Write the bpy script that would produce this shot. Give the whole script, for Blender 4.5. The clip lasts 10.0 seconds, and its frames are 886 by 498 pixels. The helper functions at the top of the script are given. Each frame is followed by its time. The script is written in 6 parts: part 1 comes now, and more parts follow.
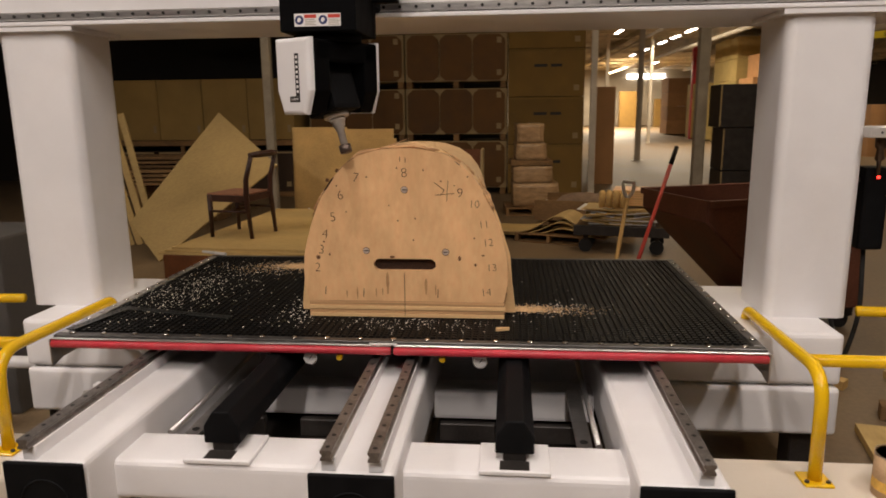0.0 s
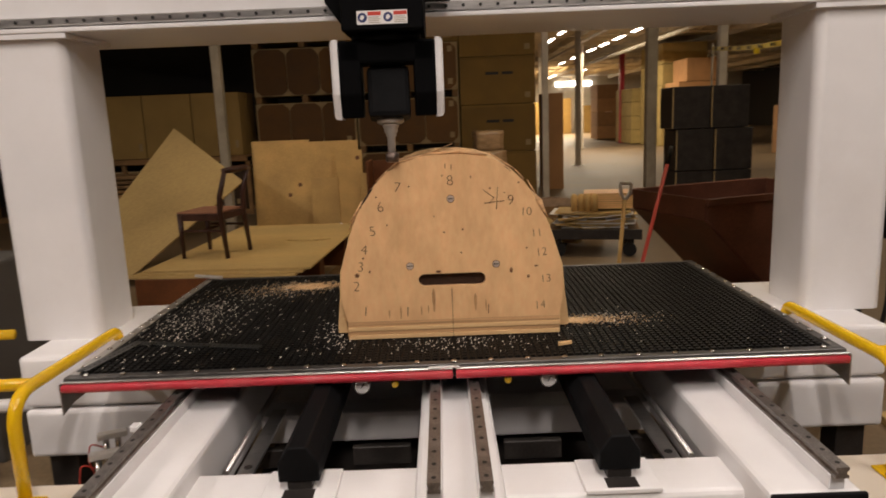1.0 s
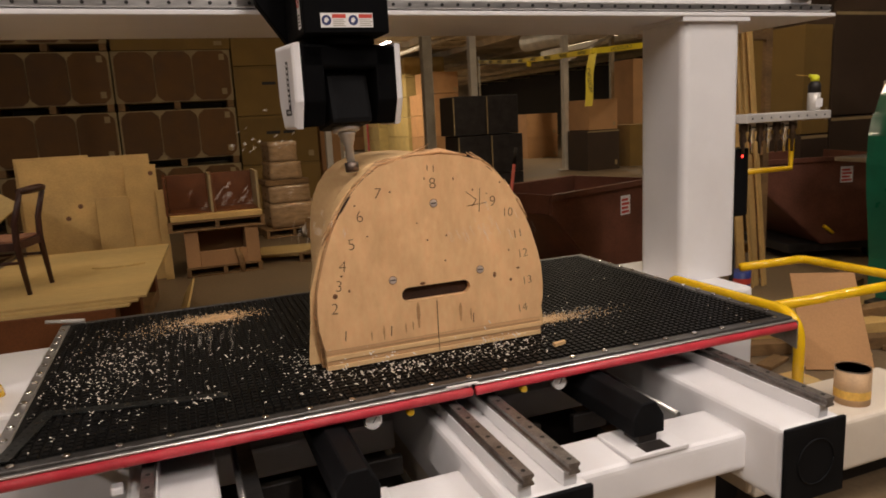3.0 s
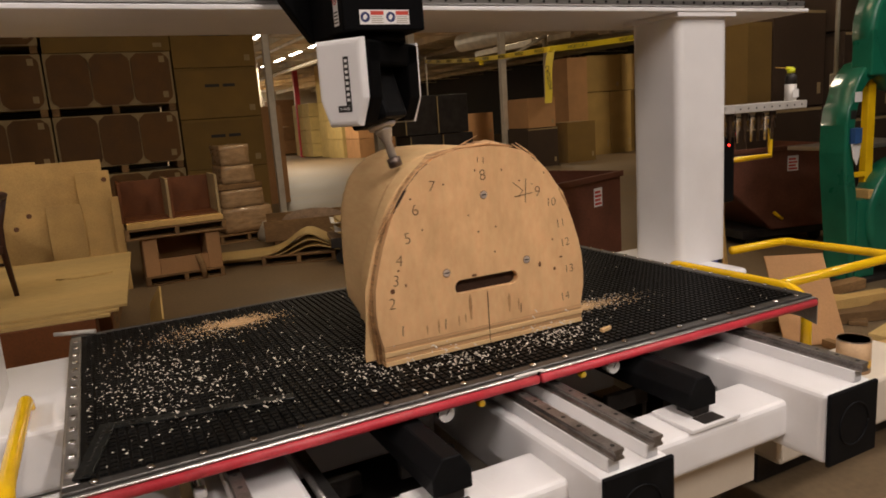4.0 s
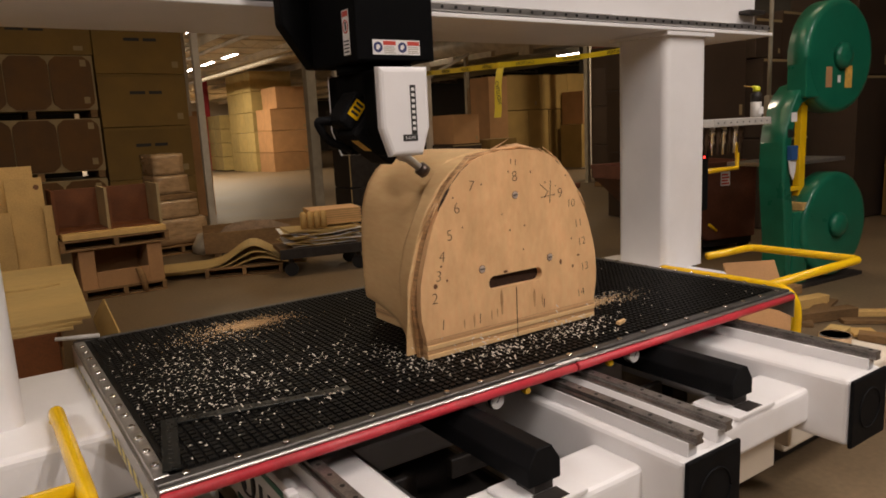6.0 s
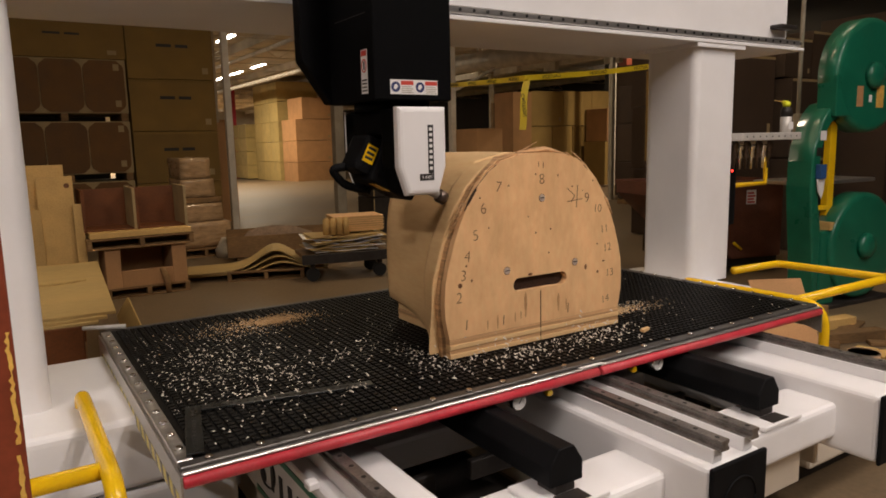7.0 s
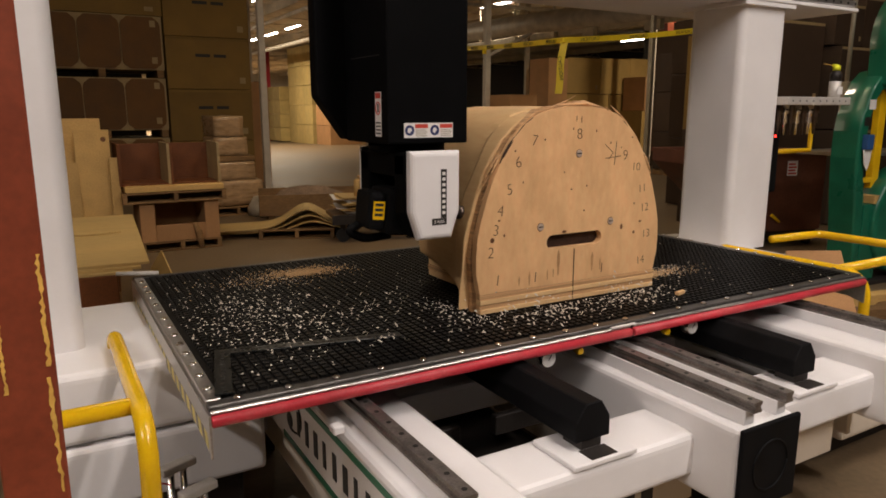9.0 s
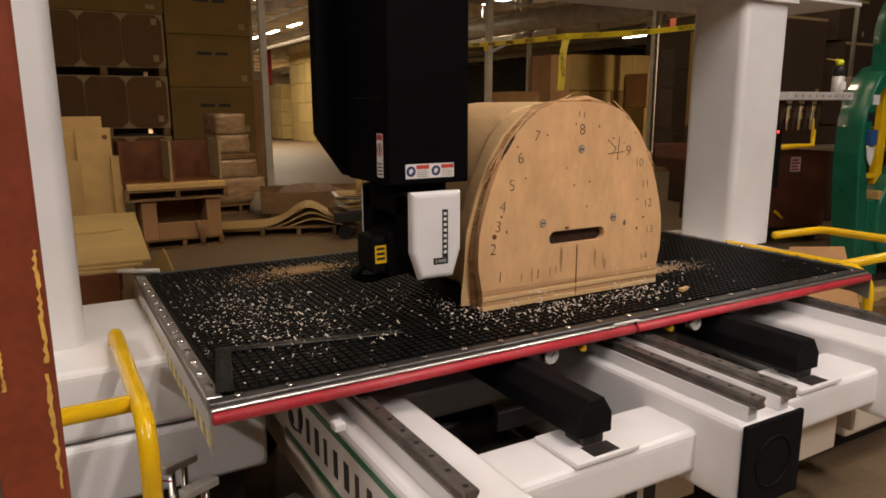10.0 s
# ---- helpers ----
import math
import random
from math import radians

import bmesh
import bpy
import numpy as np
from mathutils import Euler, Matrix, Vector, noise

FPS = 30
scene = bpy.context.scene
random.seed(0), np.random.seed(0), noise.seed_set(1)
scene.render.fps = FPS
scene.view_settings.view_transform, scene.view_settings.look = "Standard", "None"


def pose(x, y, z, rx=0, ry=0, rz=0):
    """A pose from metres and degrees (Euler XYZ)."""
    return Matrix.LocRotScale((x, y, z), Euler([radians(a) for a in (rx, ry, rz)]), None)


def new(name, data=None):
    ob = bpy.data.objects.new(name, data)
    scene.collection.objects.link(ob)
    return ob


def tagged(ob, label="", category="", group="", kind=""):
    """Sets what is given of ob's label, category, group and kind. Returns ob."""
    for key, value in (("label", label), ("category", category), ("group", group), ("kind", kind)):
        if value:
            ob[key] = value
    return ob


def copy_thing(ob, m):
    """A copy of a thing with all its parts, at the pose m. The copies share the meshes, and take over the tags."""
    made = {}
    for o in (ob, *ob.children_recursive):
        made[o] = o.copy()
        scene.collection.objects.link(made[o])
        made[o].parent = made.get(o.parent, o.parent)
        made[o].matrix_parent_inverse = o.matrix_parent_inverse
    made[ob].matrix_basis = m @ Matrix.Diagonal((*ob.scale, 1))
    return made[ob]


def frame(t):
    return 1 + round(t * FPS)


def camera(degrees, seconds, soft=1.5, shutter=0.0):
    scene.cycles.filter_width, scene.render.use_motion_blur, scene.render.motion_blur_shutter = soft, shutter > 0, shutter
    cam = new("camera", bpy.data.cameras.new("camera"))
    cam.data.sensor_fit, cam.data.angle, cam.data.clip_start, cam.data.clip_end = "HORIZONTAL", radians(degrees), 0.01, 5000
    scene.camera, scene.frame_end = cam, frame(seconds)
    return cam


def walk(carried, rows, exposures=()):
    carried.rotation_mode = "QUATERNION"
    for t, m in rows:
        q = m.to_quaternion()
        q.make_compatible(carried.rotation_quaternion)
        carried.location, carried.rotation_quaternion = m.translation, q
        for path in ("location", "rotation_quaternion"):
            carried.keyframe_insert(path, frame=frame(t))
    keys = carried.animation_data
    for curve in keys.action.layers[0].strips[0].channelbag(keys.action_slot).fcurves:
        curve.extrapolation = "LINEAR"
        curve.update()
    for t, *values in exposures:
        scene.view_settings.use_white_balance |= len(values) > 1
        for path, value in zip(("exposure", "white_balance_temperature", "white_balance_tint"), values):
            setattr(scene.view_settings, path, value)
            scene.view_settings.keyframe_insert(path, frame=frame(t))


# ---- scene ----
cam = camera(65.20, 10.0, soft=1.7, shutter=0.4)
PATH = [
    (0.0, 0.4914, -2.5429, 1.8910, 78.4561, 0.6523, 5.4972),
    (0.5, 0.2328, -2.4948, 1.8719, 78.4353, 2.7702, 1.8452),
    (1.0, -0.0160, -2.4102, 1.8659, 79.2267, 2.2412, -0.2116),
    (1.5, -0.1927, -2.3067, 1.8755, 80.8125, 1.9525, -9.4789),
    (2.0, -0.4664, -2.2733, 1.8490, 81.8188, 2.6766, -14.0930),
    (2.5, -0.6867, -2.2594, 1.8504, 80.3749, 2.3287, -17.3307),
    (4.0, -1.3360, -2.0698, 1.8427, 79.0518, 3.9464, -27.1832),
    (4.5, -1.4767, -1.9914, 1.8278, 79.8771, 2.7914, -28.1102),
    (5.0, -1.5741, -1.8891, 1.8206, 79.5533, 2.5145, -30.0804),
    (5.5, -1.7585, -1.8342, 1.8295, 79.3947, 3.3590, -34.6878),
    (7.0, -1.8630, -1.8245, 1.7626, 81.2329, 1.2558, -32.7214),
    (7.5, -1.8565, -1.8167, 1.7364, 80.6325, 0.6091, -31.8701),
    (8.0, -1.8511, -1.8096, 1.7197, 79.1526, -0.2187, -31.2322),
    (8.5, -1.8522, -1.8033, 1.7037, 78.4675, -0.1109, -30.6463),
    (9.0, -1.8547, -1.8005, 1.6997, 78.6236, 0.0134, -30.0331),
    (9.5, -1.8504, -1.7947, 1.7012, 78.2099, 0.1583, -29.8687),
    (10.0, -1.8464, -1.7950, 1.6935, 78.4139, 0.1949, -29.8697),
]
walk(cam, [(t, pose(x, y, z, rx, ry, rz)) for t, x, y, z, rx, ry, rz in PATH])

# table feed along y, metres, by time
FEED = [(0.0, 0.217), (0.5, 0.178), (1.0, 0.155), (1.5, 0.106), (2.0, 0.048), (2.5, 0.006), (3.2, -0.055), (4.0, -0.078),
        (4.5, -0.05), (5.0, -0.012), (5.5, 0.010), (7.0, 0.016), (8.0, 0.012), (9.0, 0.006), (10.0, 0.0)]
# head: seconds, x, z of the sticker's middle, turn of the yoke, tilt of the spindle
HEAD = [(0.0, -0.292, 2.244, 60, 18), (0.5, -0.261, 2.243, 34, 14), (1.0, -0.222, 2.246, 3, 8), (1.5, -0.215, 2.242, -3, 7),
        (2.0, -0.245, 2.226, 0, 8), (2.5, -0.256, 2.218, 3, 9), (3.2, -0.272, 2.211, 14, 12), (4.0, -0.312, 2.201, 37, 17),
        (4.5, -0.394, 2.184, 55, 23), (5.0, -0.448, 2.167, 74, 30), (5.5, -0.518, 2.154, 84, 42), (6.2, -0.53, 2.07, 89, 55),
        (7.0, -0.594, 1.955, 90, 63), (7.5, -0.625, 1.869, 90, 66), (8.0, -0.65, 1.796, 90, 70), (8.5, -0.667, 1.715, 90, 77),
        (9.0, -0.68, 1.629, 90, 84), (9.5, -0.683, 1.55, 90, 88), (10.0, -0.679, 1.475, 90, 91)]

# ---- light ----
world = bpy.data.worlds.new("world")
scene.world = world
world.use_nodes = True
world.node_tree.nodes["Background"].inputs[0].default_value = (1.0, 0.85, 0.65, 1)
world.node_tree.nodes["Background"].inputs[1].default_value = 0.003
scene.view_settings.exposure = -0.02
LAMP = (1.0, 0.70, 0.36)
FAR = (1.0, 0.80, 0.56)
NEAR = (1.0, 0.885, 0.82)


def area(name, x, y, z, sx, sy, watts, colour=LAMP):
    lamp = bpy.data.lights.new(name, "AREA")
    lamp.shape, lamp.size, lamp.size_y, lamp.energy, lamp.color = "RECTANGLE", sx, sy, watts, colour
    ob = new(name, lamp)
    ob.location = (x, y, z)
    return ob


# ---- materials ----
def mat(name, col, rough=0.6, metal=0.0, var=0.15, scale=6.0, bump=0.15, fine=80.0, stretch=(1, 1, 1), dirt=0.0, dirt_col=(0.1, 0.07, 0.04), each=0.0, coat=0.0, dist=0.002):
    m = bpy.data.materials.new(name)
    m.use_nodes = True
    nt = m.node_tree
    nd, ln = nt.nodes, nt.links
    b = nd["Principled BSDF"]
    b.inputs["Metallic"].default_value = metal
    b.inputs["Specular IOR Level"].default_value = 0.06 if max(col) < 0.008 else 0.16 if max(col) < 0.012 else 0.4
    b.inputs["Coat Weight"].default_value = coat
    tc = nd.new("ShaderNodeTexCoord")
    mp = nd.new("ShaderNodeMapping")
    mp.inputs["Scale"].default_value = stretch
    info = nd.new("ShaderNodeObjectInfo")
    off = nd.new("ShaderNodeMath")
    off.operation = "MULTIPLY"
    off.inputs[1].default_value = 7.0
    ln.new(info.outputs["Random"], off.inputs[0])
    ln.new(tc.outputs["Object"], mp.inputs["Vector"])
    ln.new(off.outputs[0], mp.inputs["Location"])
    n1 = nd.new("ShaderNodeTexNoise")
    n1.inputs["Scale"].default_value, n1.inputs["Detail"].default_value = scale, 6
    n2 = nd.new("ShaderNodeTexNoise")
    n2.inputs["Scale"].default_value, n2.inputs["Detail"].default_value = fine, 4
    for n in (n1, n2):
        ln.new(mp.outputs[0], n.inputs["Vector"])
    ramp = nd.new("ShaderNodeValToRGB")
    lo, hi = [max(c * (1 - var), 0) for c in col], [min(c * (1 + var), 1) for c in col]
    ramp.color_ramp.elements[0].color, ramp.color_ramp.elements[1].color = (*lo, 1), (*hi, 1)
    ramp.color_ramp.elements[0].position, ramp.color_ramp.elements[1].position = 0.3, 0.7
    ln.new(n1.outputs["Fac"], ramp.inputs[0])
    out = ramp.outputs[0]
    grain = nd.new("ShaderNodeMix")
    grain.data_type, grain.blend_type = "RGBA", "OVERLAY"
    grain.inputs["Factor"].default_value = min(var * 1.5, 0.5)
    ln.new(out, grain.inputs["A"])
    ln.new(n2.outputs["Fac"], grain.inputs["B"])
    out = grain.outputs["Result"]
    if each:
        hsv = nd.new("ShaderNodeHueSaturation")
        rng = nd.new("ShaderNodeMapRange")
        rng.inputs["To Min"].default_value, rng.inputs["To Max"].default_value = 1 - each, 1 + each
        ln.new(info.outputs["Random"], rng.inputs["Value"])
        ln.new(rng.outputs[0], hsv.inputs["Value"])
        ln.new(out, hsv.inputs["Color"])
        out = hsv.outputs[0]
    if dirt:
        n3 = nd.new("ShaderNodeTexNoise")
        n3.inputs["Scale"].default_value, n3.inputs["Detail"].default_value, n3.inputs["Roughness"].default_value = scale * 0.45, 8, 0.7
        ln.new(mp.outputs[0], n3.inputs["Vector"])
        dr = nd.new("ShaderNodeValToRGB")
        dr.color_ramp.elements[0].position, dr.color_ramp.elements[1].position = 0.5, 0.75
        dr.color_ramp.elements[1].color = (dirt, dirt, dirt, 1)
        ln.new(n3.outputs["Fac"], dr.inputs[0])
        dm = nd.new("ShaderNodeMix")
        dm.data_type = "RGBA"
        dm.inputs["B"].default_value = (*dirt_col, 1)
        ln.new(dr.outputs[0], dm.inputs["Factor"])
        ln.new(out, dm.inputs["A"])
        out = dm.outputs["Result"]
    ln.new(out, b.inputs["Base Color"])
    rr = nd.new("ShaderNodeMapRange")
    rr.inputs["To Min"].default_value, rr.inputs["To Max"].default_value = max(rough - 0.12, 0.05), min(rough + 0.12, 1)
    ln.new(n1.outputs["Fac"], rr.inputs["Value"])
    ln.new(rr.outputs[0], b.inputs["Roughness"])
    if bump:
        bp = nd.new("ShaderNodeBump")
        bp.inputs["Strength"].default_value, bp.inputs["Distance"].default_value = bump, dist
        ln.new(n2.outputs["Fac"], bp.inputs["Height"])
        ln.new(bp.outputs[0], b.inputs["Normal"])
    return m


def glow(name, col, strength):
    m = bpy.data.materials.new(name)
    m.use_nodes = True
    b = m.node_tree.nodes["Principled BSDF"]
    b.inputs["Base Color"].default_value = (*col, 1)
    b.inputs["Emission Color"].default_value = (*col, 1)
    b.inputs["Emission Strength"].default_value = strength
    return m


WHITE = mat("white_enamel", (0.80, 0.785, 0.785), 0.42, 0, 0.04, 3, 0.06, 140, dirt=0.12, dirt_col=(0.5, 0.42, 0.33), coat=0.04)
BLACK = mat("black_enamel", (0.0022, 0.0022, 0.0025), 0.7, 0, 0.3, 10, 0.15, 150)
CAPBLACK = mat("black_plastic", (0.007, 0.007, 0.0075), 0.55, 0, 0.25, 12, 0.2, 200)
RUBBER = mat("black_rubber", (0.0062, 0.0059, 0.0055), 0.48, 0, 0.4, 14, 0.3, 160, dirt=0.05, dirt_col=(0.12, 0.09, 0.06))
RUBBER.node_tree.nodes["Principled BSDF"].inputs["Specular IOR Level"].default_value = 0.11
STEEL = mat("brushed_steel", (0.52, 0.50, 0.48), 0.33, 0.9, 0.15, 18, 0.1, 220, stretch=(1, 6, 6))
RAIL = mat("oiled_rail_steel", (0.21, 0.19, 0.175), 0.4, 0.75, 0.3, 20, 0.15, 160, dirt=0.3, dirt_col=(0.09, 0.06, 0.04))
CHROME = mat("polished_chrome", (0.72, 0.70, 0.68), 0.16, 1.0, 0.1, 20, 0.03, 200)
TOOL = mat("dark_tool_steel", (0.12, 0.09, 0.075), 0.35, 0.8, 0.3, 30, 0.1, 200)
YELLOW = mat("yellow_enamel", (0.82, 0.50, 0.008), 0.22, 0, 0.08, 8, 0.08, 120, dirt=0.15, dirt_col=(0.4, 0.25, 0.03), coat=0.2)
RED = mat("red_bumper", (0.50, 0.035, 0.05), 0.4, 0, 0.15, 10, 0.08, 120, dirt=0.25, dirt_col=(0.5, 0.3, 0.25))
GREEN = mat("green_machine_enamel", (0.010, 0.135, 0.075), 0.32, 0, 0.14, 4, 0.12, 90, dirt=0.2, dirt_col=(0.05, 0.09, 0.05), coat=0.2)
PLY = mat("birch_plywood", (0.76, 0.46, 0.225), 0.5, 0, 0.10, 11, 0.12, 60, stretch=(1, 1, 0.45), dirt=0.42, dirt_col=(0.46, 0.245, 0.10))
PLYBODY = mat("carved_plywood", (0.72, 0.47, 0.225), 0.66, 0, 0.12, 5, 0.2, 70, stretch=(0.4, 0.18, 1), dirt=0.15, dirt_col=(0.48, 0.27, 0.12))
PLYEDGE = mat("plywood_edge", (0.55, 0.32, 0.15), 0.7, 0, 0.35, 4, 0.3, 60, stretch=(0.3, 0.3, 26))
PINE = mat("pale_pine", (0.58, 0.37, 0.13), 0.66, 0, 0.16, 3, 0.15, 60, stretch=(1, 0.15, 1), dirt=0.2, dirt_col=(0.33, 0.2, 0.09), each=0.1)
SHEET = mat("pale_plywood_sheet", (0.54, 0.38, 0.15), 0.7, 0, 0.14, 1.6, 0.12, 45, stretch=(0.25, 1, 1), dirt=0.2, dirt_col=(0.36, 0.25, 0.12), each=0.1)
OLDWOOD = mat("pallet_wood", (0.22, 0.125, 0.05), 0.8, 0, 0.3, 5, 0.3, 60, stretch=(0.3, 1, 1), each=0.25)
CHAIRWOOD = mat("dark_walnut", (0.055, 0.022, 0.014), 0.4, 0, 0.3, 8, 0.1, 70, stretch=(1, 1, 0.25))
SEAT = mat("worn_brown_seat", (0.30, 0.14, 0.08), 0.75, 0, 0.2, 12, 0.2, 120)
CARD = mat("brown_cardboard", (0.215, 0.13, 0.033), 0.85, 0, 0.1, 2, 0.12, 70, dirt=0.15, dirt_col=(0.2, 0.12, 0.06), each=0.12)
CARDT = mat("tan_cardboard", (0.36, 0.235, 0.075), 0.85, 0, 0.1, 2, 0.12, 70, dirt=0.15, dirt_col=(0.25, 0.15, 0.06), each=0.08)
ALLOY = mat("dull_alloy", (0.56, 0.53, 0.49), 0.45, 0.3, 0.1, 14, 0.08, 160)
EDGE = mat("dark_edge_steel", (0.10, 0.095, 0.09), 0.4, 0.7, 0.3, 20, 0.15, 160, dirt=0.2, dirt_col=(0.06, 0.045, 0.03))
CARDY = mat("yellow_cardboard", (0.56, 0.42, 0.16), 0.85, 0, 0.1, 2, 0.12, 70, each=0.1)
CARDO = mat("orange_cardboard", (0.46, 0.25, 0.11), 0.85, 0, 0.1, 2, 0.12, 70, each=0.1)
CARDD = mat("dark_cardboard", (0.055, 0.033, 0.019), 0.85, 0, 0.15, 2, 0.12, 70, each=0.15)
PANEL = mat("brown_fibre_panel", (0.125, 0.058, 0.013), 0.7, 0, 0.15, 3, 0.12, 70, each=0.15)
CORNER = mat("pale_corner_board", (0.36, 0.265, 0.13), 0.8, 0, 0.12, 5, 0.1, 70)
REDBROWN = mat("red_brown_veneer", (0.145, 0.046, 0.010), 0.55, 0, 0.2, 4, 0.1, 70)
HOPPER = mat("rusty_brown_steel", (0.155, 0.058, 0.034), 0.55, 0.1, 0.25, 3, 0.25, 60, dirt=0.35, dirt_col=(0.06, 0.03, 0.02))
REDPOST = mat("brick_red_paint", (0.235, 0.048, 0.02), 0.5, 0, 0.18, 4, 0.2, 60, dirt=0.3, dirt_col=(0.11, 0.03, 0.02))
PEEL = mat("old_yellow_paint", (0.72, 0.43, 0.09), 0.6, 0, 0.2, 20, 0.3, 90)
GREYPOST = mat("grey_painted_post", (0.36, 0.31, 0.23), 0.6, 0, 0.15, 4, 0.15, 60, dirt=0.25, dirt_col=(0.2, 0.15, 0.1))
WHITEPOST = mat("cream_painted_post", (0.66, 0.60, 0.50), 0.55, 0, 0.1, 4, 0.12, 60, dirt=0.25, dirt_col=(0.4, 0.3, 0.2))
FLOOR = mat("worn_concrete", (0.18, 0.127, 0.072), 0.55, 0, 0.2, 0.9, 0.2, 30, dirt=0.4, dirt_col=(0.17, 0.105, 0.06), dist=0.004)
# even near-black for every wall but the north one
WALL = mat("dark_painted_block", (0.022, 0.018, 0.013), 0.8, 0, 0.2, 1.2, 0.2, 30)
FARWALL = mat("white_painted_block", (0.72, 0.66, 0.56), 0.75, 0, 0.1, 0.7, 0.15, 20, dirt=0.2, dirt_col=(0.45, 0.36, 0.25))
CEIL = mat("dim_roof_deck", (0.64, 0.56, 0.41), 0.8, 0, 0.2, 0.8, 0.2, 20)
DUCT = mat("galvanised_pipe", (0.55, 0.50, 0.41), 0.5, 0.2, 0.2, 3, 0.1, 60)
TAPE = mat("yellow_barrier_tape", (0.66, 0.49, 0.015), 0.5, 0, 0.08, 6, 0.05, 60)
HAZARD = mat("faded_yellow_marking", (0.72, 0.62, 0.22), 0.5, 0, 0.1, 10, 0.05, 100)
STICKER = mat("white_sticker", (0.78, 0.76, 0.74), 0.5, 0, 0.04, 20, 0.02, 100)
STRED = mat("red_print", (0.55, 0.06, 0.04), 0.5, 0, 0.05, 20, 0.02, 100)
STBLUE = mat("dark_blue_print", (0.03, 0.04, 0.13), 0.5, 0, 0.05, 20, 0.02, 100)
INK = mat("black_print", (0.02, 0.018, 0.016), 0.6, 0, 0.1, 20, 0.02, 100)
PENCIL = mat("dark_pen_marks", (0.045, 0.022, 0.012), 0.8, 0, 0.2, 30, 0.02, 100)
GREENPRINT = mat("green_stripe", (0.02, 0.16, 0.08), 0.4, 0, 0.05, 8, 0.02, 100)
# shade of the slot and the torn notches, put in as dark brown
HOLE = mat("burnt_dark_hole", (0.04, 0.02, 0.012), 0.9, 0, 0.3, 40, 0.2, 120)
BOLT = mat("bright_zinc", (0.62, 0.50, 0.42), 0.35, 0.35, 0.15, 30, 0.1, 120)
KNOT = mat("brown_knot", (0.16, 0.07, 0.03), 0.7, 0, 0.3, 60, 0.1, 120)
STAIN = mat("brown_stain", (0.46, 0.25, 0.11), 0.65, 0, 0.2, 30, 0.1, 120)
CHIP = mat("pale_wood_chips", (0.72, 0.645, 0.54), 0.8, 0, 0.1, 30, 0.1, 120)
DUST = mat("sawdust", (0.66, 0.44, 0.23), 0.95, 0, 0.15, 40, 0.8, 150, dist=0.006)
WRAP = mat("stretch_wrapped_bundle", (0.42, 0.27, 0.14), 0.3, 0, 0.2, 6, 0.5, 14, stretch=(1, 1, 3), coat=0.4, dist=0.01)
STRIP = mat("shiny_black_plastic", (0.012, 0.013, 0.012), 0.3, 0, 0.2, 14, 0.1, 120)
DARKMETAL = mat("dark_machine_metal", (0.035, 0.03, 0.027), 0.5, 0.3, 0.3, 8, 0.2, 90)
TYRE = mat("black_tyre", (0.015, 0.014, 0.013), 0.8, 0, 0.2, 20, 0.2, 120)
CANBLUE = mat("blue_can_print", (0.03, 0.05, 0.22), 0.4, 0, 0.2, 14, 0.05, 100)
CANTAN = mat("tan_paper_label", (0.52, 0.34, 0.19), 0.6, 0, 0.12, 14, 0.1, 100)
PLASTIC = mat("clear_grey_plastic", (0.55, 0.52, 0.48), 0.3, 0, 0.06, 12, 0.05, 100)
LIME = mat("lime_plastic", (0.72, 0.74, 0.03), 0.4, 0, 0.05, 12, 0.05, 100)
BLUEP = mat("blue_plastic", (0.03, 0.09, 0.25), 0.4, 0, 0.1, 12, 0.05, 100)
CREAM = mat("cream_enamel", (0.72, 0.64, 0.53), 0.45, 0, 0.05, 3, 0.08, 100, dirt=0.2, dirt_col=(0.5, 0.38, 0.25))
TUBE = glow("fluorescent_tube", (1.0, 0.93, 0.86), 14)
LEDRED = glow("red_led", (1.0, 0.03, 0.02), 6)


# ---- building helpers ----
def box(bm, x0, x1, y0, y1, z0, z1, m=None, mi=0):
    v = [bm.verts.new((x, y, z)) for x in (x0, x1) for y in (y0, y1) for z in (z0, z1)]
    if m is not None:
        for q in v:
            q.co = m @ q.co
    for a in ((0, 1, 3, 2), (4, 6, 7, 5), (0, 4, 5, 1), (2, 3, 7, 6), (0, 2, 6, 4), (1, 5, 7, 3)):
        bm.faces.new([v[i] for i in a]).material_index = mi
    return v


def bev(bm, w, seg=2):
    bmesh.ops.bevel(bm, geom=list(bm.edges), offset=w, segments=seg, affect="EDGES", profile=0.6, clamp_overlap=True)
    return bm


def cube(x0, x1, y0, y1, z0, z1, w=0.0, seg=2):
    bm = bmesh.new()
    box(bm, x0, x1, y0, y1, z0, z1)
    return bev(bm, w, seg) if w else bm


def prism(bm, pts, axis, a, b, mi=0):
    """pts: outline in the two other axes, in order x, y, z; extruded along axis from a to b."""
    def at(p, c):
        q = list(p)
        q.insert("xyz".index(axis), c)
        return q
    lo, hi = [bm.verts.new(at(p, a)) for p in pts], [bm.verts.new(at(p, b)) for p in pts]
    n = len(pts)
    fs = [bm.faces.new(lo), bm.faces.new(hi[::-1])]
    fs += [bm.faces.new((lo[i], hi[i], hi[(i + 1) % n], lo[(i + 1) % n])) for i in range(n)]
    for f in fs:
        f.material_index = mi
    bmesh.ops.recalc_face_normals(bm, faces=fs)
    return fs


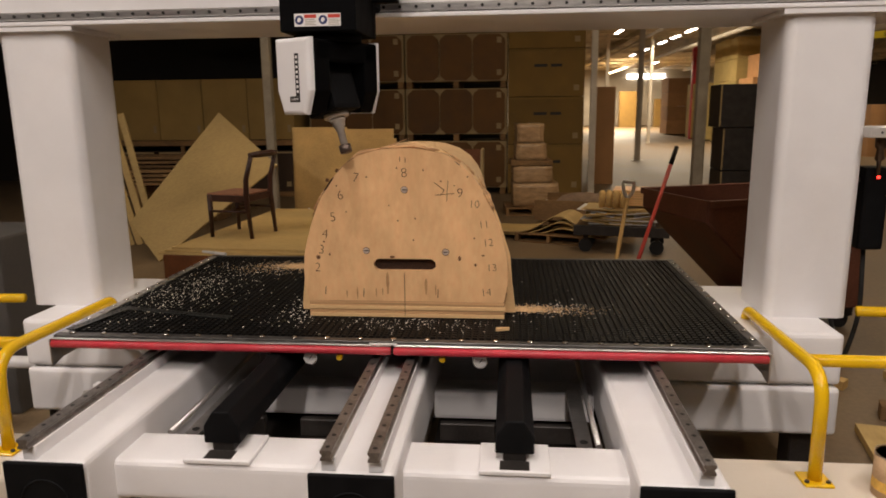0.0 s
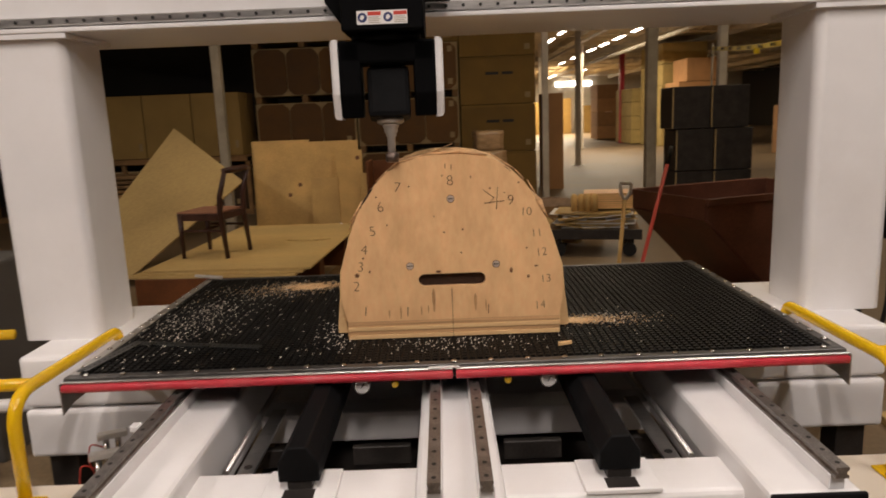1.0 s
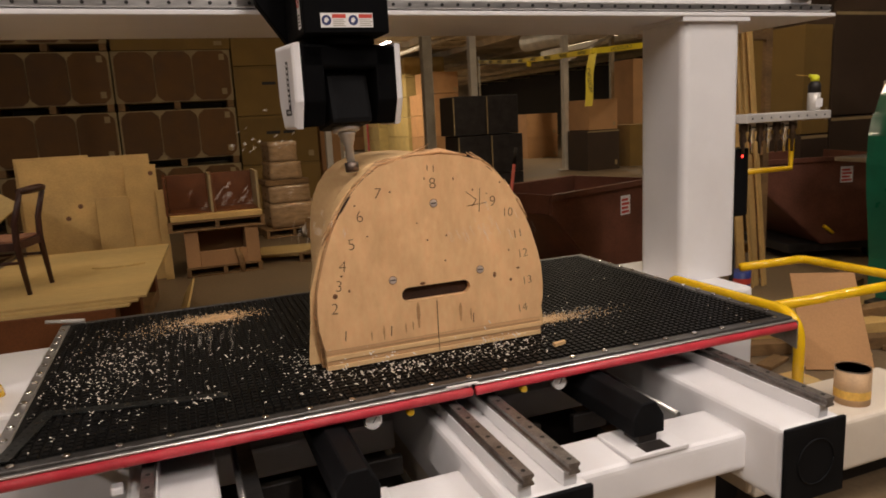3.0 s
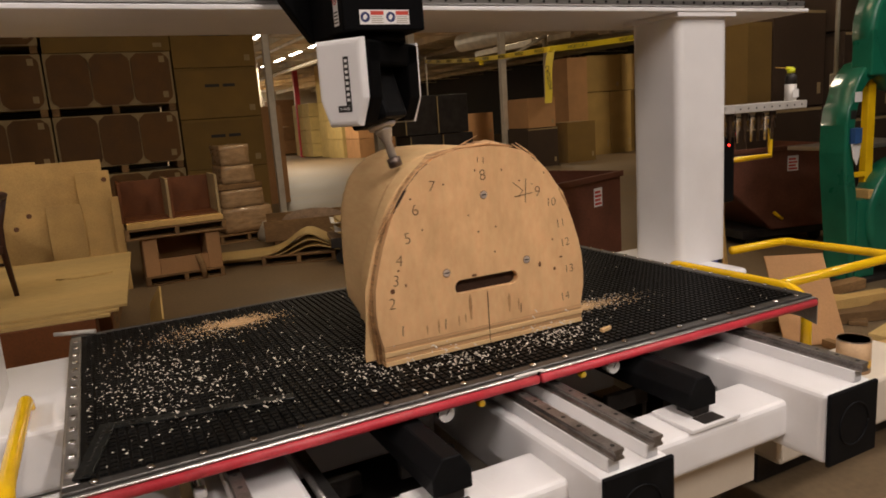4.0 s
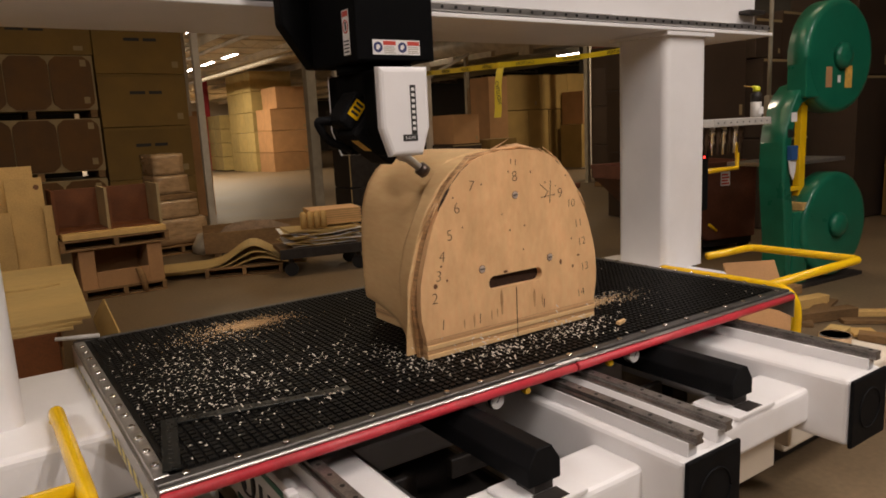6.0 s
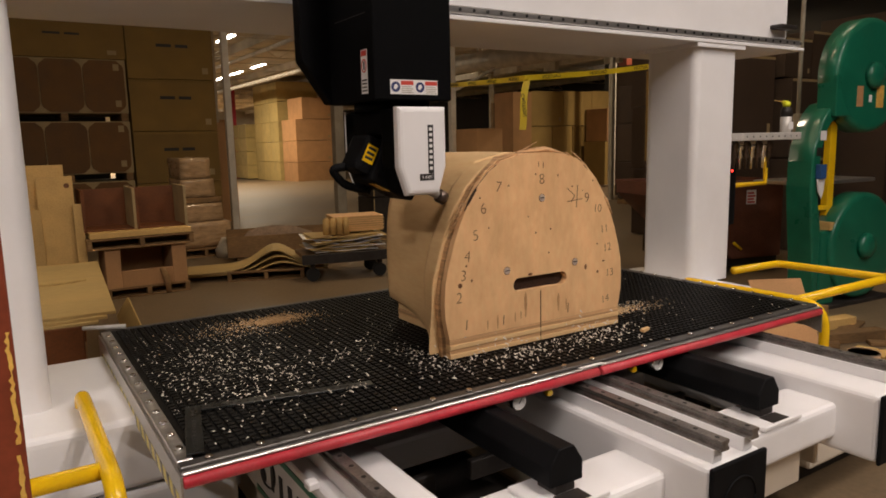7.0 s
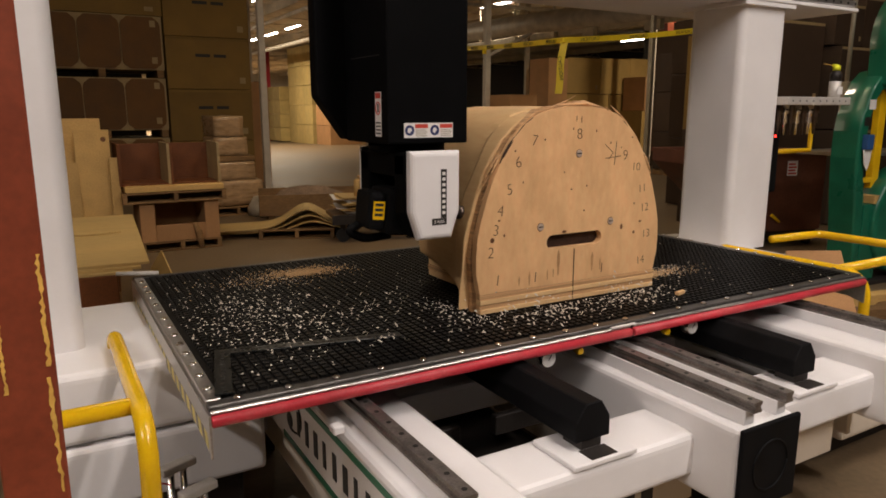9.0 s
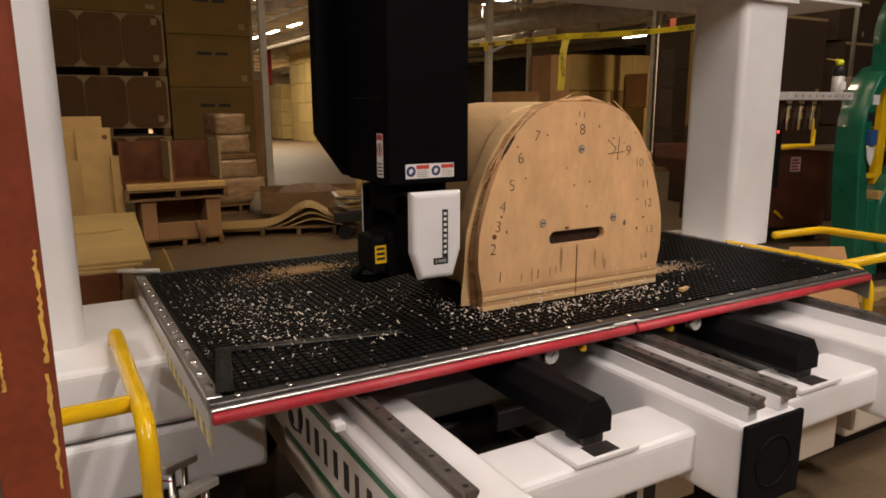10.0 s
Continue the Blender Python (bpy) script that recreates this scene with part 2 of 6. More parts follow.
def sweep(bm, pts, r, n=12, caps=True, mi=0):
    pts = [Vector(p) for p in pts]
    rings, up = [], None
    for i, p in enumerate(pts):
        d = (pts[min(i + 1, len(pts) - 1)] - pts[max(i - 1, 0)]).normalized()
        if up is None:
            up = d.orthogonal().normalized()
        up = (up - d * up.dot(d)).normalized()
        w = d.cross(up)
        rr = r[i] if isinstance(r, (list, tuple)) else r
        rings.append([bm.verts.new(p + rr * (math.cos(k * math.tau / n) * up + math.sin(k * math.tau / n) * w)) for k in range(n)])
    for a, b in zip(rings, rings[1:]):
        for k in range(n):
            f = bm.faces.new((a[k], a[(k + 1) % n], b[(k + 1) % n], b[k]))
            f.smooth, f.material_index = True, mi
    if caps:
        bm.faces.new(rings[0][::-1]).material_index = mi
        bm.faces.new(rings[-1]).material_index = mi
    return bm


def fillet(pts, r, n=6):
    """A line through pts with its corners rounded."""
    pts = [Vector(p) for p in pts]
    out = [pts[0]]
    for a, b, c in zip(pts, pts[1:], pts[2:]):
        p, q = b + (a - b).normalized() * r, b + (c - b).normalized() * r
        out += [(1 - s) ** 2 * p + 2 * s * (1 - s) * b + s * s * q for s in [k / n for k in range(n + 1)]]
    return out + [pts[-1]]


def finish(name, bm, mats, smooth=False):
    me = bpy.data.meshes.new(name)
    bm.normal_update()
    bm.to_mesh(me)
    bm.free()
    for m in (mats if isinstance(mats, (list, tuple)) else [mats]):
        me.materials.append(m)
    if smooth:
        me.shade_smooth()
    return me


def part(name, bm, mats, parent, label="", smooth=False):
    ob = new(name, finish(name, bm, mats, smooth))
    ob.parent = parent
    return tagged(ob, label=label)


def thing(name, label, category, loc=(0, 0, 0), rz=0.0, group="", kind=""):
    ob = new(name)
    ob.empty_display_size = 0.1
    ob.location, ob.rotation_euler = loc, (0, 0, radians(rz))
    return tagged(ob, label, category, group, kind)


def solid(name, bm, mats, label, category, loc=(0, 0, 0), rz=0.0, group="", kind="", smooth=False):
    ob = new(name, finish(name, bm, mats, smooth))
    ob.location, ob.rotation_euler = loc, (0, 0, radians(rz))
    return tagged(ob, label, category, group, kind)


def again(ob, parent, x=0, y=0, z=0, rz=0):
    """Another part on the same mesh."""
    c = new(ob.name.split(".")[0], ob.data)
    c.parent = parent
    c.matrix_basis = pose(x, y, z, 0, 0, rz)
    return c


def letters(name, text, size, m, material, parent, depth=0.0008):
    cu = bpy.data.curves.new(name, "FONT")
    cu.offset = -0.022 * size if material is PENCIL else 0.0
    cu.body, cu.size, cu.extrude, cu.align_x, cu.align_y = text, size, depth, "CENTER", "CENTER"
    tmp = bpy.data.objects.new(name, cu)
    me = bpy.data.meshes.new_from_object(tmp)
    bpy.data.objects.remove(tmp)
    me.materials.append(material)
    ob = new(name, me)
    ob.parent = parent
    ob.matrix_basis = m
    return ob


# ---- the hall ----
def ground(y):
    """Height of the floor: level by the machine, falling slightly towards the far end."""
    return -0.023 * min(max(y - 14.0, 0.0), 40.0)


def hall():
    bm = bmesh.new()
    ys = [-12, 14, 54, 101]
    top = [[bm.verts.new((x, y, ground(y))) for x in (-18, 44)] for y in ys]
    low = [[bm.verts.new((x, y, ground(y) - 0.15)) for x in (-18, 44)] for y in ys]
    for a, b in zip(top, top[1:]):
        bm.faces.new((a[0], a[1], b[1], b[0]))
    for a, b in zip(low, low[1:]):
        bm.faces.new((a[0], b[0], b[1], a[1]))
    for k in (0, 1):
        for i in range(3):
            bm.faces.new((top[i][k], top[i + 1][k], low[i + 1][k], low[i][k]))
    bm.faces.new((top[0][0], low[0][0], low[0][1], top[0][1]))
    bm.faces.new((top[3][0], top[3][1], low[3][1], low[3][0]))
    bmesh.ops.recalc_face_normals(bm, faces=bm.faces)
    solid("floor", bm, FLOOR, "worn stained brown concrete factory floor", "floor", kind="structure")
    bm = bmesh.new()
    box(bm, -18, 44, -12, 101, 6.9, 7.05)
    for i in range(17):
        y = -10 + i * 6.5
        box(bm, -18, 44, y - 0.06, y + 0.06, 6.42, 6.47)
        box(bm, -18, 44, y - 0.06, y + 0.06, 6.84, 6.89)
        for k in range(42):
            x = -18 + k * 1.48
            sweep(bm, [(x, y, 6.44), (x + 0.74, y, 6.86), (x + 1.48, y, 6.44)], 0.018, 4, False)
    for i in range(12):
        x = -17 + i * 5.2
        box(bm, x - 0.07, x + 0.07, -12, 101, 6.48, 6.9)
    solid("ceiling", bm, CEIL, "dim roof deck on open web steel joists", "ceiling", kind="structure")
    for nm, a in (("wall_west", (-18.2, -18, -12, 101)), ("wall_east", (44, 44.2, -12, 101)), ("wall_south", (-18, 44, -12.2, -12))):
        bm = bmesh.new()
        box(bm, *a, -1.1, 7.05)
        solid(nm, bm, WALL, "near-black block wall of the factory hall", "wall", kind="structure")
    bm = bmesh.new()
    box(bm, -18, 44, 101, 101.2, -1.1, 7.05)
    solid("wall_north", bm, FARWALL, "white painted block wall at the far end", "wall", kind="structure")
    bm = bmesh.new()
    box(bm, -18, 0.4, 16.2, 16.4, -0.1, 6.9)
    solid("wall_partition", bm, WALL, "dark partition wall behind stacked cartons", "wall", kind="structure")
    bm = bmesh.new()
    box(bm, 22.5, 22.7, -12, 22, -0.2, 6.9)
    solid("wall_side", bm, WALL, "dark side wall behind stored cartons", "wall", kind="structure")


def ceiling_lamp():
    """Twin tube strip, 2.2 m long along y; some copies are added out of view."""
    t = thing("ceiling_lamp", "white strip lamp with two lit fluorescent tubes hung below the roof", "lamp", group="ceiling lamps")
    bm = cube(-0.14, 0.14, -1.12, 1.12, 0.03, 0.11, 0.01, 1)
    part("housing", bm, CREAM, t)
    for x in (-0.07, 0.07):
        bm = bmesh.new()
        sweep(bm, [(x, -1.1, 0), (x, 1.1, 0)], 0.03, 8)
        part("tube", bm, TUBE, t, "glowing fluorescent tube")
    for y in (-0.8, 0.8):
        bm = bmesh.new()
        sweep(bm, [(0, y, 0.1), (0, y, 0.72)], 0.006, 5)
        part("hanger", bm, DUCT, t)
    return t


def lamps():
    first = ceiling_lamp()
    spots = [(11.1, 37.4), (11.1, 41.6), (11.1, 45.6), (11.1, 49.6), (6.7, 28.0), (6.9, 33.0), (6.9, 37.4), (6.9, 41.6), (16.1, 24.6), (32.9, 33.1), (15.5, 74), (11.1, 56), (11.1, 62),
             # out of view: added for light on the machine, stock and side cartons
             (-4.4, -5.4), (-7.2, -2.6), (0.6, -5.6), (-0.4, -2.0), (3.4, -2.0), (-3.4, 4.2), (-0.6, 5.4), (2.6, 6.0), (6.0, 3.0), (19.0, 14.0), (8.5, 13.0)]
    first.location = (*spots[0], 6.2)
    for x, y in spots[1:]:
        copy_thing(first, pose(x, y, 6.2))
    # added lights round the machine; the far left one lifts the -x faces
    area("lamp_or_fill", -4.4, -5.4, 6.15, 0.3, 2.2, 60, NEAR)
    area("lamp_or_fill", -7.2, -2.6, 6.15, 0.3, 2.2, 320, NEAR)
    area("lamp_or_fill", 0.6, -5.6, 6.15, 0.3, 2.2, 280, NEAR)
    area("lamp_or_fill", -0.4, -2.0, 6.15, 0.3, 2.2, 85, NEAR)
    area("lamp_or_fill", 3.4, -2.0, 6.15, 0.3, 2.2, 112, NEAR)
    # added lights over the stored goods and the band saw
    area("lamp_or_fill", -3.4, 4.2, 6.15, 0.3, 2.2, 12)
    area("lamp_or_fill", -0.6, 5.4, 6.15, 0.3, 2.2, 20)
    area("lamp_or_fill", 2.6, 6.0, 6.15, 0.3, 2.2, 50)
    area("lamp_or_fill", 6.0, 3.0, 6.15, 0.3, 2.2, 30)
    area("lamp_or_fill", 11.1, 43.0, 6.15, 0.3, 14, 1050, FAR)
    area("lamp_or_fill", 6.8, 34.0, 6.15, 0.3, 14, 520, FAR)
    area("lamp_or_fill", 16.1, 24.6, 6.15, 0.3, 2.2, 200, FAR)
    # two added lights, unseen, for the posts and the side cartons
    area("lamp_or_fill", 8.5, 13.0, 6.15, 0.3, 2.2, 120, FAR)
    area("lamp_or_fill", 19.0, 14.0, 6.15, 0.3, 2.2, 330, FAR)
    # no fixture here: added fill that brightens the far wall
    area("lamp_or_fill", 13, 84, 6.15, 4, 14, 7000, FAR)


# ---- the router ----
def router():
    t = thing("gantry_router", "white enamelled gantry router with twin beds and fixed bridge", "machine")
    # bridge across the top
    bm = cube(-2.95, 2.72, 0.985, 1.70, 2.345, 3.05, 0.02, 3)
    part("bridge", bm, WHITE, t)
    bm = cube(-2.95, 2.86, 0.94, 1.72, 2.322, 2.344, 0.004, 1)
    part("bridge_flange", bm, WHITE, t)
    bm = cube(-2.9, 2.84, 0.952, 0.984, 2.352, 2.392, 0.006, 1)
    rail = part("bridge_rail", bm, STEEL, t, "bolted steel guide rail")
    bolt = bmesh.new()
    sweep(bolt, [(0, 0, 0), (0, -0.004, 0)], 0.008, 8)
    me = finish("rail_bolt", bolt, INK)
    for i in range(72):
        b = new("rail_bolt", me)
        b.parent = rail
        b.location = (-2.85 + i * 0.08, 0.951, 2.372)
    bm = cube(2.52, 2.70, 0.90, 0.984, 2.45, 2.475, 0.004, 1)
    part("end_stop", bm, DARKMETAL, t)
    # columns, feet and base blocks
    for sx in (-1, 1):
        bm = bmesh.new()
        prism(bm, [(sx * 1.776, 0.973), (sx * 2.18, 0.973), (sx * 2.18, 1.37), (sx * 1.776, 1.37)], "z", 0.83, 2.32)
        bmesh.ops.bevel(bm, geom=[e for e in bm.edges if abs(e.verts[0].co.z - e.verts[1].co.z) > 1], offset=0.05, segments=18, affect="EDGES", profile=0.5)
        part("column", bm, WHITE, t, smooth=False)
        bm = bmesh.new()
        box(bm, min(sx * 1.745, sx * 2.21), max(sx * 1.745, sx * 2.21), 0.945, 1.4, 2.298, 2.3205)
        part("column_head", bm, WHITE, t)
        a, b = sorted((sx * 1.2, sx * 2.06))
        bm = cube(a, b, 0.71, 1.62, 0.572, 0.83, 0.035, 4)
        part("upper_base", bm, WHITE, t)
        bm = cube(a, b, 0.705, 1.62, 0.32, 0.562, 0.03, 4)
        part("lower_base", bm, WHITE, t)
        for x in (sx * 1.35, sx * 1.95):
            for y in (0.85, 1.5):
                part("leveling_foot", cube(x - 0.07, x + 0.07, y - 0.07, y + 0.07, 0, 0.325, 0.004, 1), DARKMETAL, t)
    bm = cube(-1.3, 1.3, 1.0, 1.6, 0.33, 0.62, 0.02, 2)
    part("rear_tie", bm, WHITE, t)
    # three long beams with rails
    rails = {-1: [-1.087], 0: [-0.076, 0.076], 1: [1.087]}
    for k, cx in ((-1, -1.0265), (0, 0.0), (1, 1.0265)):
        bm = cube(cx - 0.138, cx + 0.138, -0.588, 1.72, 0.49, 0.765, 0.03, 4)
        beam = part("beam", bm, WHITE, t)
        bm = cube(cx - 0.139, cx + 0.139, -0.606, -0.589, 0.487, 0.768, 0.03, 3)
        bev_cap = part("end_cap", bm, CAPBLACK, t, "black plastic end cap with round boss")
        bm = bmesh.new()
        sweep(bm, [(cx + 0.082 * math.cos(a), -0.6065, 0.627 + 0.082 * math.sin(a)) for a in [q * math.tau / 32 for q in range(33)]], 0.004, 6)
        part("boss", bm, CAPBLACK, bev_cap)
        for x in rails[k]:
            w = 0.024
            bm = cube(x - w, x + w, -0.575, 1.70, 0.764, 0.812, 0.003, 1)
            part("rail_riser", bm, WHITE, t)
            bm = bmesh.new()
            prism(bm, [(x - 0.019, 0.812), (x + 0.019, 0.812), (x + 0.019, 0.820), (x + 0.013, 0.826), (x + 0.013, 0.832), (x + 0.019, 0.838), (x + 0.019, 0.846),
                       (x - 0.019, 0.846), (x - 0.019, 0.838), (x - 0.013, 0.832), (x - 0.013, 0.826), (x - 0.019, 0.820)], "y", -0.60, 1.68)
            gr = part("guide_rail", bm, RAIL, t, "oily steel linear guide rail")
            bolt = bmesh.new()
            sweep(bolt, [(0, 0, 0), (0, 0, 0.001)], 0.0075, 10)
            me = finish("bolt_hole", bolt, INK)
            for i in range(20):
                b = new("bolt_hole", me)
                b.parent = gr
                b.location = (x, -0.57 + i * 0.08, 0.8462)
    # cross members, plates, covered screws between the beams
    for cx in (-0.513, 0.513):
        bm = cube(cx - 0.40, cx + 0.40, -0.43, -0.20, 0.54, 0.69, 0.03, 4)
        part("cross_member", bm, WHITE, t)
        bm = cube(cx - 0.12, cx + 0.12, -0.435, -0.235, 0.691, 0.708, 0.003, 1)
        pl = part("bearing_plate", bm, WHITE, t)
        bm = bmesh.new()
        box(bm, cx - 0.05, cx + 0.05, -0.425, -0.365, 0.708, 0.7095)
        part("plate_slot", bm, DARKMETAL, pl)
        bm = bmesh.new()
        prism(bm, [(cx - 0.066, 0.738), (cx + 0.066, 0.738), (cx + 0.066, 0.80), (cx + 0.03, 0.856), (cx - 0.03, 0.856), (cx - 0.066, 0.80)], "y", -0.372, 1.66)
        bev(bm, 0.004, 1)
        part("screw_cover", bm, CAPBLACK, t, "black folded cover over the drive screw")
        bm = cube(cx - 0.04, cx + 0.04, -0.365, -0.28, 0.708, 0.739, 0.003, 1)
        part("bearing_block", bm, DARKMETAL, t)
        bm = cube(cx - 0.38, cx + 0.38, 0.55, 0.72, 0.42, 0.56, 0.02, 2)
        part("rear_member", bm, WHITE, t)
        bm = bmesh.new()
        box(bm, cx - 0.375, cx + 0.375, -0.2, 1.7, 0.30, 0.32)
        part("drip_tray", bm, DARKMETAL, t)
        for dx, y in ((-0.2, 0.25), (0.2, 0.25)):
            bm = cube(cx + dx - 0.12, cx + dx + 0.12, y, y + 0.035, 0.46, 0.54, 0.004, 1)
            part("motor_bracket", bm, DARKMETAL, t)
        sx = 1 if cx > 0 else -1
        bm = bmesh.new()
        sweep(bm, [(cx + sx * 0.31, -0.15, 0.66), (cx + sx * 0.31, 1.2, 0.66)], 0.012, 8)
        part("cable_conduit", bm, STEEL, t)
        bm = bmesh.new()
        box(bm, cx + sx * 0.24, cx + sx * 0.30, -0.2, 0.5, 0.60, 0.612)
        ped = part("ledge", bm, STEEL, t)
        for y in (-0.1, -0.02):
            bm = bmesh.new()
            sweep(bm, [(cx + sx * 0.27, y, 0.612), (cx + sx * 0.27, y, 0.6135)], 0.016, 12)
            part("ledge_hole", bm, INK, ped)
    for x in (-0.513, 0.513):
        part("front_apron", cube(x - 0.37, x + 0.37, -0.30, -0.28, 0.30, 0.535, 0.006, 1), CREAM, t)
    for x in (-1.10, 1.10):
        part("side_apron", cube(x - 0.015, x + 0.015, -0.25, 1.7, 0.30, 0.489, 0.006, 1), CREAM, t)
    part("center_apron", cube(-0.10, 0.10, -0.25, 1.7, 0.30, 0.489, 0.006, 1), CREAM, t)
    for x in (-1.0265, 0, 1.0265):
        for y in (0.35, 1.5):
            part("bed_foot", cube(x - 0.06, x + 0.06, y - 0.06, y + 0.06, 0, 0.49, 0.004, 1), DARKMETAL, t)
    # green stripes and a row of plain bars on the outer sides, logo disc
    for sx in (-1, 1):
        x = sx * 1.166
        for z in (0.724, 0.520):
            bm = bmesh.new()
            box(bm, x - 0.0012, x + 0.0012, -0.5, 0.58, z - 0.011, z + 0.011)
            part("stripe", bm, GREENPRINT, t)
        for i in range(9):
            bm = bmesh.new()
            y = 0.40 - i * 0.085
            box(bm, x - 0.0012, x + 0.0012, y - 0.012 - 0.005 * (i % 3), y + 0.013, 0.578, 0.666)
            part("print_bar", bm, INK, t)
        bm = bmesh.new()
        sweep(bm, [(x - 0.0012, 0.50, 0.60), (x + 0.0012, 0.50, 0.60)], 0.03, 16)
        part("logo_disc", bm, INK, t)
        bm = bmesh.new()
        sweep(bm, [(x, 0.47 + 0.10 * math.cos(a), 0.64 + 0.07 * math.sin(a)) for a in [k * math.tau / 24 for k in range(20)]], 0.004, 5)
        part("logo_ring", bm, INK, t)
    for i in range(5):
        bm = bmesh.new()
        x = -0.56 + i * 0.085
        box(bm, x, x + 0.055, -0.3018, -0.3003, 0.37, 0.46)
        part("print_bar", bm, INK, t)
    # small tee fittings on the outer side
    for y in (-0.02,):
        bm = cube(-1.20, -1.165, y - 0.02, y + 0.02, 0.775, 0.80, 0.004, 1)
        part("sensor_tab", bm, WHITE, t)


def side_box(sx):
    t = thing("side_cabinet", "low cream enamel cabinet beside the router bed", "cabinet")
    a, b = sorted((sx * 1.22, sx * 2.45))
    bm = cube(a, b, -0.16, 0.235, 0.19, 0.44, 0.03, 4)
    part("body", bm, CREAM, t)
    bm = cube(a + 0.08, b - 0.08, 0.02, 0.2, 0.0, 0.189, 0.004, 1)
    part("plinth", bm, DARKMETAL, t)


def guard_rail(sx):
    t = thing("guard_rail", "yellow enamelled tubular guard rail beside the router", "guard rail", group="guard rails")
    bm = bmesh.new()
    p = [(sx * 1.685, 0.06, 0.45), (sx * 1.682, 0.06, 0.885), (sx * 1.682, 0.93, 0.877), (sx * 1.682, 0.96, 0.80)]
    q = fillet(p[:3], 0.14, 8)
    q = q[:-1] + fillet([q[-2], p[2], (sx * 1.682, 0.95, 0.83)], 0.035, 4)[1:]
    sweep(bm, q, 0.026, 14)
    part("post_tube", bm, YELLOW, t, smooth=True)
    bm = bmesh.new()
    sweep(bm, fillet([(sx * 1.69, 0.232, 0.876), (sx * 2.72, 0.232, 0.87), (sx * 2.68, 0.94, 0.87), (sx * 2.22, 0.97, 0.87)], 0.05, 6), 0.0255, 14)
    part("side_tube", bm, YELLOW, t, smooth=True)
    bm = cube(sx * 1.685 - 0.055, sx * 1.685 + 0.055, 0.005, 0.115, 0.441, 0.452, 0.003, 1)
    fl = part("flange", bm, YELLOW, t)
    for dx in (-0.04, 0.04):
        bm = bmesh.new()
        sweep(bm, [(sx * 1.685 + dx, 0.03, 0.452), (sx * 1.685 + dx, 0.03, 0.46)], 0.009, 6)
        part("bolt", bm, DARKMETAL, fl)


# ---- the moving table and what rides on it ----
def worktable():
    t = thing("work_table", "black grid vacuum table with red bumper and steel edge", "table")
    bm = cube(-1.50, 1.50, 0.02, 1.68, 0.862, 0.90, 0.004, 1)
    part("deck", bm, DARKMETAL, t)
    # grid of small raised pads
    bm = bmesh.new()
    box(bm, -1.485, 1.485, 0.045, 1.665, 0.9, 0.9175)
    vs, fs = [], []
    nx, ny = 98, 53
    for i in range(nx):
        for j in range(ny):
            x, y = -1.455 + i * 0.03, 0.07 + j * 0.03
            k, h = len(vs), 0.0105
            vs += [(x - h, y - h, 0.9175), (x + h, y - h, 0.9175), (x + h, y + h, 0.9175), (x - h, y + h, 0.9175)]
            h = 0.0095
            vs += [(x - h, y - h, 0.925), (x + h, y - h, 0.925), (x + h, y + h, 0.925), (x - h, y + h, 0.925)]
            fs += [(k + 4, k + 5, k + 6, k + 7)] + [(k + a, k + (a + 1) % 4, k + 4 + (a + 1) % 4, k + 4 + a) for a in range(4)]
    me = bpy.data.meshes.new("grid")
    me.from_pydata(vs, [], fs)
    bm2 = bmesh.new()
    bm2.from_mesh(me)
    tmp = bpy.data.meshes.new("t")
    bm.to_mesh(tmp)
    bm.free()
    bm2.from_mesh(tmp)
    g = part("grid_mat", bm2, RUBBER, t, "black rubber grid of small square pads")
    tagged(g, kind="stuff")
    # steel edge strips with bolts
    for a in ((-1.53, 1.53, 0.004, 0.046, 0.899, 0.921), (-1.53, 1.53, 1.664, 1.70, 0.899, 0.921), (-1.53, -1.487, 0.047, 1.663, 0.899, 0.921), (1.487, 1.53, 0.047, 1.663, 0.899, 0.921)):
        st = part("edge_strip", cube(*a, 0.003, 1), STEEL if a[0] < 0 and a[1] < 0 else EDGE, t)
    bolt = bmesh.new()
    sweep(bolt, [(0, 0, 0), (0, 0, 0.005), (0, 0, 0.008)], [0.012, 0.012, 0.008], 10)
    me = finish("bolt", bolt, CHROME)
    spots = [(-1.45 + i * 0.145, 0.026) for i in range(21)] + [(-1.508, 0.13 + i * 0.11) for i in range(14)] + [(1.508, 0.13 + i * 0.11) for i in range(14)]
    for x, y in spots:
        b = new("bolt", me)
        b.parent = t
        b.location = (x, y, 0.921)
    # bumper in two halves
    for a, b in ((-1.53, -0.006), (0.006, 1.53)):
        bm = bmesh.new()
        sweep(bm, [(a, -0.012, 0.884), (a + 0.004, -0.012, 0.884), (b - 0.004, -0.012, 0.884), (b, -0.012, 0.884)], [0.012, 0.017, 0.017, 0.012], 14)
        part("bumper", bm, RED, t, "red rubber bumper strip")
        bm = cube(a, b, -0.014, 0.003, 0.902, 0.911, 0.003, 1)
        part("bumper_lip", bm, STEEL, t)
    bm = cube(-0.10, 0.02, -0.0155, 0.0, 0.9125, 0.915, 0.0, 1)
    part("tape_patch", bm, STICKER, t)
    # side skirts with hazard bars
    for sx in (-1, 1):
        a, b = sorted((sx * 1.531, sx * 1.537))
        bm = bmesh.new()
        prism(bm, [(-0.02, 0.905), (1.69, 0.905), (1.69, 0.80), (0.06, 0.80), (-0.02, 0.78)], "x", a, b)
        sk = part("side_skirt", bm, STEEL, t)
        for i in range(18):
            bm = bmesh.new()
            y = 0.012 + i * 0.09
            x = sx * 1.5375
            prism(bm, [(y - 0.012, 0.803), (y + 0.026, 0.803), (y + 0.042, 0.843), (y + 0.004, 0.843)], "x", x - 0.0008, x + 0.0008)
            part("hazard_bar", bm, HAZARD, sk)
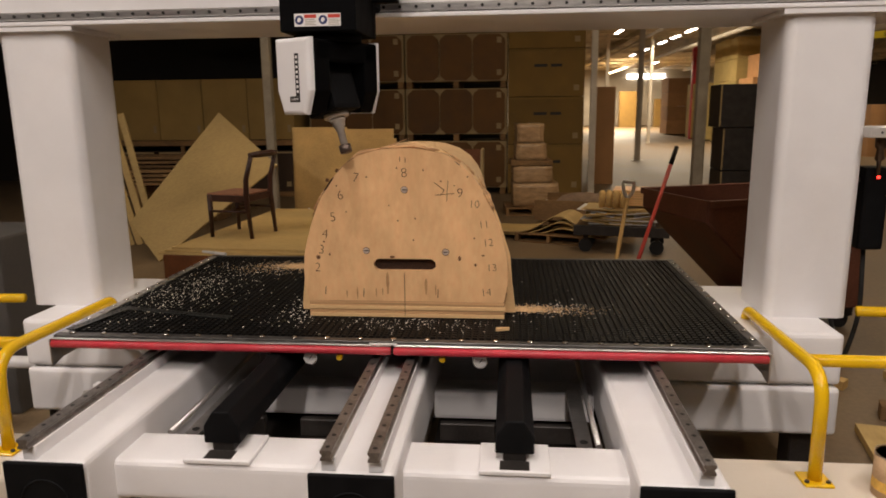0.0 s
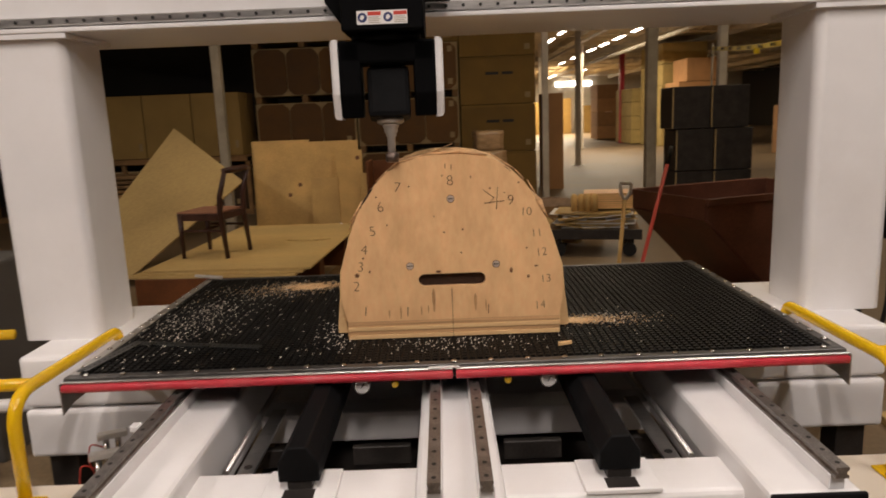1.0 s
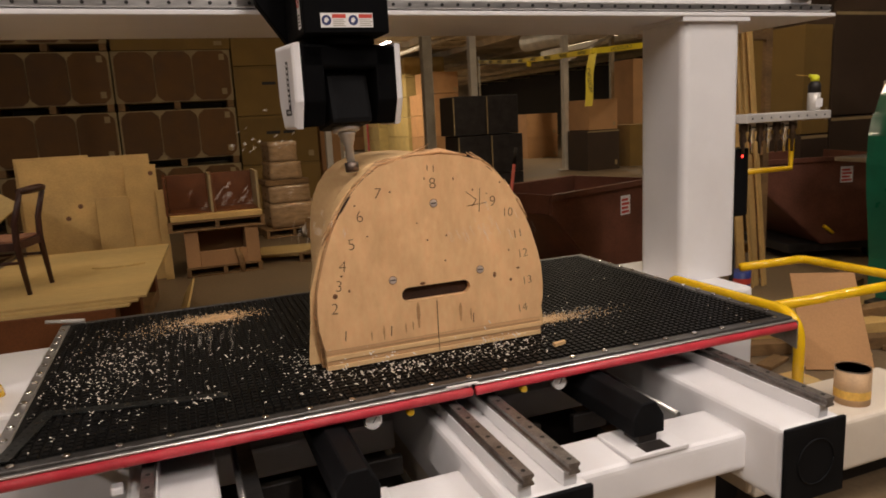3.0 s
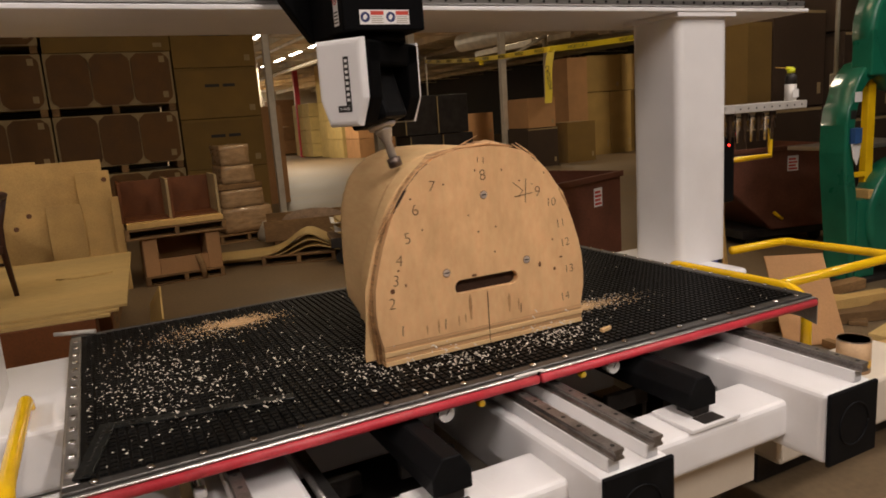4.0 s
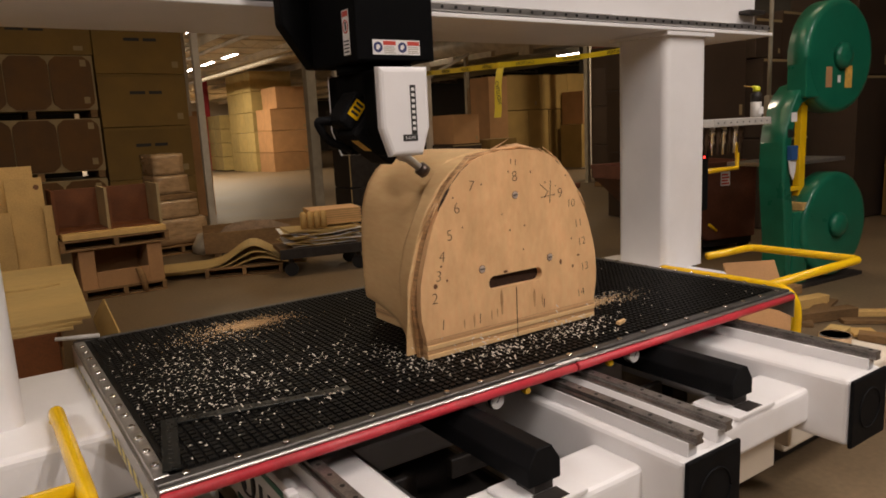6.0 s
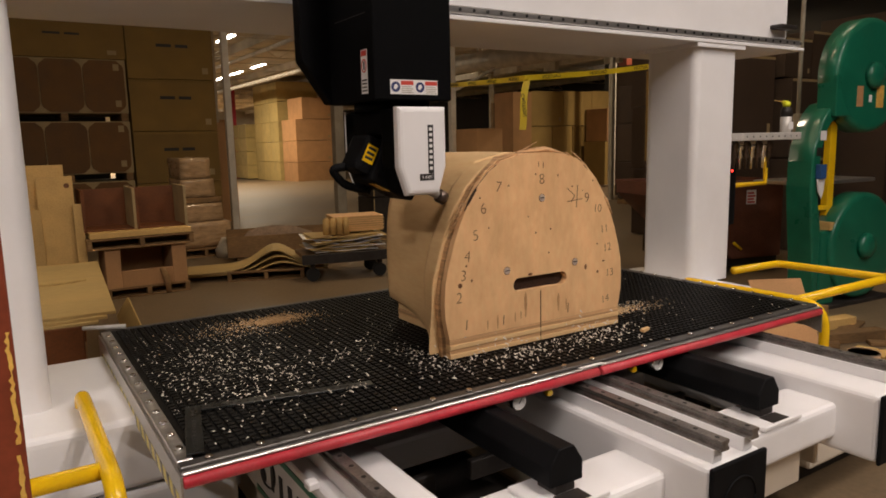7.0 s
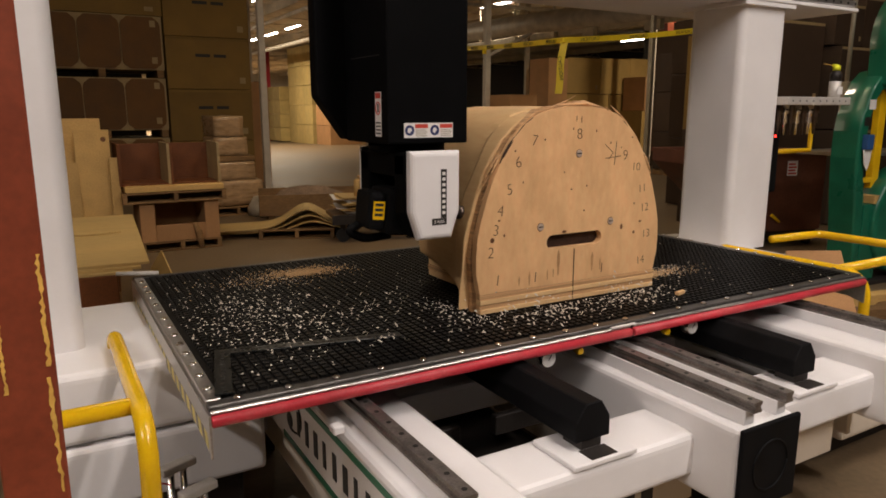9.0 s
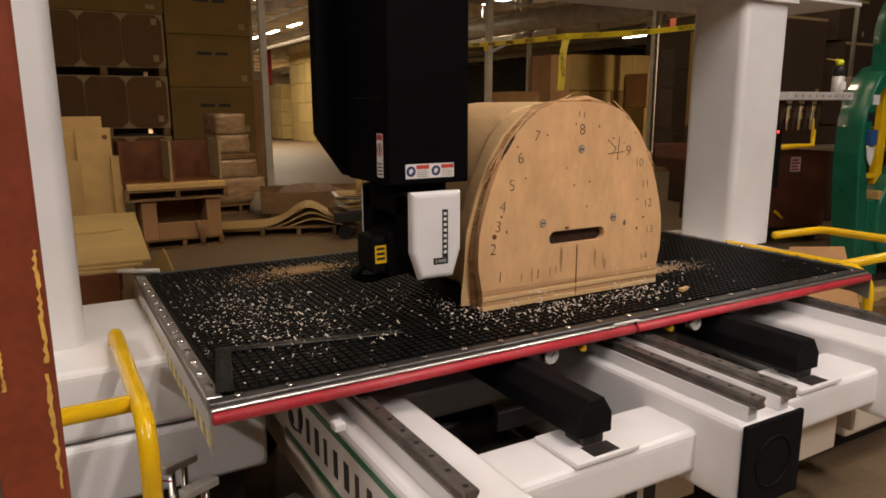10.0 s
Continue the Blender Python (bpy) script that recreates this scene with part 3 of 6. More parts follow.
            bm = bmesh.new()
            prism(bm, [(y + 0.030, 0.803), (y + 0.060, 0.803), (y + 0.076, 0.843), (y + 0.046, 0.843)], "x", x - 0.0008, x + 0.0008)
            part("dark_bar", bm, RAIL, sk)
    # gauges and valves below the front edge
    for x, vx in ((-0.367, -0.235), (0.37, 0.21)):
        bm = bmesh.new()
        sweep(bm, [(x, 0.05, 0.835), (x, 0.022, 0.835), (x, 0.018, 0.835)], [0.033, 0.033, 0.030], 20)
        ga = part("gauge", bm, CHROME, t, "round dial gauge")
        bm = bmesh.new()
        sweep(bm, [(x, 0.0182, 0.835), (x, 0.0165, 0.835)], 0.028, 20)
        part("dial", bm, STICKER, ga)
        bm = bmesh.new()
        box(bm, x - 0.0015, x + 0.0015, 0.0155, 0.0163, 0.829, 0.853, Matrix.Translation((x, 0, 0.835)) @ pose(0, 0, 0, 0, 35, 0) @ Matrix.Translation((-x, 0, -0.835)))
        part("needle", bm, INK, ga)
        bm = bmesh.new()
        sweep(bm, [(x, 0.05, 0.835), (x, 0.09, 0.835), (x, 0.10, 0.87)], 0.01, 8)
        part("pipe", bm, RAIL, ga)
        bm = bmesh.new()
        sweep(bm, [(vx, 0.0, 0.845), (vx, 0.012, 0.845), (vx, 0.03, 0.845)], [0.012, 0.016, 0.012], 12)
        va = part("valve_knob", bm, YELLOW, t, "yellow valve knob")
        bm = bmesh.new()
        sweep(bm, [(vx, 0.03, 0.845), (vx, 0.12, 0.845), (vx, 0.12, 0.87)], 0.009, 8)
        part("valve_stem", bm, RAIL, va)
    bm = cube(-1.15, 1.15, 0.25, 1.5, 0.848, 0.861, 0.0)
    part("carriage", bm, DARKMETAL, t)
    return t


# arch outline of the form: half-width and height above the table, from the foot upward
ARCH = [(0.452, 0.078), (0.458, 0.10), (0.470, 0.16), (0.472, 0.22), (0.466, 0.30), (0.452, 0.36), (0.424, 0.45), (0.392, 0.53), (0.355, 0.60),
        (0.31, 0.665), (0.255, 0.72), (0.195, 0.757), (0.12, 0.778), (0.05, 0.787)]


# narrower, squarer outline at the back of the form
REAR = [(0.350, 0.117), (0.354, 0.15), (0.358, 0.20), (0.360, 0.26), (0.360, 0.33), (0.358, 0.40), (0.354, 0.47), (0.345, 0.54), (0.330, 0.60),
        (0.302, 0.66), (0.262, 0.712), (0.205, 0.752), (0.13, 0.778), (0.05, 0.788)]


def outline(dx=0.0, dz=0.0, flare=0.0, arch=ARCH):
    r = []
    for i, (x, z) in enumerate(arch):
        f = flare * max(0, 1 - (z - 0.078) / 0.30) ** 1.6
        r.append((x + dx + f, z + dz * min(1, z / 0.5)))
    return [(x + 0.012, z) for x, z in r] + [(-x + 0.0, z) for x, z in r[::-1]]


def wood_form():
    t = thing("plywood_form", "arched laminated plywood mould form with numbered front board", "mould form", loc=(0, 0.337, 0.926))
    # front board with a slot
    hole = [(0.007 + sx * 0.117 + 0.028 * math.cos(a), 0.253 + 0.028 * math.sin(a)) for sx, q in ((1, -90), (-1, 90)) for a in [radians(q + k * 15) for k in range(13)]]
    bm = bmesh.new()
    loops = []
    for pts in (outline(), hole):
        f = [bm.verts.new((x, 0.0, z)) for x, z in pts]
        b = [bm.verts.new((x, 0.03, z)) for x, z in pts]
        n = len(pts)
        for i in range(n):
            bm.faces.new((f[i], f[(i + 1) % n], b[(i + 1) % n], b[i]))
        loops.append((f, b))
    for side in (0, 1):
        es = []
        for lp in loops:
            v = lp[side]
            es += [bm.edges.get((v[i], v[(i + 1) % len(v)])) for i in range(len(v))]
        bmesh.ops.triangle_fill(bm, edges=es, use_beauty=True)
    bmesh.ops.recalc_face_normals(bm, faces=bm.faces)
    part("front_board", bm, PLY, t, "pale plywood board with hand written numbers")
    # dark sheet close behind the slot stands in for its shaded depth
    bm = bmesh.new()
    box(bm, -0.145, 0.159, 0.0303, 0.0306, 0.22, 0.286)
    part("slot_back", bm, HOLE, t)
    # dark gap layer, second board, carved body
    bm = bmesh.new()
    prism(bm, [(0.445, 0.002)] + outline(-0.014, -0.012) + [(-0.44, 0.002)], "y", 0.031, 0.042)
    part("glue_layer", bm, KNOT, t, "dark uneven gap between the boards")
    bm = bmesh.new()
    o = outline(-0.004, -0.003, 0.012)
    o = [(x + 0.003 * math.sin(i * 2.3), z + 0.003 * math.cos(i * 1.7)) for i, (x, z) in enumerate(o)]
    prism(bm, [(0.468, 0.0015)] + o + [(-0.462, 0.0015)], "y", 0.0425, 0.066)
    part("second_board", bm, PLYEDGE, t, "splintered laminated plywood edge")
    bm = bmesh.new()
    rings = []
    for s in [0, 0.03, 0.06, 0.09, 0.12, 0.145, 0.165, 0.172] + [0.2 + 0.05 * j for j in range(17)]:
        pinch = -0.013 if s < 0.17 else 0.0
        low = 0.012 + 0.105 * (1 - (1 - s) ** 3)
        ring = []
        front, rear = outline(-0.004, 0.0, 0.055 * max(0, 1 - s / 0.35) ** 2), outline(0.0, 0.0, 0.0, REAR)
        for i, ((x0, z0), (x1, z1)) in enumerate(zip(front, rear)):
            k = min(i, len(front) - 1 - i)
            x, z = x0 + (x1 - x0) * s, z0 + (z1 - z0) * s
            z += (low - z) * max(0, 1 - k / 4) if k < 4 else pinch * 0.8
            x += math.copysign(pinch, x) if k > 3 else 0
            cut = 0.004 * math.sin(z * 44 + 3 * s) * (1 if s < 0.17 else 0.2)
            y = 0.067 + s * 0.60 + (0.022 * noise.noise((x * 9, 1.3, z * 9)) if 0.1 < s < 0.19 else 0)
            ring.append(bm.verts.new((x + math.copysign(cut, x), y, z + 0.0025 * noise.noise((x * 5, y * 9, z * 5)))))
        rings.append(ring)
    n = len(rings[0])
    for a, b in zip(rings, rings[1:]):
        for k in range(n - 1):
            bm.faces.new((a[k], a[k + 1], b[k + 1], b[k])).smooth = not 6 <= len(bm.faces) // n <= 8
        bm.faces.new((a[n - 1], a[0], b[0], b[n - 1]))
    bm.faces.new(rings[0])
    bm.faces.new(rings[-1][::-1])
    bmesh.ops.recalc_face_normals(bm, faces=bm.faces)
    part("carved_body", bm, PLYBODY, t, "freshly carved pale wooden body")
    # splinters along the upper edge
    rnd = random.Random(4)
    oo = outline()
    for i in range(12):
        k = rnd.randint(6, len(oo) - 8)
        x, z = oo[k]
        x2, z2 = oo[k + 1]
        dx, dz = (x2 - x), (z2 - z)
        l = math.hypot(dx, dz)
        bm = bmesh.new()
        L = rnd.uniform(0.05, 0.13)
        y = rnd.uniform(0.008, 0.05)
        o = 0.004 + rnd.uniform(0, 0.006)
        nx_, nz_ = -dz / l, dx / l
        if nx_ * x + nz_ * (z - 0.3) < 0:
            nx_, nz_ = -nx_, -nz_
        a = Vector((x + nx_ * o, y, z + nz_ * o))
        b = a + Vector((dx / l * L + nx_ * rnd.uniform(-0.002, 0.014), rnd.uniform(-0.01, 0.01), dz / l * L + nz_ * rnd.uniform(-0.002, 0.014)))
        sweep(bm, [a, (a + b) / 2 + Vector((0, 0, 0.002)), b], [0.005, 0.004, 0.0015], 5)
        part("splinter", bm, PLYEDGE, t)
    # raised dark strips stand in for notches torn in the veneer
    for run, w in ((((-0.372, 0.575), (-0.352, 0.607), (-0.327, 0.643), (-0.303, 0.672)), 0.006), (((-0.30, 0.676), (-0.262, 0.713), (-0.22, 0.742)), 0.004), (((0.20, 0.753), (0.25, 0.722), (0.29, 0.684)), 0.005)):
        bm = bmesh.new()
        sweep(bm, [(x + 0.003, 0.004, z) for x, z in run], [0.002] + [w] * (len(run) - 2) + [0.003], 6)
        part("broken_edge", bm, HOLE, t, "dark torn veneer edge")
    for run in (((0.345, 0.01, 0.625), (0.385, 0.004, 0.572), (0.418, -0.002, 0.505)), ((-0.10, 0.02, 0.787), (0.05, 0.018, 0.797), (0.17, 0.02, 0.775)), ((-0.30, 0.03, 0.683), (-0.20, 0.02, 0.762), (-0.08, 0.02, 0.789))):
        bm = bmesh.new()
        a, b, c = (Vector(q) for q in run)
        for k in range(2):
            o = Vector((0.004 * k, 0.012 * k, 0.003 * k))
            sweep(bm, [a + o, (a + b) / 2 + o, b + o * 2, (b + c) / 2 + o, c + o], [0.002, 0.007, 0.009, 0.006, 0.002], 5)
        part("splinter", bm, PLYEDGE, t)
    bm = bmesh.new()
    sweep(bm, [(-0.22, 0.03, 0.752), (-0.06, 0.035, 0.797), (0.03, 0.05, 0.83)], [0.003, 0.004, 0.001], 5)
    part("splinter", bm, PLYEDGE, t)
    # laminated foot
    for k, (z0, z1) in enumerate(((0, 0.018), (0.0185, 0.036), (0.0365, 0.055), (0.0555, 0.0775))):
        bm = cube(-0.452 - 0.001 * (k % 2), 0.468 + 0.001 * (k % 3), -0.003 * ((k + 1) % 2), 0.0305, z0, z1, 0.0015, 1)
        part("foot_layer", bm, PLYEDGE if k % 2 else PLYBODY, t)
        bm = cube(-0.296 - 0.003 * (k % 2), 0.312 + 0.001 * (k % 3), 0.067, 0.69, z0 * 1.45, z1 * 1.45, 0.0015, 1)
        part("foot_layer", bm, PLYEDGE if k % 2 else PLYBODY, t)
    # bolts sunk in the front
    for x, z in ((0.013, 0.602), (-0.171, 0.319), (0.198, 0.315)):
        bm = bmesh.new()
        sweep(bm, [(x, -0.0008, z), (x, -0.0012, z)], 0.0165, 18)
        hb = part("bolt_hole", bm, KNOT, t)
        bm = bmesh.new()
        sweep(bm, [(x, -0.0013, z), (x, -0.003, z)], 0.0145, 14)
        part("bolt_head", bm, BOLT, hb)
        bm = bmesh.new()
        box(bm, x - 0.011, x + 0.011, -0.0036, -0.0031, z - 0.002, z + 0.002)
        part("bolt_slot", bm, INK, hb)
    # knots, stains and nail holes
    for x, z, w, h in ((-0.40, 0.286, 0.010, 0.010), (0.262, 0.285, 0.007, 0.012), (0.335, 0.255, 0.006, 0.007), (-0.05, 0.29, 0.012, 0.006), (-0.02, 0.46, 0.004, 0.004), (0.06, 0.47, 0.004, 0.004),
                       (-0.37, 0.36, 0.005, 0.004), (0.05, 0.37, 0.004, 0.004), (-0.30, 0.62, 0.004, 0.004), (0.18, 0.64, 0.004, 0.004), (-0.16, 0.66, 0.004, 0.004), (0.33, 0.38, 0.004, 0.004), (0.37, 0.30, 0.008, 0.004), (-0.345, 0.30, 0.004, 0.006), (-0.26, 0.50, 0.003, 0.004), (0.10, 0.69, 0.003, 0.006), (-0.02, 0.70, 0.003, 0.005), (0.30, 0.66, 0.004, 0.004), (0.02, 0.735, 0.002, 0.014), (-0.005, 0.74, 0.002, 0.012), (0.24, 0.62, 0.003, 0.003), (-0.06, 0.53, 0.003, 0.003)):
        bm = bmesh.new()
        prism(bm, [(x + w * math.cos(a), z + h * math.sin(a)) for a in [k * math.tau / 9 for k in range(9)]], "y", -0.001, -0.0003)
        part("knot", bm, KNOT, t)
    for x, z, w, h in ((-0.075, 0.165, 0.007, 0.055), (0.105, 0.15, 0.006, 0.04), (-0.22, 0.115, 0.004, 0.03), (-0.27, 0.11, 0.003, 0.02), (0.15, 0.135, 0.003, 0.026), (-0.13, 0.12, 0.003, 0.022), (-0.10, 0.125, 0.003, 0.018)):
        bm = bmesh.new()
        prism(bm, [(x + w * math.cos(a) * (1 + 0.2 * math.sin(3 * a)), z + h * math.sin(a)) for a in [k * math.tau / 12 for k in range(12)]], "y", -0.0008, -0.0003)
        part("stain", bm, STAIN, t)
    bm = bmesh.new()
    box(bm, 0.004, 0.0055, -0.004, -0.0003, 0.0, 0.215)
    part("pencil_line", bm, PENCIL, t)
    marks = [("1", -0.372, 0.124), ("2", -0.405, 0.236), ("3", -0.383, 0.321), ("4", -0.363, 0.395), ("5", -0.323, 0.474), ("6", -0.284, 0.576), ("7", -0.209, 0.656), ("8", 0.013, 0.677), ("9", 0.265, 0.585), ("10", 0.33, 0.535),
             ("11", 0.373, 0.442), ("12", 0.393, 0.358), ("13", 0.410, 0.242), ("14", 0.384, 0.125), ("1", -0.19, 0.115), ("1", 0.16, 0.115)]
    for s, x, z in marks:
        letters("written_number", s, 0.062 if len(s) < 2 else 0.05, pose(x, -0.0006, z, 90, 0, 0) @ pose(0, 0, 0, 0, 0, 7 * math.sin(x * 37)), PENCIL, t, 0.0003)
    bm = bmesh.new()
    for a, b in (((0.150, 0.635), (0.195, 0.60)), ((0.195, 0.60), (0.175, 0.575)), ((0.155, 0.578), (0.24, 0.585)), ((0.212, 0.645), (0.205, 0.55))):
        sweep(bm, [(a[0], -0.0006, a[1]), (b[0], -0.0006, b[1])], 0.0013, 4)
    part("pencil_sketch", bm, PENCIL, t)
    return t


def litter():
    """Chips, sawdust and the plastic strip on the table."""
    rnd = random.Random(11)
    vs, fs = [], []

    def chip(x, y, z, s):
        k = len(vs)
        a, b = rnd.uniform(0, math.tau), rnd.uniform(0.3, 0.8)
        ca, sa = math.cos(a), math.sin(a)
        q = []
        for u, v in ((-s, -s * b), (s, -s * b * 0.7), (s * 0.8, s * b), (-s * 0.9, s * b * 0.6)):
            q.append((x + u * ca - v * sa, y + u * sa + v * ca, z + rnd.uniform(0.0, 0.005)))
        vs.extend(q)
        vs.append((x, y, z + 0.005))
        fs.extend([(k + i, k + (i + 1) % 4, k + 4) for i in range(4)])

    def spread(n, x, y, sx, sy, s0=0.002, s1=0.0055):
        done = 0
        while done < n:
            px, py = rnd.gauss(x, sx), rnd.gauss(y, sy)
            done += 1
            if -1.47 < px < 1.47 and 0.06 < py < 1.65 and not (-0.46 < px < 0.48 and 0.33 < py < 0.82):
                chip(px, py, 0.926, rnd.uniform(s0, s1))
    spread(600, -1.24, 0.74, 0.14, 0.30, 0.0016, 0.0048)
    spread(70, -0.85, 0.8, 0.35, 0.4)
    spread(200, -0.95, 1.30, 0.2, 0.14, 0.0015, 0.004)
    spread(230, 0.02, 0.24, 0.28, 0.06, 0.0014, 0.004)
    spread(150, -0.5, 0.42, 0.08, 0.14, 0.0018, 0.005)
    spread(200, 0.70, 0.50, 0.13, 0.06, 0.0013, 0.004)
    spread(90, 0.3, 0.8, 0.9, 0.5)
    me = bpy.data.meshes.new("wood_chips")
    me.from_pydata(vs, [], fs)
    me.materials.append(CHIP)
    chips = tagged(new("wood_chips", me), "pale curled wood chips strewn over the black table", "wood chips", kind="stuff")
    out = [chips]
    for lab, x, y, rx, ry, h, rz in (("tan sawdust heap beside the mould form", 0.56, 0.50, 0.08, 0.035, 0.016, -6), ("tan sawdust heap on the back of the table", -0.80, 1.36, 0.09, 0.05, 0.007, 8)):
        bm = bmesh.new()
        rings = []
        for j in range(9):
            s = j / 8
            ring = []
            for k in range(28):
                a = k * math.tau / 28
                w = 1 + 0.25 * noise.noise((math.cos(a) * 2, math.sin(a) * 2, x * 5)) + 0.08 * noise.noise((math.cos(a) * 7, math.sin(a) * 7, 3.1))
                z = h * (1 - s) ** 1.3 * (1 + 0.3 * noise.noise((s * 4, a * 2, x)))
                ring.append(bm.verts.new((rx * s * w * math.cos(a), ry * s * w * math.sin(a), z)))
            rings.append(ring)
        for a, b in zip(rings[1:], rings[2:]):
            for k in range(28):
                bm.faces.new((a[k], b[k], b[(k + 1) % 28], a[(k + 1) % 28])).smooth = True
        c = bm.verts.new((0, 0, h))
        for k in range(28):
            bm.faces.new((c, rings[1][k], rings[1][(k + 1) % 28])).smooth = True
        ob = solid("sawdust_heap", bm, DUST, lab, "sawdust", (x, y, 0.9255), rz, kind="stuff")
        out.append(ob)
    vs, fs = [], []
    spread(1100, 0.59, 0.50, 0.07, 0.030, 0.002, 0.004)
    spread(220, 0.74, 0.49, 0.09, 0.045, 0.0016, 0.0035)
    spread(1300, -0.80, 1.37, 0.09, 0.045, 0.0022, 0.0045)
    spread(350, -0.95, 1.32, 0.16, 0.09, 0.002, 0.004)
    me = bpy.data.meshes.new("sawdust_grains")
    me.from_pydata(vs, [], fs)
    me.materials.append(DUST)
    out.append(tagged(new("sawdust_grains", me), "loose tan sawdust scattered round the heaps", "sawdust", kind="stuff"))
    # angle strip of drilled black plastic
    t = thing("drilled_angle_strip", "black drilled plastic angle strip lying on the table", "strip", loc=(-1.405, 0.375, 0.926), rz=-12)
    part("long_leg", cube(0.0185, 0.59, 0.0, 0.045, 0, 0.006, 0.001, 1), STRIP, t)
    part("short_leg", cube(-0.03, 0.018, -0.33, 0.045, 0, 0.006, 0.001, 1), STRIP, t)
    hole = bmesh.new()
    sweep(hole, [(0, 0, 0), (0, 0, 0.0006)], 0.006, 8)
    me = finish("hole", hole, INK)
    for i in range(21):
        b = new("hole", me)
        b.parent = t
        b.location = (0.035 + i * 0.026, 0.022, 0.0061)
    for i in range(12):
        b = new("hole", me)
        b.parent = t
        b.location = (-0.006, -0.315 + i * 0.03, 0.0061)
    out.append(t)
    bm = bmesh.new()
    prism(bm, [(-0.03, -0.012), (0.03, -0.006), (0.035, 0.008), (-0.025, 0.01)], "z", 0, 0.012)
    out.append(solid("wood_offcut", bm, PLYBODY, "small pale wooden offcut on the table", "offcut", (0.46, 0.17, 0.926), 12))
    bm = bmesh.new()
    sweep(bm, [(0.05, 0, 0), (-0.03, 0.02, 0.004), (-0.13, 0.04, 0.01)], [0.011, 0.011, 0.009], 12)
    out.append(solid("hose_stub", bm, PLASTIC, "white hose stub at the back corner of the table", "hose", (-1.47, 1.66, 0.935)))
    return out


def chip_spray():
    """Small clusters of chips that leave the cutter in turn and drop on the table."""
    out = []
    rnd = random.Random(31)
    for k in range(17):
        vs, fs = [], []
        for i in range(24):
            x, y, z = (rnd.gauss(0, q) for q in (0.07, 0.05, 0.04))
            s, a, b = rnd.uniform(0.003, 0.009), rnd.uniform(0, 6.28), rnd.uniform(-1, 1)
            c = Vector((x, y, abs(z)))
            u = Vector((math.cos(a), math.sin(a), b)).normalized() * s
            v = Vector((-math.sin(a), math.cos(a), -b)).normalized() * s * 0.28
            q = len(vs)
            vs += [c - u - v, c + u - v, c + u + v, c - u + v, c + Vector((0, 0, s * 0.6))]
            fs += [(q + j, q + (j + 1) % 4, q + 4) for j in range(4)]
        me = bpy.data.meshes.new("chip_cluster")
        me.from_pydata(vs, [], fs)
        me.materials.append(CHIP)
        out.append(tagged(new("chip_cluster", me), "small loose cluster of fresh wood chips", "wood chips", group="thrown chips", kind="stuff"))
    return out


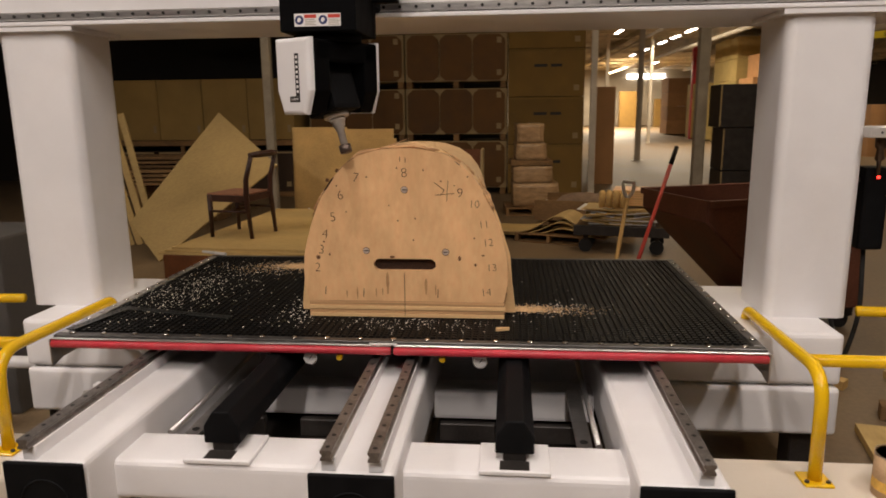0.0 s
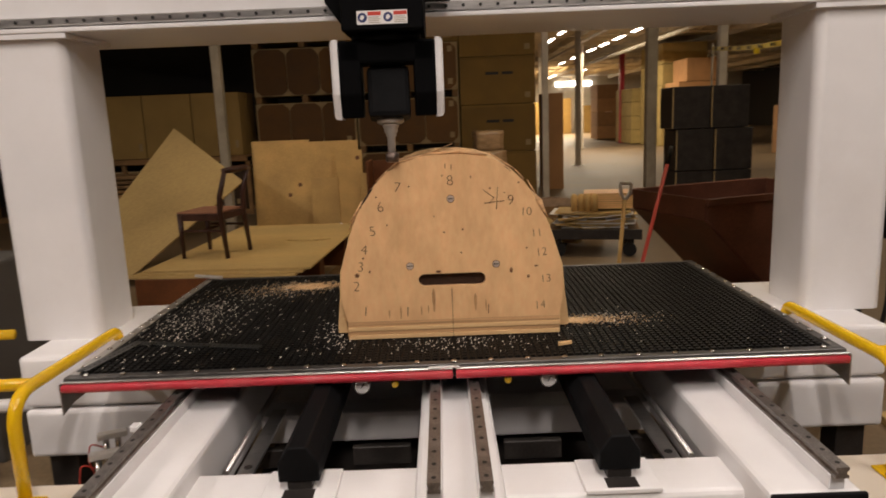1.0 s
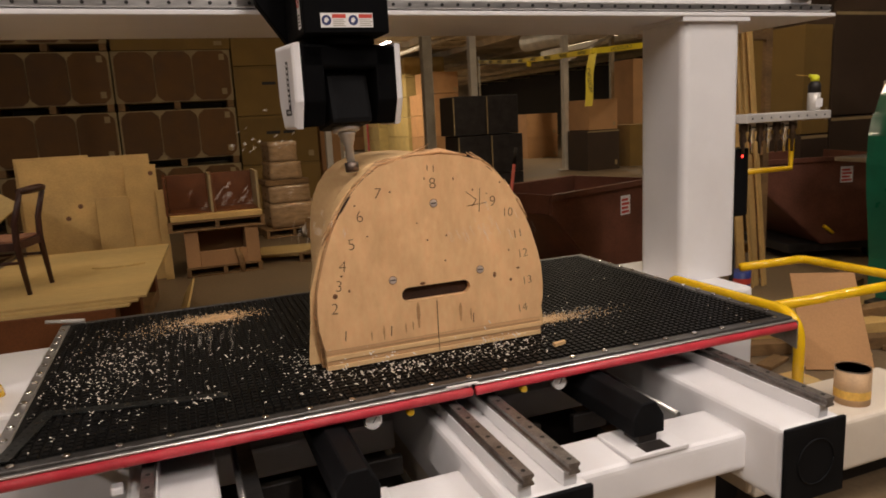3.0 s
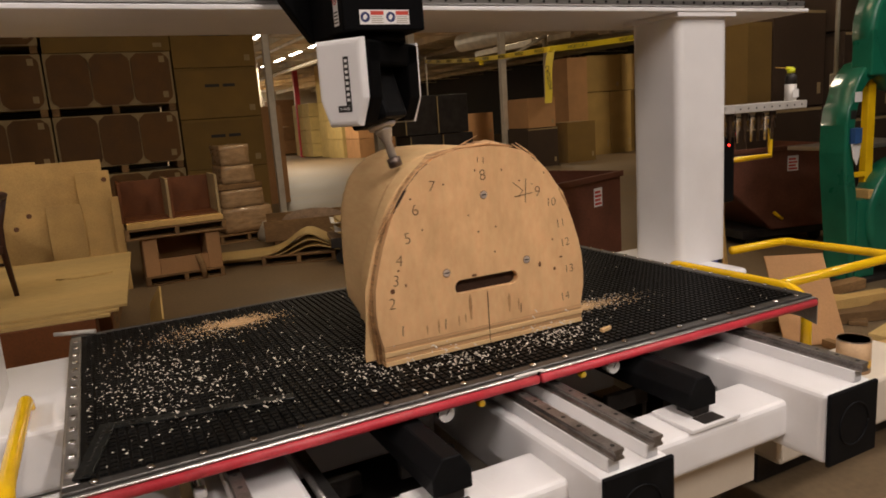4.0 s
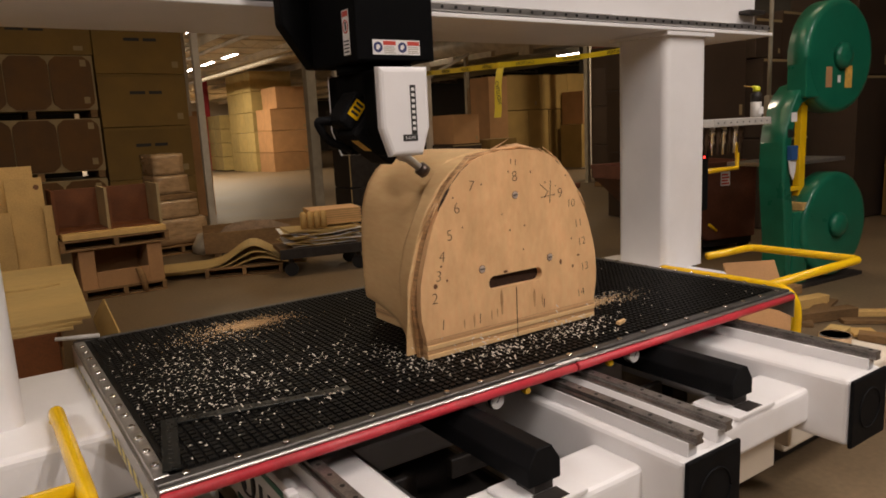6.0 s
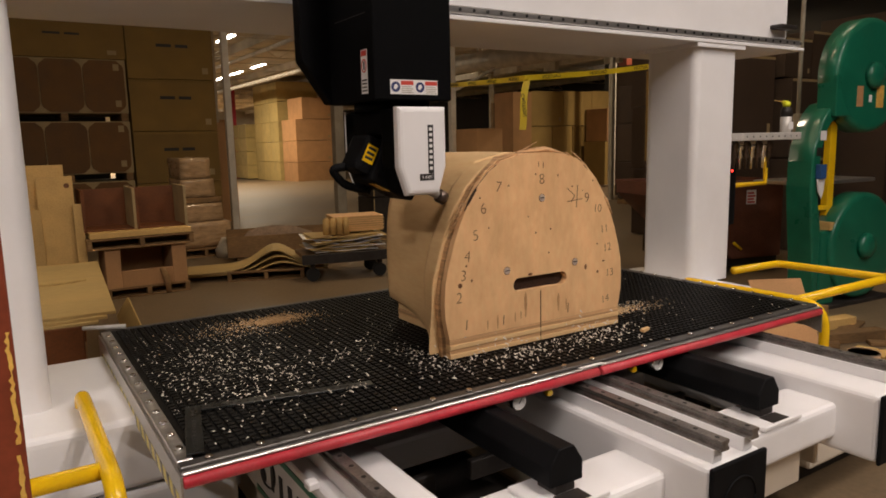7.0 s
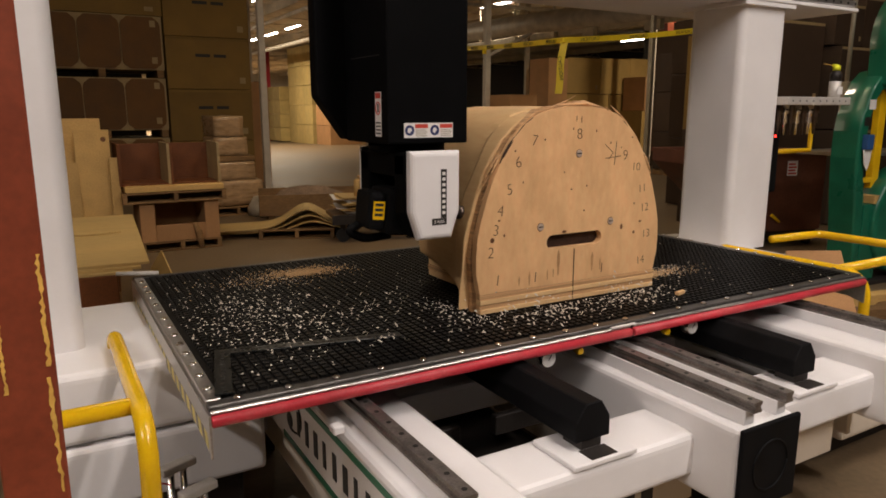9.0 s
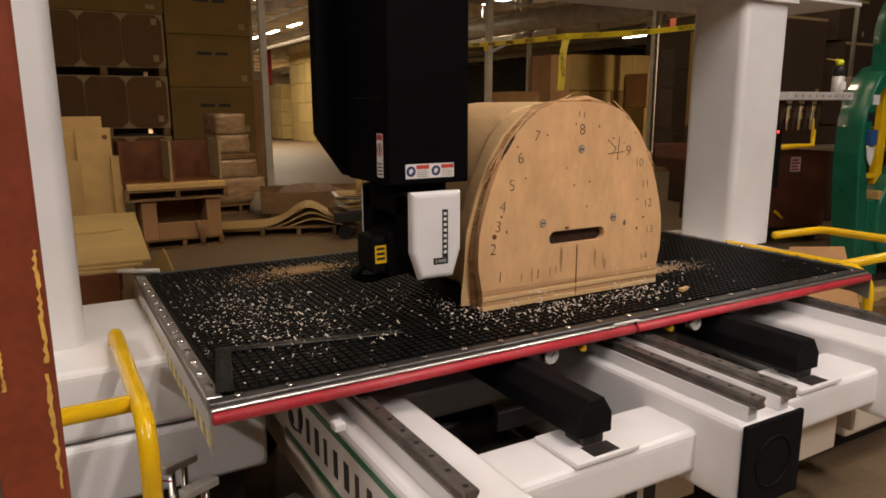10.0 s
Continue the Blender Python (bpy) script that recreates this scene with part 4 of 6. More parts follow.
# ---- the head ----
def spindle_head():
    """Origin at the middle of the front sticker, x across, y back."""
    h = thing("spindle_head", "black five axis router head with white side covers", "router head")
    prof = [(0.0, -0.045), (0.36, -0.045), (0.36, 1.6), (0.0, 1.6)]
    bm = bmesh.new()
    prism(bm, prof, "x", -0.158, 0.158)
    bmesh.ops.bevel(bm, geom=list(bm.edges), offset=0.006, segments=2, affect="EDGES", profile=0.5)
    part("ram_housing", bm, BLACK, h)
    bm = bmesh.new()
    prism(bm, [(-0.158, -0.04), (0.158, -0.04), (0.158, 0.115), (0.27, 0.115), (0.27, 1.6), (-0.27, 1.6), (-0.27, 0.12)], "y", 0.361, 0.43)
    bmesh.ops.bevel(bm, geom=list(bm.edges), offset=0.005, segments=1, affect="EDGES", profile=0.5)
    part("ram_back", bm, BLACK, h, "black tapered back of the ram")
    part("slide_block", cube(-0.15, 0.15, 0.431, 0.61, 0.1, 1.5, 0.01, 1), BLACK, h)
    bm = bmesh.new()
    box(bm, -0.1584, -0.158, 0.05, 0.30, 0.25, 0.252)
    part("housing_seam", bm, DARKMETAL, h)
    # stickers
    bm = bmesh.new()
    box(bm, -0.096, 0.096, -0.0012, 0, -0.024, 0.026)
    st = part("warning_sticker", bm, STICKER, h, "white warning sticker with red headings")
    for x in (-0.096, 0.002):
        bm = bmesh.new()
        box(bm, x + 0.042, x + 0.092, -0.0018, -0.0013, 0.008, 0.022)
        part("red_heading", bm, STRED, st)
        bm = bmesh.new()
        sweep(bm, [(x + 0.021, -0.0013, 0.001), (x + 0.021, -0.0018, 0.001)], 0.018, 18)
        part("round_sign", bm, STBLUE, st)
        bm = bmesh.new()
        prism(bm, [(x + 0.012, -0.004), (x + 0.02, -0.009), (x + 0.03, 0.002), (x + 0.024, 0.011), (x + 0.015, 0.008)], "y", -0.0022, -0.0019)
        part("sign_figure", bm, STICKER, st)
        bm = bmesh.new()
        for k in range(4):
            box(bm, x + 0.044, x + 0.09 - 0.006 * (k % 2), -0.0018, -0.0013, -0.019 + k * 0.0065, -0.0165 + k * 0.0065)
        tagged(part("text_bars", bm, GREYPOST, st), kind="stuff")
    bm = bmesh.new()
    box(bm, -0.1592, -0.158, 0.045, 0.093, -0.02, 0.13)
    s2 = part("side_sticker", bm, STICKER, h, "white side sticker with red ring")
    bm = bmesh.new()
    box(bm, -0.1598, -0.1593, 0.048, 0.09, 0.108, 0.127)
    part("red_heading", bm, STRED, s2)
    bm = bmesh.new()
    sweep(bm, [(-0.1595, 0.069 + 0.017 * math.cos(a), 0.075 + 0.021 * math.sin(a)) for a in [k * math.tau / 20 for k in range(21)]], 0.0025, 5)
    part("red_ring", bm, STRED, s2)
    bm = bmesh.new()
    box(bm, -0.1598, -0.1593, 0.064, 0.074, 0.062, 0.09)
    for k in range(4):
        box(bm, -0.1598, -0.1593, 0.05, 0.086, -0.012 + k * 0.012, -0.007 + k * 0.012)
    tagged(part("text_bars", bm, INK, s2), kind="stuff")
    # turning yoke: origin on the turn axis at the housing's underside
    y = bmesh.new()
    sweep(y, [(0, 0, 0.0), (0, 0, -0.03)], 0.14, 32)
    yoke = part("yoke", y, BLACK, h, "black forked yoke")
    yoke.location = (0, 0.17, -0.046)
    bm = cube(-0.19, 0.19, -0.105, 0.105, -0.115, -0.028, 0.012, 2)
    part("yoke_bridge", bm, BLACK, yoke)
    for sx in (-1, 1):
        bm = bmesh.new()
        pts = [(-0.105, -0.03), (0.105, -0.03), (0.105, -0.235), (0.07, -0.325), (-0.07, -0.325), (-0.105, -0.235)]
        prism(bm, pts, "x", *sorted((sx * 0.105, sx * 0.19)))
        bev(bm, 0.008, 2)
        part("yoke_arm", bm, BLACK, yoke)
        bm = bmesh.new()
        pts = [(-0.099, -0.022), (0.099, -0.022), (0.099, -0.232), (0.066, -0.33), (-0.066, -0.33), (-0.099, -0.232)]
        prism(bm, pts, "x", *sorted((sx * 0.191, sx * 0.222)))
        bmesh.ops.bevel(bm, geom=[e for e in bm.edges if all(abs(abs(v.co.x) - 0.222) < 1e-4 for v in e.verts)], offset=0.018, segments=3, affect="EDGES", profile=0.5)
        part("side_cover", bm, WHITE, yoke, "white enamel side cover")
        for yy, z in ((-0.085, -0.035), (0.085, -0.035), (-0.085, -0.12), (0.085, -0.12), (-0.085, -0.205), (0.085, -0.205), (-0.055, -0.315), (0.055, -0.315)):
            bm = bmesh.new()
            sweep(bm, [(sx * 0.208, yy, z), (sx * 0.2135, yy, z)], 0.006, 8)
            part("cover_screw", bm, DARKMETAL, yoke)
        # plain plate: black upright bar and foot with pale bars
        bm = bmesh.new()
        a, b = sorted((sx * 0.2221, sx * 0.2228))
        box(bm, a, b, sx * 0.03 - 0.0115, sx * 0.03 + 0.0115, -0.255, -0.085)
        box(bm, a, b, sx * 0.012 - 0.0295, sx * 0.012 + 0.0295, -0.279, -0.2555)
        part("name_plate", bm, INK, yoke, "black plate with pale bars")
        bm = bmesh.new()
        a, b = sorted((sx * 0.2229, sx * 0.2234))
        for k in range(8):
            z = -0.10 - k * 0.0195
            box(bm, a, b, sx * 0.03 - 0.006, sx * 0.03 + 0.006, z - 0.005, z + 0.0055)
        tagged(part("plate_bars", bm, STICKER, yoke), kind="stuff")
        letters("plate_text", "5 AXIS", 0.0145, pose(sx * 0.2231, sx * 0.012, -0.2675, 90, 0, sx * 90), STICKER, yoke, 0.0004)
    # tilting spindle: origin on the tilt axis, nose downward
    bm = bmesh.new()
    box(bm, -0.085, 0.085, -0.085, 0.085, -0.08, 0.12)
    bev(bm, 0.02, 2)
    sp = part("spindle", bm, CAPBLACK, h, "black tilting spindle motor")
    bm = bmesh.new()
    sweep(bm, [(0, 0, -0.08), (0, 0, -0.095), (0, 0, -0.10)], [0.056, 0.054, 0.044], 24)
    part("nose_ring", bm, ALLOY, sp)
    bm = bmesh.new()
    sweep(bm, [(0, 0, -0.10), (0, 0, -0.112), (0, 0, -0.113), (0, 0, -0.135), (0, 0, -0.136), (0, 0, -0.15), (0, 0, -0.151), (0, 0, -0.22)],
          [0.034, 0.034, 0.030, 0.027, 0.022, 0.022, 0.017, 0.016], 20)
    part("tool_holder", bm, ALLOY, sp, "polished tool holder")
    bm = bmesh.new()
    sweep(bm, [(0, 0, -0.216), (0, 0, -0.22), (0, 0, -0.252), (0, 0, -0.256)], [0.016, 0.027, 0.027, 0.022], 18)
    part("cutter", bm, TOOL, sp, "round dark cutter")
    bm = cube(-0.07, 0.07, -0.07, 0.07, 0.12, 0.185, 0.02, 2)
    part("rear_housing", bm, CAPBLACK, sp)
    bm = bmesh.new()
    box(bm, -0.0715, -0.0702, -0.035, 0.03, 0.128, 0.172)
    ys = part("yellow_sticker", bm, YELLOW, sp, "yellow warning sticker")
    for k in range(3):
        bm = bmesh.new()
        box(bm, -0.0722, -0.0717, -0.028 + 0.018 * k, -0.018 + 0.018 * k, 0.134, 0.166)
        part("print_bar", bm, INK, ys)
    bm = bmesh.new()
    box(bm, -0.07, -0.015, 0.0852, 0.0865, 0.02, 0.085)
    part("yellow_sticker", bm, PEEL, sp, "yellow warning sticker")
    bm = bmesh.new()
    sweep(bm, fillet([(0.03, 0.05, 0.16), (0.05, 0.09, 0.22), (0.06, 0.12, 0.14), (0.05, 0.10, 0.04)], 0.03, 5), 0.016, 8)
    part("cable", bm, CAPBLACK, sp)
    return h, yoke, sp


# ---- stored goods and furniture ----
def chair():
    t = thing("dining_chair", "dark walnut dining chair with worn seat and open back", "chair", (-2.32, 4.46, 0.602), 77)
    # front along +y, back at -y
    for x in (-0.235, 0.235):
        bm = bmesh.new()
        sweep(bm, [(x, 0.22, 0), (x, 0.22, 0.44)], [0.020, 0.029], 8)
        part("leg", bm, CHAIRWOOD, t)
        bm = bmesh.new()
        sweep(bm, [(x * 0.95, -0.25, 0), (x * 0.95, -0.21, 0.42), (x * 0.95, -0.22, 0.6), (x * 0.93, -0.30, 0.86)], [0.020, 0.029, 0.027, 0.022], 8)
        part("back_leg", bm, CHAIRWOOD, t)
        bm = cube(x - 0.01, x + 0.01, -0.2, 0.21, 0.37, 0.435, 0.004, 1)
        part("seat_rail", bm, CHAIRWOOD, t)
        bm = bmesh.new()
        sweep(bm, [(x, -0.22, 0.27), (x, 0.22, 0.27)], 0.014, 6)
        part("stretcher", bm, CHAIRWOOD, t)
    for y in (-0.21, 0.22):
        part("seat_rail", cube(-0.235, 0.235, y - 0.01, y + 0.01, 0.37, 0.435, 0.004, 1), CHAIRWOOD, t)
    bm = bmesh.new()
    sweep(bm, [(-0.235, 0.0, 0.27), (0.235, 0.0, 0.27)], 0.014, 6)
    part("stretcher", bm, CHAIRWOOD, t)
    part("seat", cube(-0.24, 0.24, -0.2, 0.25, 0.436, 0.455, 0.008, 2), SEAT, t, "worn brown seat pad")
    bm = bmesh.new()
    sweep(bm, [(-0.235, -0.29, 0.845), (-0.1, -0.32, 0.85), (0.1, -0.32, 0.85), (0.235, -0.29, 0.845)], [0.026, 0.034, 0.034, 0.026], 8)
    part("top_rail", bm, CHAIRWOOD, t)


def sheet(name, x0, x1, y0, y1, z0, z1, m, label, rz=0.0, lean=0.0):
    bm = cube(-(x1 - x0) / 2, (x1 - x0) / 2, -(y1 - y0) / 2, (y1 - y0) / 2, 0, z1 - z0, 0.002, 1)
    ob = solid(name, bm, m, label, "plywood", ((x0 + x1) / 2, (y0 + y1) / 2, z0), rz)
    ob.rotation_euler[0] = radians(lean)
    return ob


def pallet(x, y, z, rz, w=1.2, d=1.0, h=0.13):
    t = thing("wooden_pallet", "weathered wooden pallet of rough boards", "pallet", (x, y, z), rz, group="pallets")
    n = 6
    board = finish("deck_board", cube(-w / 2, w / 2, -0.045, 0.045, 0, 0.02, 0.002, 1), OLDWOOD)
    for k in range(n):
        for zz in (0, h - 0.02):
            b = new("deck_board", board)
            b.parent, b.location = t, (0, -d / 2 + 0.05 + k * (d - 0.1) / (n - 1), zz)
    runner = finish("runner", cube(-0.025, 0.025, -d / 2, d / 2, 0.021, h - 0.021, 0.002, 1), OLDWOOD)
    for xx in (-w / 2 + 0.03, 0, w / 2 - 0.03):
        b = new("runner", runner)
        b.parent, b.location = t, (xx, 0, 0)
    return t


def carton(x0, x1, y0, y1, z0, z1, m, label="plain brown cardboard carton", group="", bars=False, rz=0.0, tape=True):
    cx, cy = (x0 + x1) / 2, (y0 + y1) / 2
    w, d, h = (x1 - x0) / 2, (y1 - y0) / 2, z1 - z0
    t = thing("carton", label, "carton", (cx, cy, z0), rz, group=group)
    part("box", cube(-w, w, -d, d, 0, h, 0.008, 2), m, t)
    if tape:
        bm = bmesh.new()
        box(bm, -w * 0.98, w * 0.98, -d - 0.0015, -d - 0.0003, h - 0.05, h - 0.012)
        part("tape_strip", bm, CORNER if m is CARDD else m, t)
        bm = bmesh.new()
        box(bm, w * 0.72, w * 0.86, -d - 0.0018, -d - 0.0004, h * 0.12, h * 0.24)
        part("paper_label", bm, CORNER, t)
    if bars:
        for a, b in ((-0.30, -0.02), (0.05, 0.29)):
            bm = bmesh.new()
            box(bm, w * 0.05 + a, w * 0.05 + b, -d - 0.002, -d - 0.0004, h * 0.62, h * 0.68)
            part("print_bar", bm, INK, t)
    return t


def crate(x0, x1, y0, y1, z0, z1):
    """Crate with three brown panels that have cut corners, on a pallet gap."""
    cx, cy = (x0 + x1) / 2, (y0 + y1) / 2
    w, d, h = (x1 - x0) / 2, (y1 - y0) / 2, z1 - z0
    t = thing("panel_crate", "stacked crate of brown panels with pale corner boards", "crate", (cx, cy, z0), group="panel crates")
    part("case", cube(-w, w, -d + 0.03, d, 0.14, h, 0.006, 1), CORNER, t)
    for xx in (-w + 0.08, 0, w - 0.08):
        part("skid", cube(xx - 0.06, xx + 0.06, -d + 0.02, d, 0, 0.139, 0.004, 1), OLDWOOD, t)
    pw = (2 * w - 0.06) / 3
    for k in range(3):
        x = -w + 0.03 + pw * (k + 0.5)
        a, c = pw / 2 - 0.01, 0.12
        z0_, z1_ = 0.165, h - 0.02
        bm = bmesh.new()
        pts = [(x - a + c, z0_), (x + a - c, z0_), (x + a - 0.02, z0_ + c * 0.72), (x + a, z0_ + c * 1.25), (x + a, z1_ - c * 1.25), (x + a - 0.02, z1_ - c * 0.72), (x + a - c, z1_), (x - a + c, z1_), (x - a + 0.02, z1_ - c * 0.72), (x - a, z1_ - c * 1.25), (x - a, z0_ + c * 1.25), (x - a + 0.02, z0_ + c * 0.72)]
        prism(bm, pts, "y", -d, -d + 0.029)
        part("panel", bm, PANEL, t, "dark brown fibre panel")
    for z in (0.26, h - 0.2):
        bm = bmesh.new()
        box(bm, w - 0.22, w - 0.12, -d - 0.0018, -d - 0.0004, z, z + 0.12)
        part("paper_label", bm, CORNER, t)
    return t


def goods_wall():
    for a, b in ((-3.98, -1.83), (-1.80, 0.40)):
        for z0, z1 in ((0.0, 1.16), (1.17, 2.29), (2.30, 3.43)):
            crate(a, b, 12.8, 14.4, z0, z1)
    crate(-3.98, -1.83, 12.8, 14.4, 3.44, 4.4)
    carton(-1.78, 0.42, 12.82, 14.4, 3.44, 4.1, CARD, "wide brown carton with printed bars", "big cartons", True)
    for k, (z0, z1) in enumerate(((0.02, 1.08), (1.09, 2.09), (2.10, 3.09), (3.10, 4.08))):
        carton(0.43, 2.04, 12.78, 14.4, z0, z1, CARD, "wide brown carton with printed bars", "big cartons", True)
    # cartons along the partition, to the left of the crates
    for k in range(5):
        x = -9.3 + k * 1.02
        carton(x, x + 1.0, 12.4, 13.6, 1.25, 2.55, CARDT, "tall tan carton on a rack", "rack cartons")
    for k in range(3):
        carton(-8.9 + k * 1.6, -7.4 + k * 1.6, 12.3, 13.6, 0.12, 1.0, CARDD, "dark carton on the lower rack", "rack cartons")
    t = thing("storage_rack", "brown steel pallet rack holding cartons", "rack")
    for x in (-9.5, -6.7, -4.1):
        for y in (12.25, 13.65):
            part("upright", cube(x - 0.04, x + 0.04, y - 0.04, y + 0.04, 0, 1.12, 0.004, 1), OLDWOOD, t)
    for z in (0.06, 1.18):
        part("shelf_beam", cube(-9.5, -4.1, 12.2, 12.26, z - 0.05, z + 0.05, 0.004, 1), OLDWOOD, t)
        part("shelf_deck", cube(-9.5, -4.1, 12.27, 13.7, z + 0.03, z + 0.06, 0.003, 1), OLDWOOD, t)
    # loose boards stored before the rack
    for k in range(7):
        bm = cube(-0.9, 0.9, -0.3, 0.3, 0, 0.05, 0.004, 1)
        solid("plank", bm, OLDWOOD, "rough brown plank in a loose pile", "plank", (-5.3 + 0.06 * (k % 3), 9.2, 0.62 + k * 0.075), -6 + 4 * (k % 4), group="plank pile")
    t = thing("plank_trestle", "low wooden trestle under the plank pile", "trestle", (-5.3, 9.2, 0))
    for x in (-0.7, 0.7):
        part("leg", cube(x - 0.05, x + 0.05, -0.3, 0.3, 0, 0.615, 0.004, 1), OLDWOOD, t)
    for k in range(4):
        bm = cube(-0.05, 0.05, -0.012, 0.012, 0, 1.95, 0.003, 1)
        ob = solid("leaning_batten", bm, SHEET, "pale batten leaning upright on the rack", "batten", (-4.62 - k * 0.10, 6.9 - 0.05 * k, 0), 0, group="leaning battens")
        ob.rotation_euler = (radians(-9), radians(-16 - 1.5 * k), 0)
    # roof hung bundle above
    bm = bmesh.new()
    sweep(bm, [(-9.5, 11, 6.88), (-9, 11, 4.6), (-6, 10.5, 4.3), (-3, 10.6, 4.5), (-2.6, 10.6, 6.88)], [0.25, 0.3, 0.4, 0.3, 0.25], 10)
    solid("hung_duct", bm, DUCT, "sagging grey flexible duct under the roof", "duct")


def plywood_corner():
    t = thing("sheet_platform", "low platform of timber bearers under plywood sheets", "platform", (-2.0, 4.9, 0), -5)
    for y in (-1.2, 0.0, 1.2):
        part("bearer", cube(-0.72, 0.66, y - 0.09, y + 0.09, 0.12, 0.535, 0.006, 1), REDBROWN, t, "red brown timber bearer")
    for x in (-0.6, 0.6):
        part("runner", cube(x - 0.06, x + 0.06, -1.25, 1.3, 0.0, 0.119, 0.004, 1), OLDWOOD, t)
    for k in range(3):
        sheet("plywood_sheet", -2.78 + 0.05 * k, -1.24 + 0.05 * k, 3.62 + 0.03 * k, 6.2 + 0.05 * k, 0.536 + k * 0.022, 0.556 + k * 0.022, SHEET, "pale plywood sheet lying on the platform", -5 + 0.6 * k)
    bm = bmesh.new()
    sweep(bm, [(-1.75, 5.1, 0.605), (-1.6, 5.02, 0.607), (-1.4, 5.03, 0.607), (-1.28, 5.1, 0.605)], [0.008, 0.012, 0.012, 0.008], 6)
    solid("curved_offcut", bm, SHEET, "curved pale offcut on the plywood", "offcut")
    ob = sheet("side_board", -1.12, -0.9, 4.4, 5.9, 0.0, 0.02, SHEET, "pale board leaning against the platform", -4)
    ob.rotation_euler = (0, radians(-58), radians(-4))
    ob.location = (-0.94, 5.15, 0.14)
    # upright panels
    bigs = [sheet("leaning_plywood", -2.68, -1.20, 7.42, 7.45, 0.0, 1.60, PINE, "tall pale plywood panel leaning upright", 0, -3)]
    sheet("leaning_plywood", -2.72, -1.9, 7.47, 7.50, 0.0, 1.63, PINE, "tall pale plywood panel leaning upright", 0, -3)
    bigs.append(sheet("knotty_board", -1.50, -1.13, 7.27, 7.30, 0.0, 1.47, PINE, "knotty pale board leaning on a panel", 0, -2))
    sheet("short_board", -1.86, -1.48, 7.22, 7.25, 0.0, 1.10, PINE, "short pale board leaning on a panel", 0, -4)
    sheet("short_board", -1.16, -1.06, 7.15, 7.18, 0.0, 1.15, PINE, "short pale board leaning on a panel", 0, -4)
    for ob, x, z in ((bigs[0], -0.11, 1.0), (bigs[1], 0.12, 1.36), (bigs[0], -0.26, 0.86)):
        bm = bmesh.new()
        sweep(bm, [(x, -0.0155, z), (x, -0.0165, z)], 0.03, 10)
        part("knot", bm, KNOT, ob)
    # large sheet standing on its corner
    top, low, foot = Vector((-3.55, 6.95, 1.85)), Vector((-4.66, 6.35, 0.40)), Vector((-3.95, 5.70, 0.0))
    far = top + (foot - low) * 1.62
    nrm = (low - top).cross(far - top).normalized() * 0.018
    bm = bmesh.new()
    a = [bm.verts.new(p) for p in (top, low, foot, far)]
    b = [bm.verts.new(p + nrm) for p in (top, low, foot, far)]
    bm.faces.new(a)
    bm.faces.new(b[::-1])
    for i in range(4):
        bm.faces.new((a[i], b[i], b[(i + 1) % 4], a[(i + 1) % 4]))
    bmesh.ops.recalc_face_normals(bm, faces=bm.faces)
    solid("large_plywood_sheet", bm, SHEET, "large pale plywood sheet standing on one corner", "plywood")
    t = thing("tall_post", "grey steel roof post behind the plywood", "post", (-3.55, 9.0, 0))
    part("shaft", cube(-0.07, 0.07, -0.07, 0.07, 0, 6.9, 0.01, 1), GREYPOST, t)


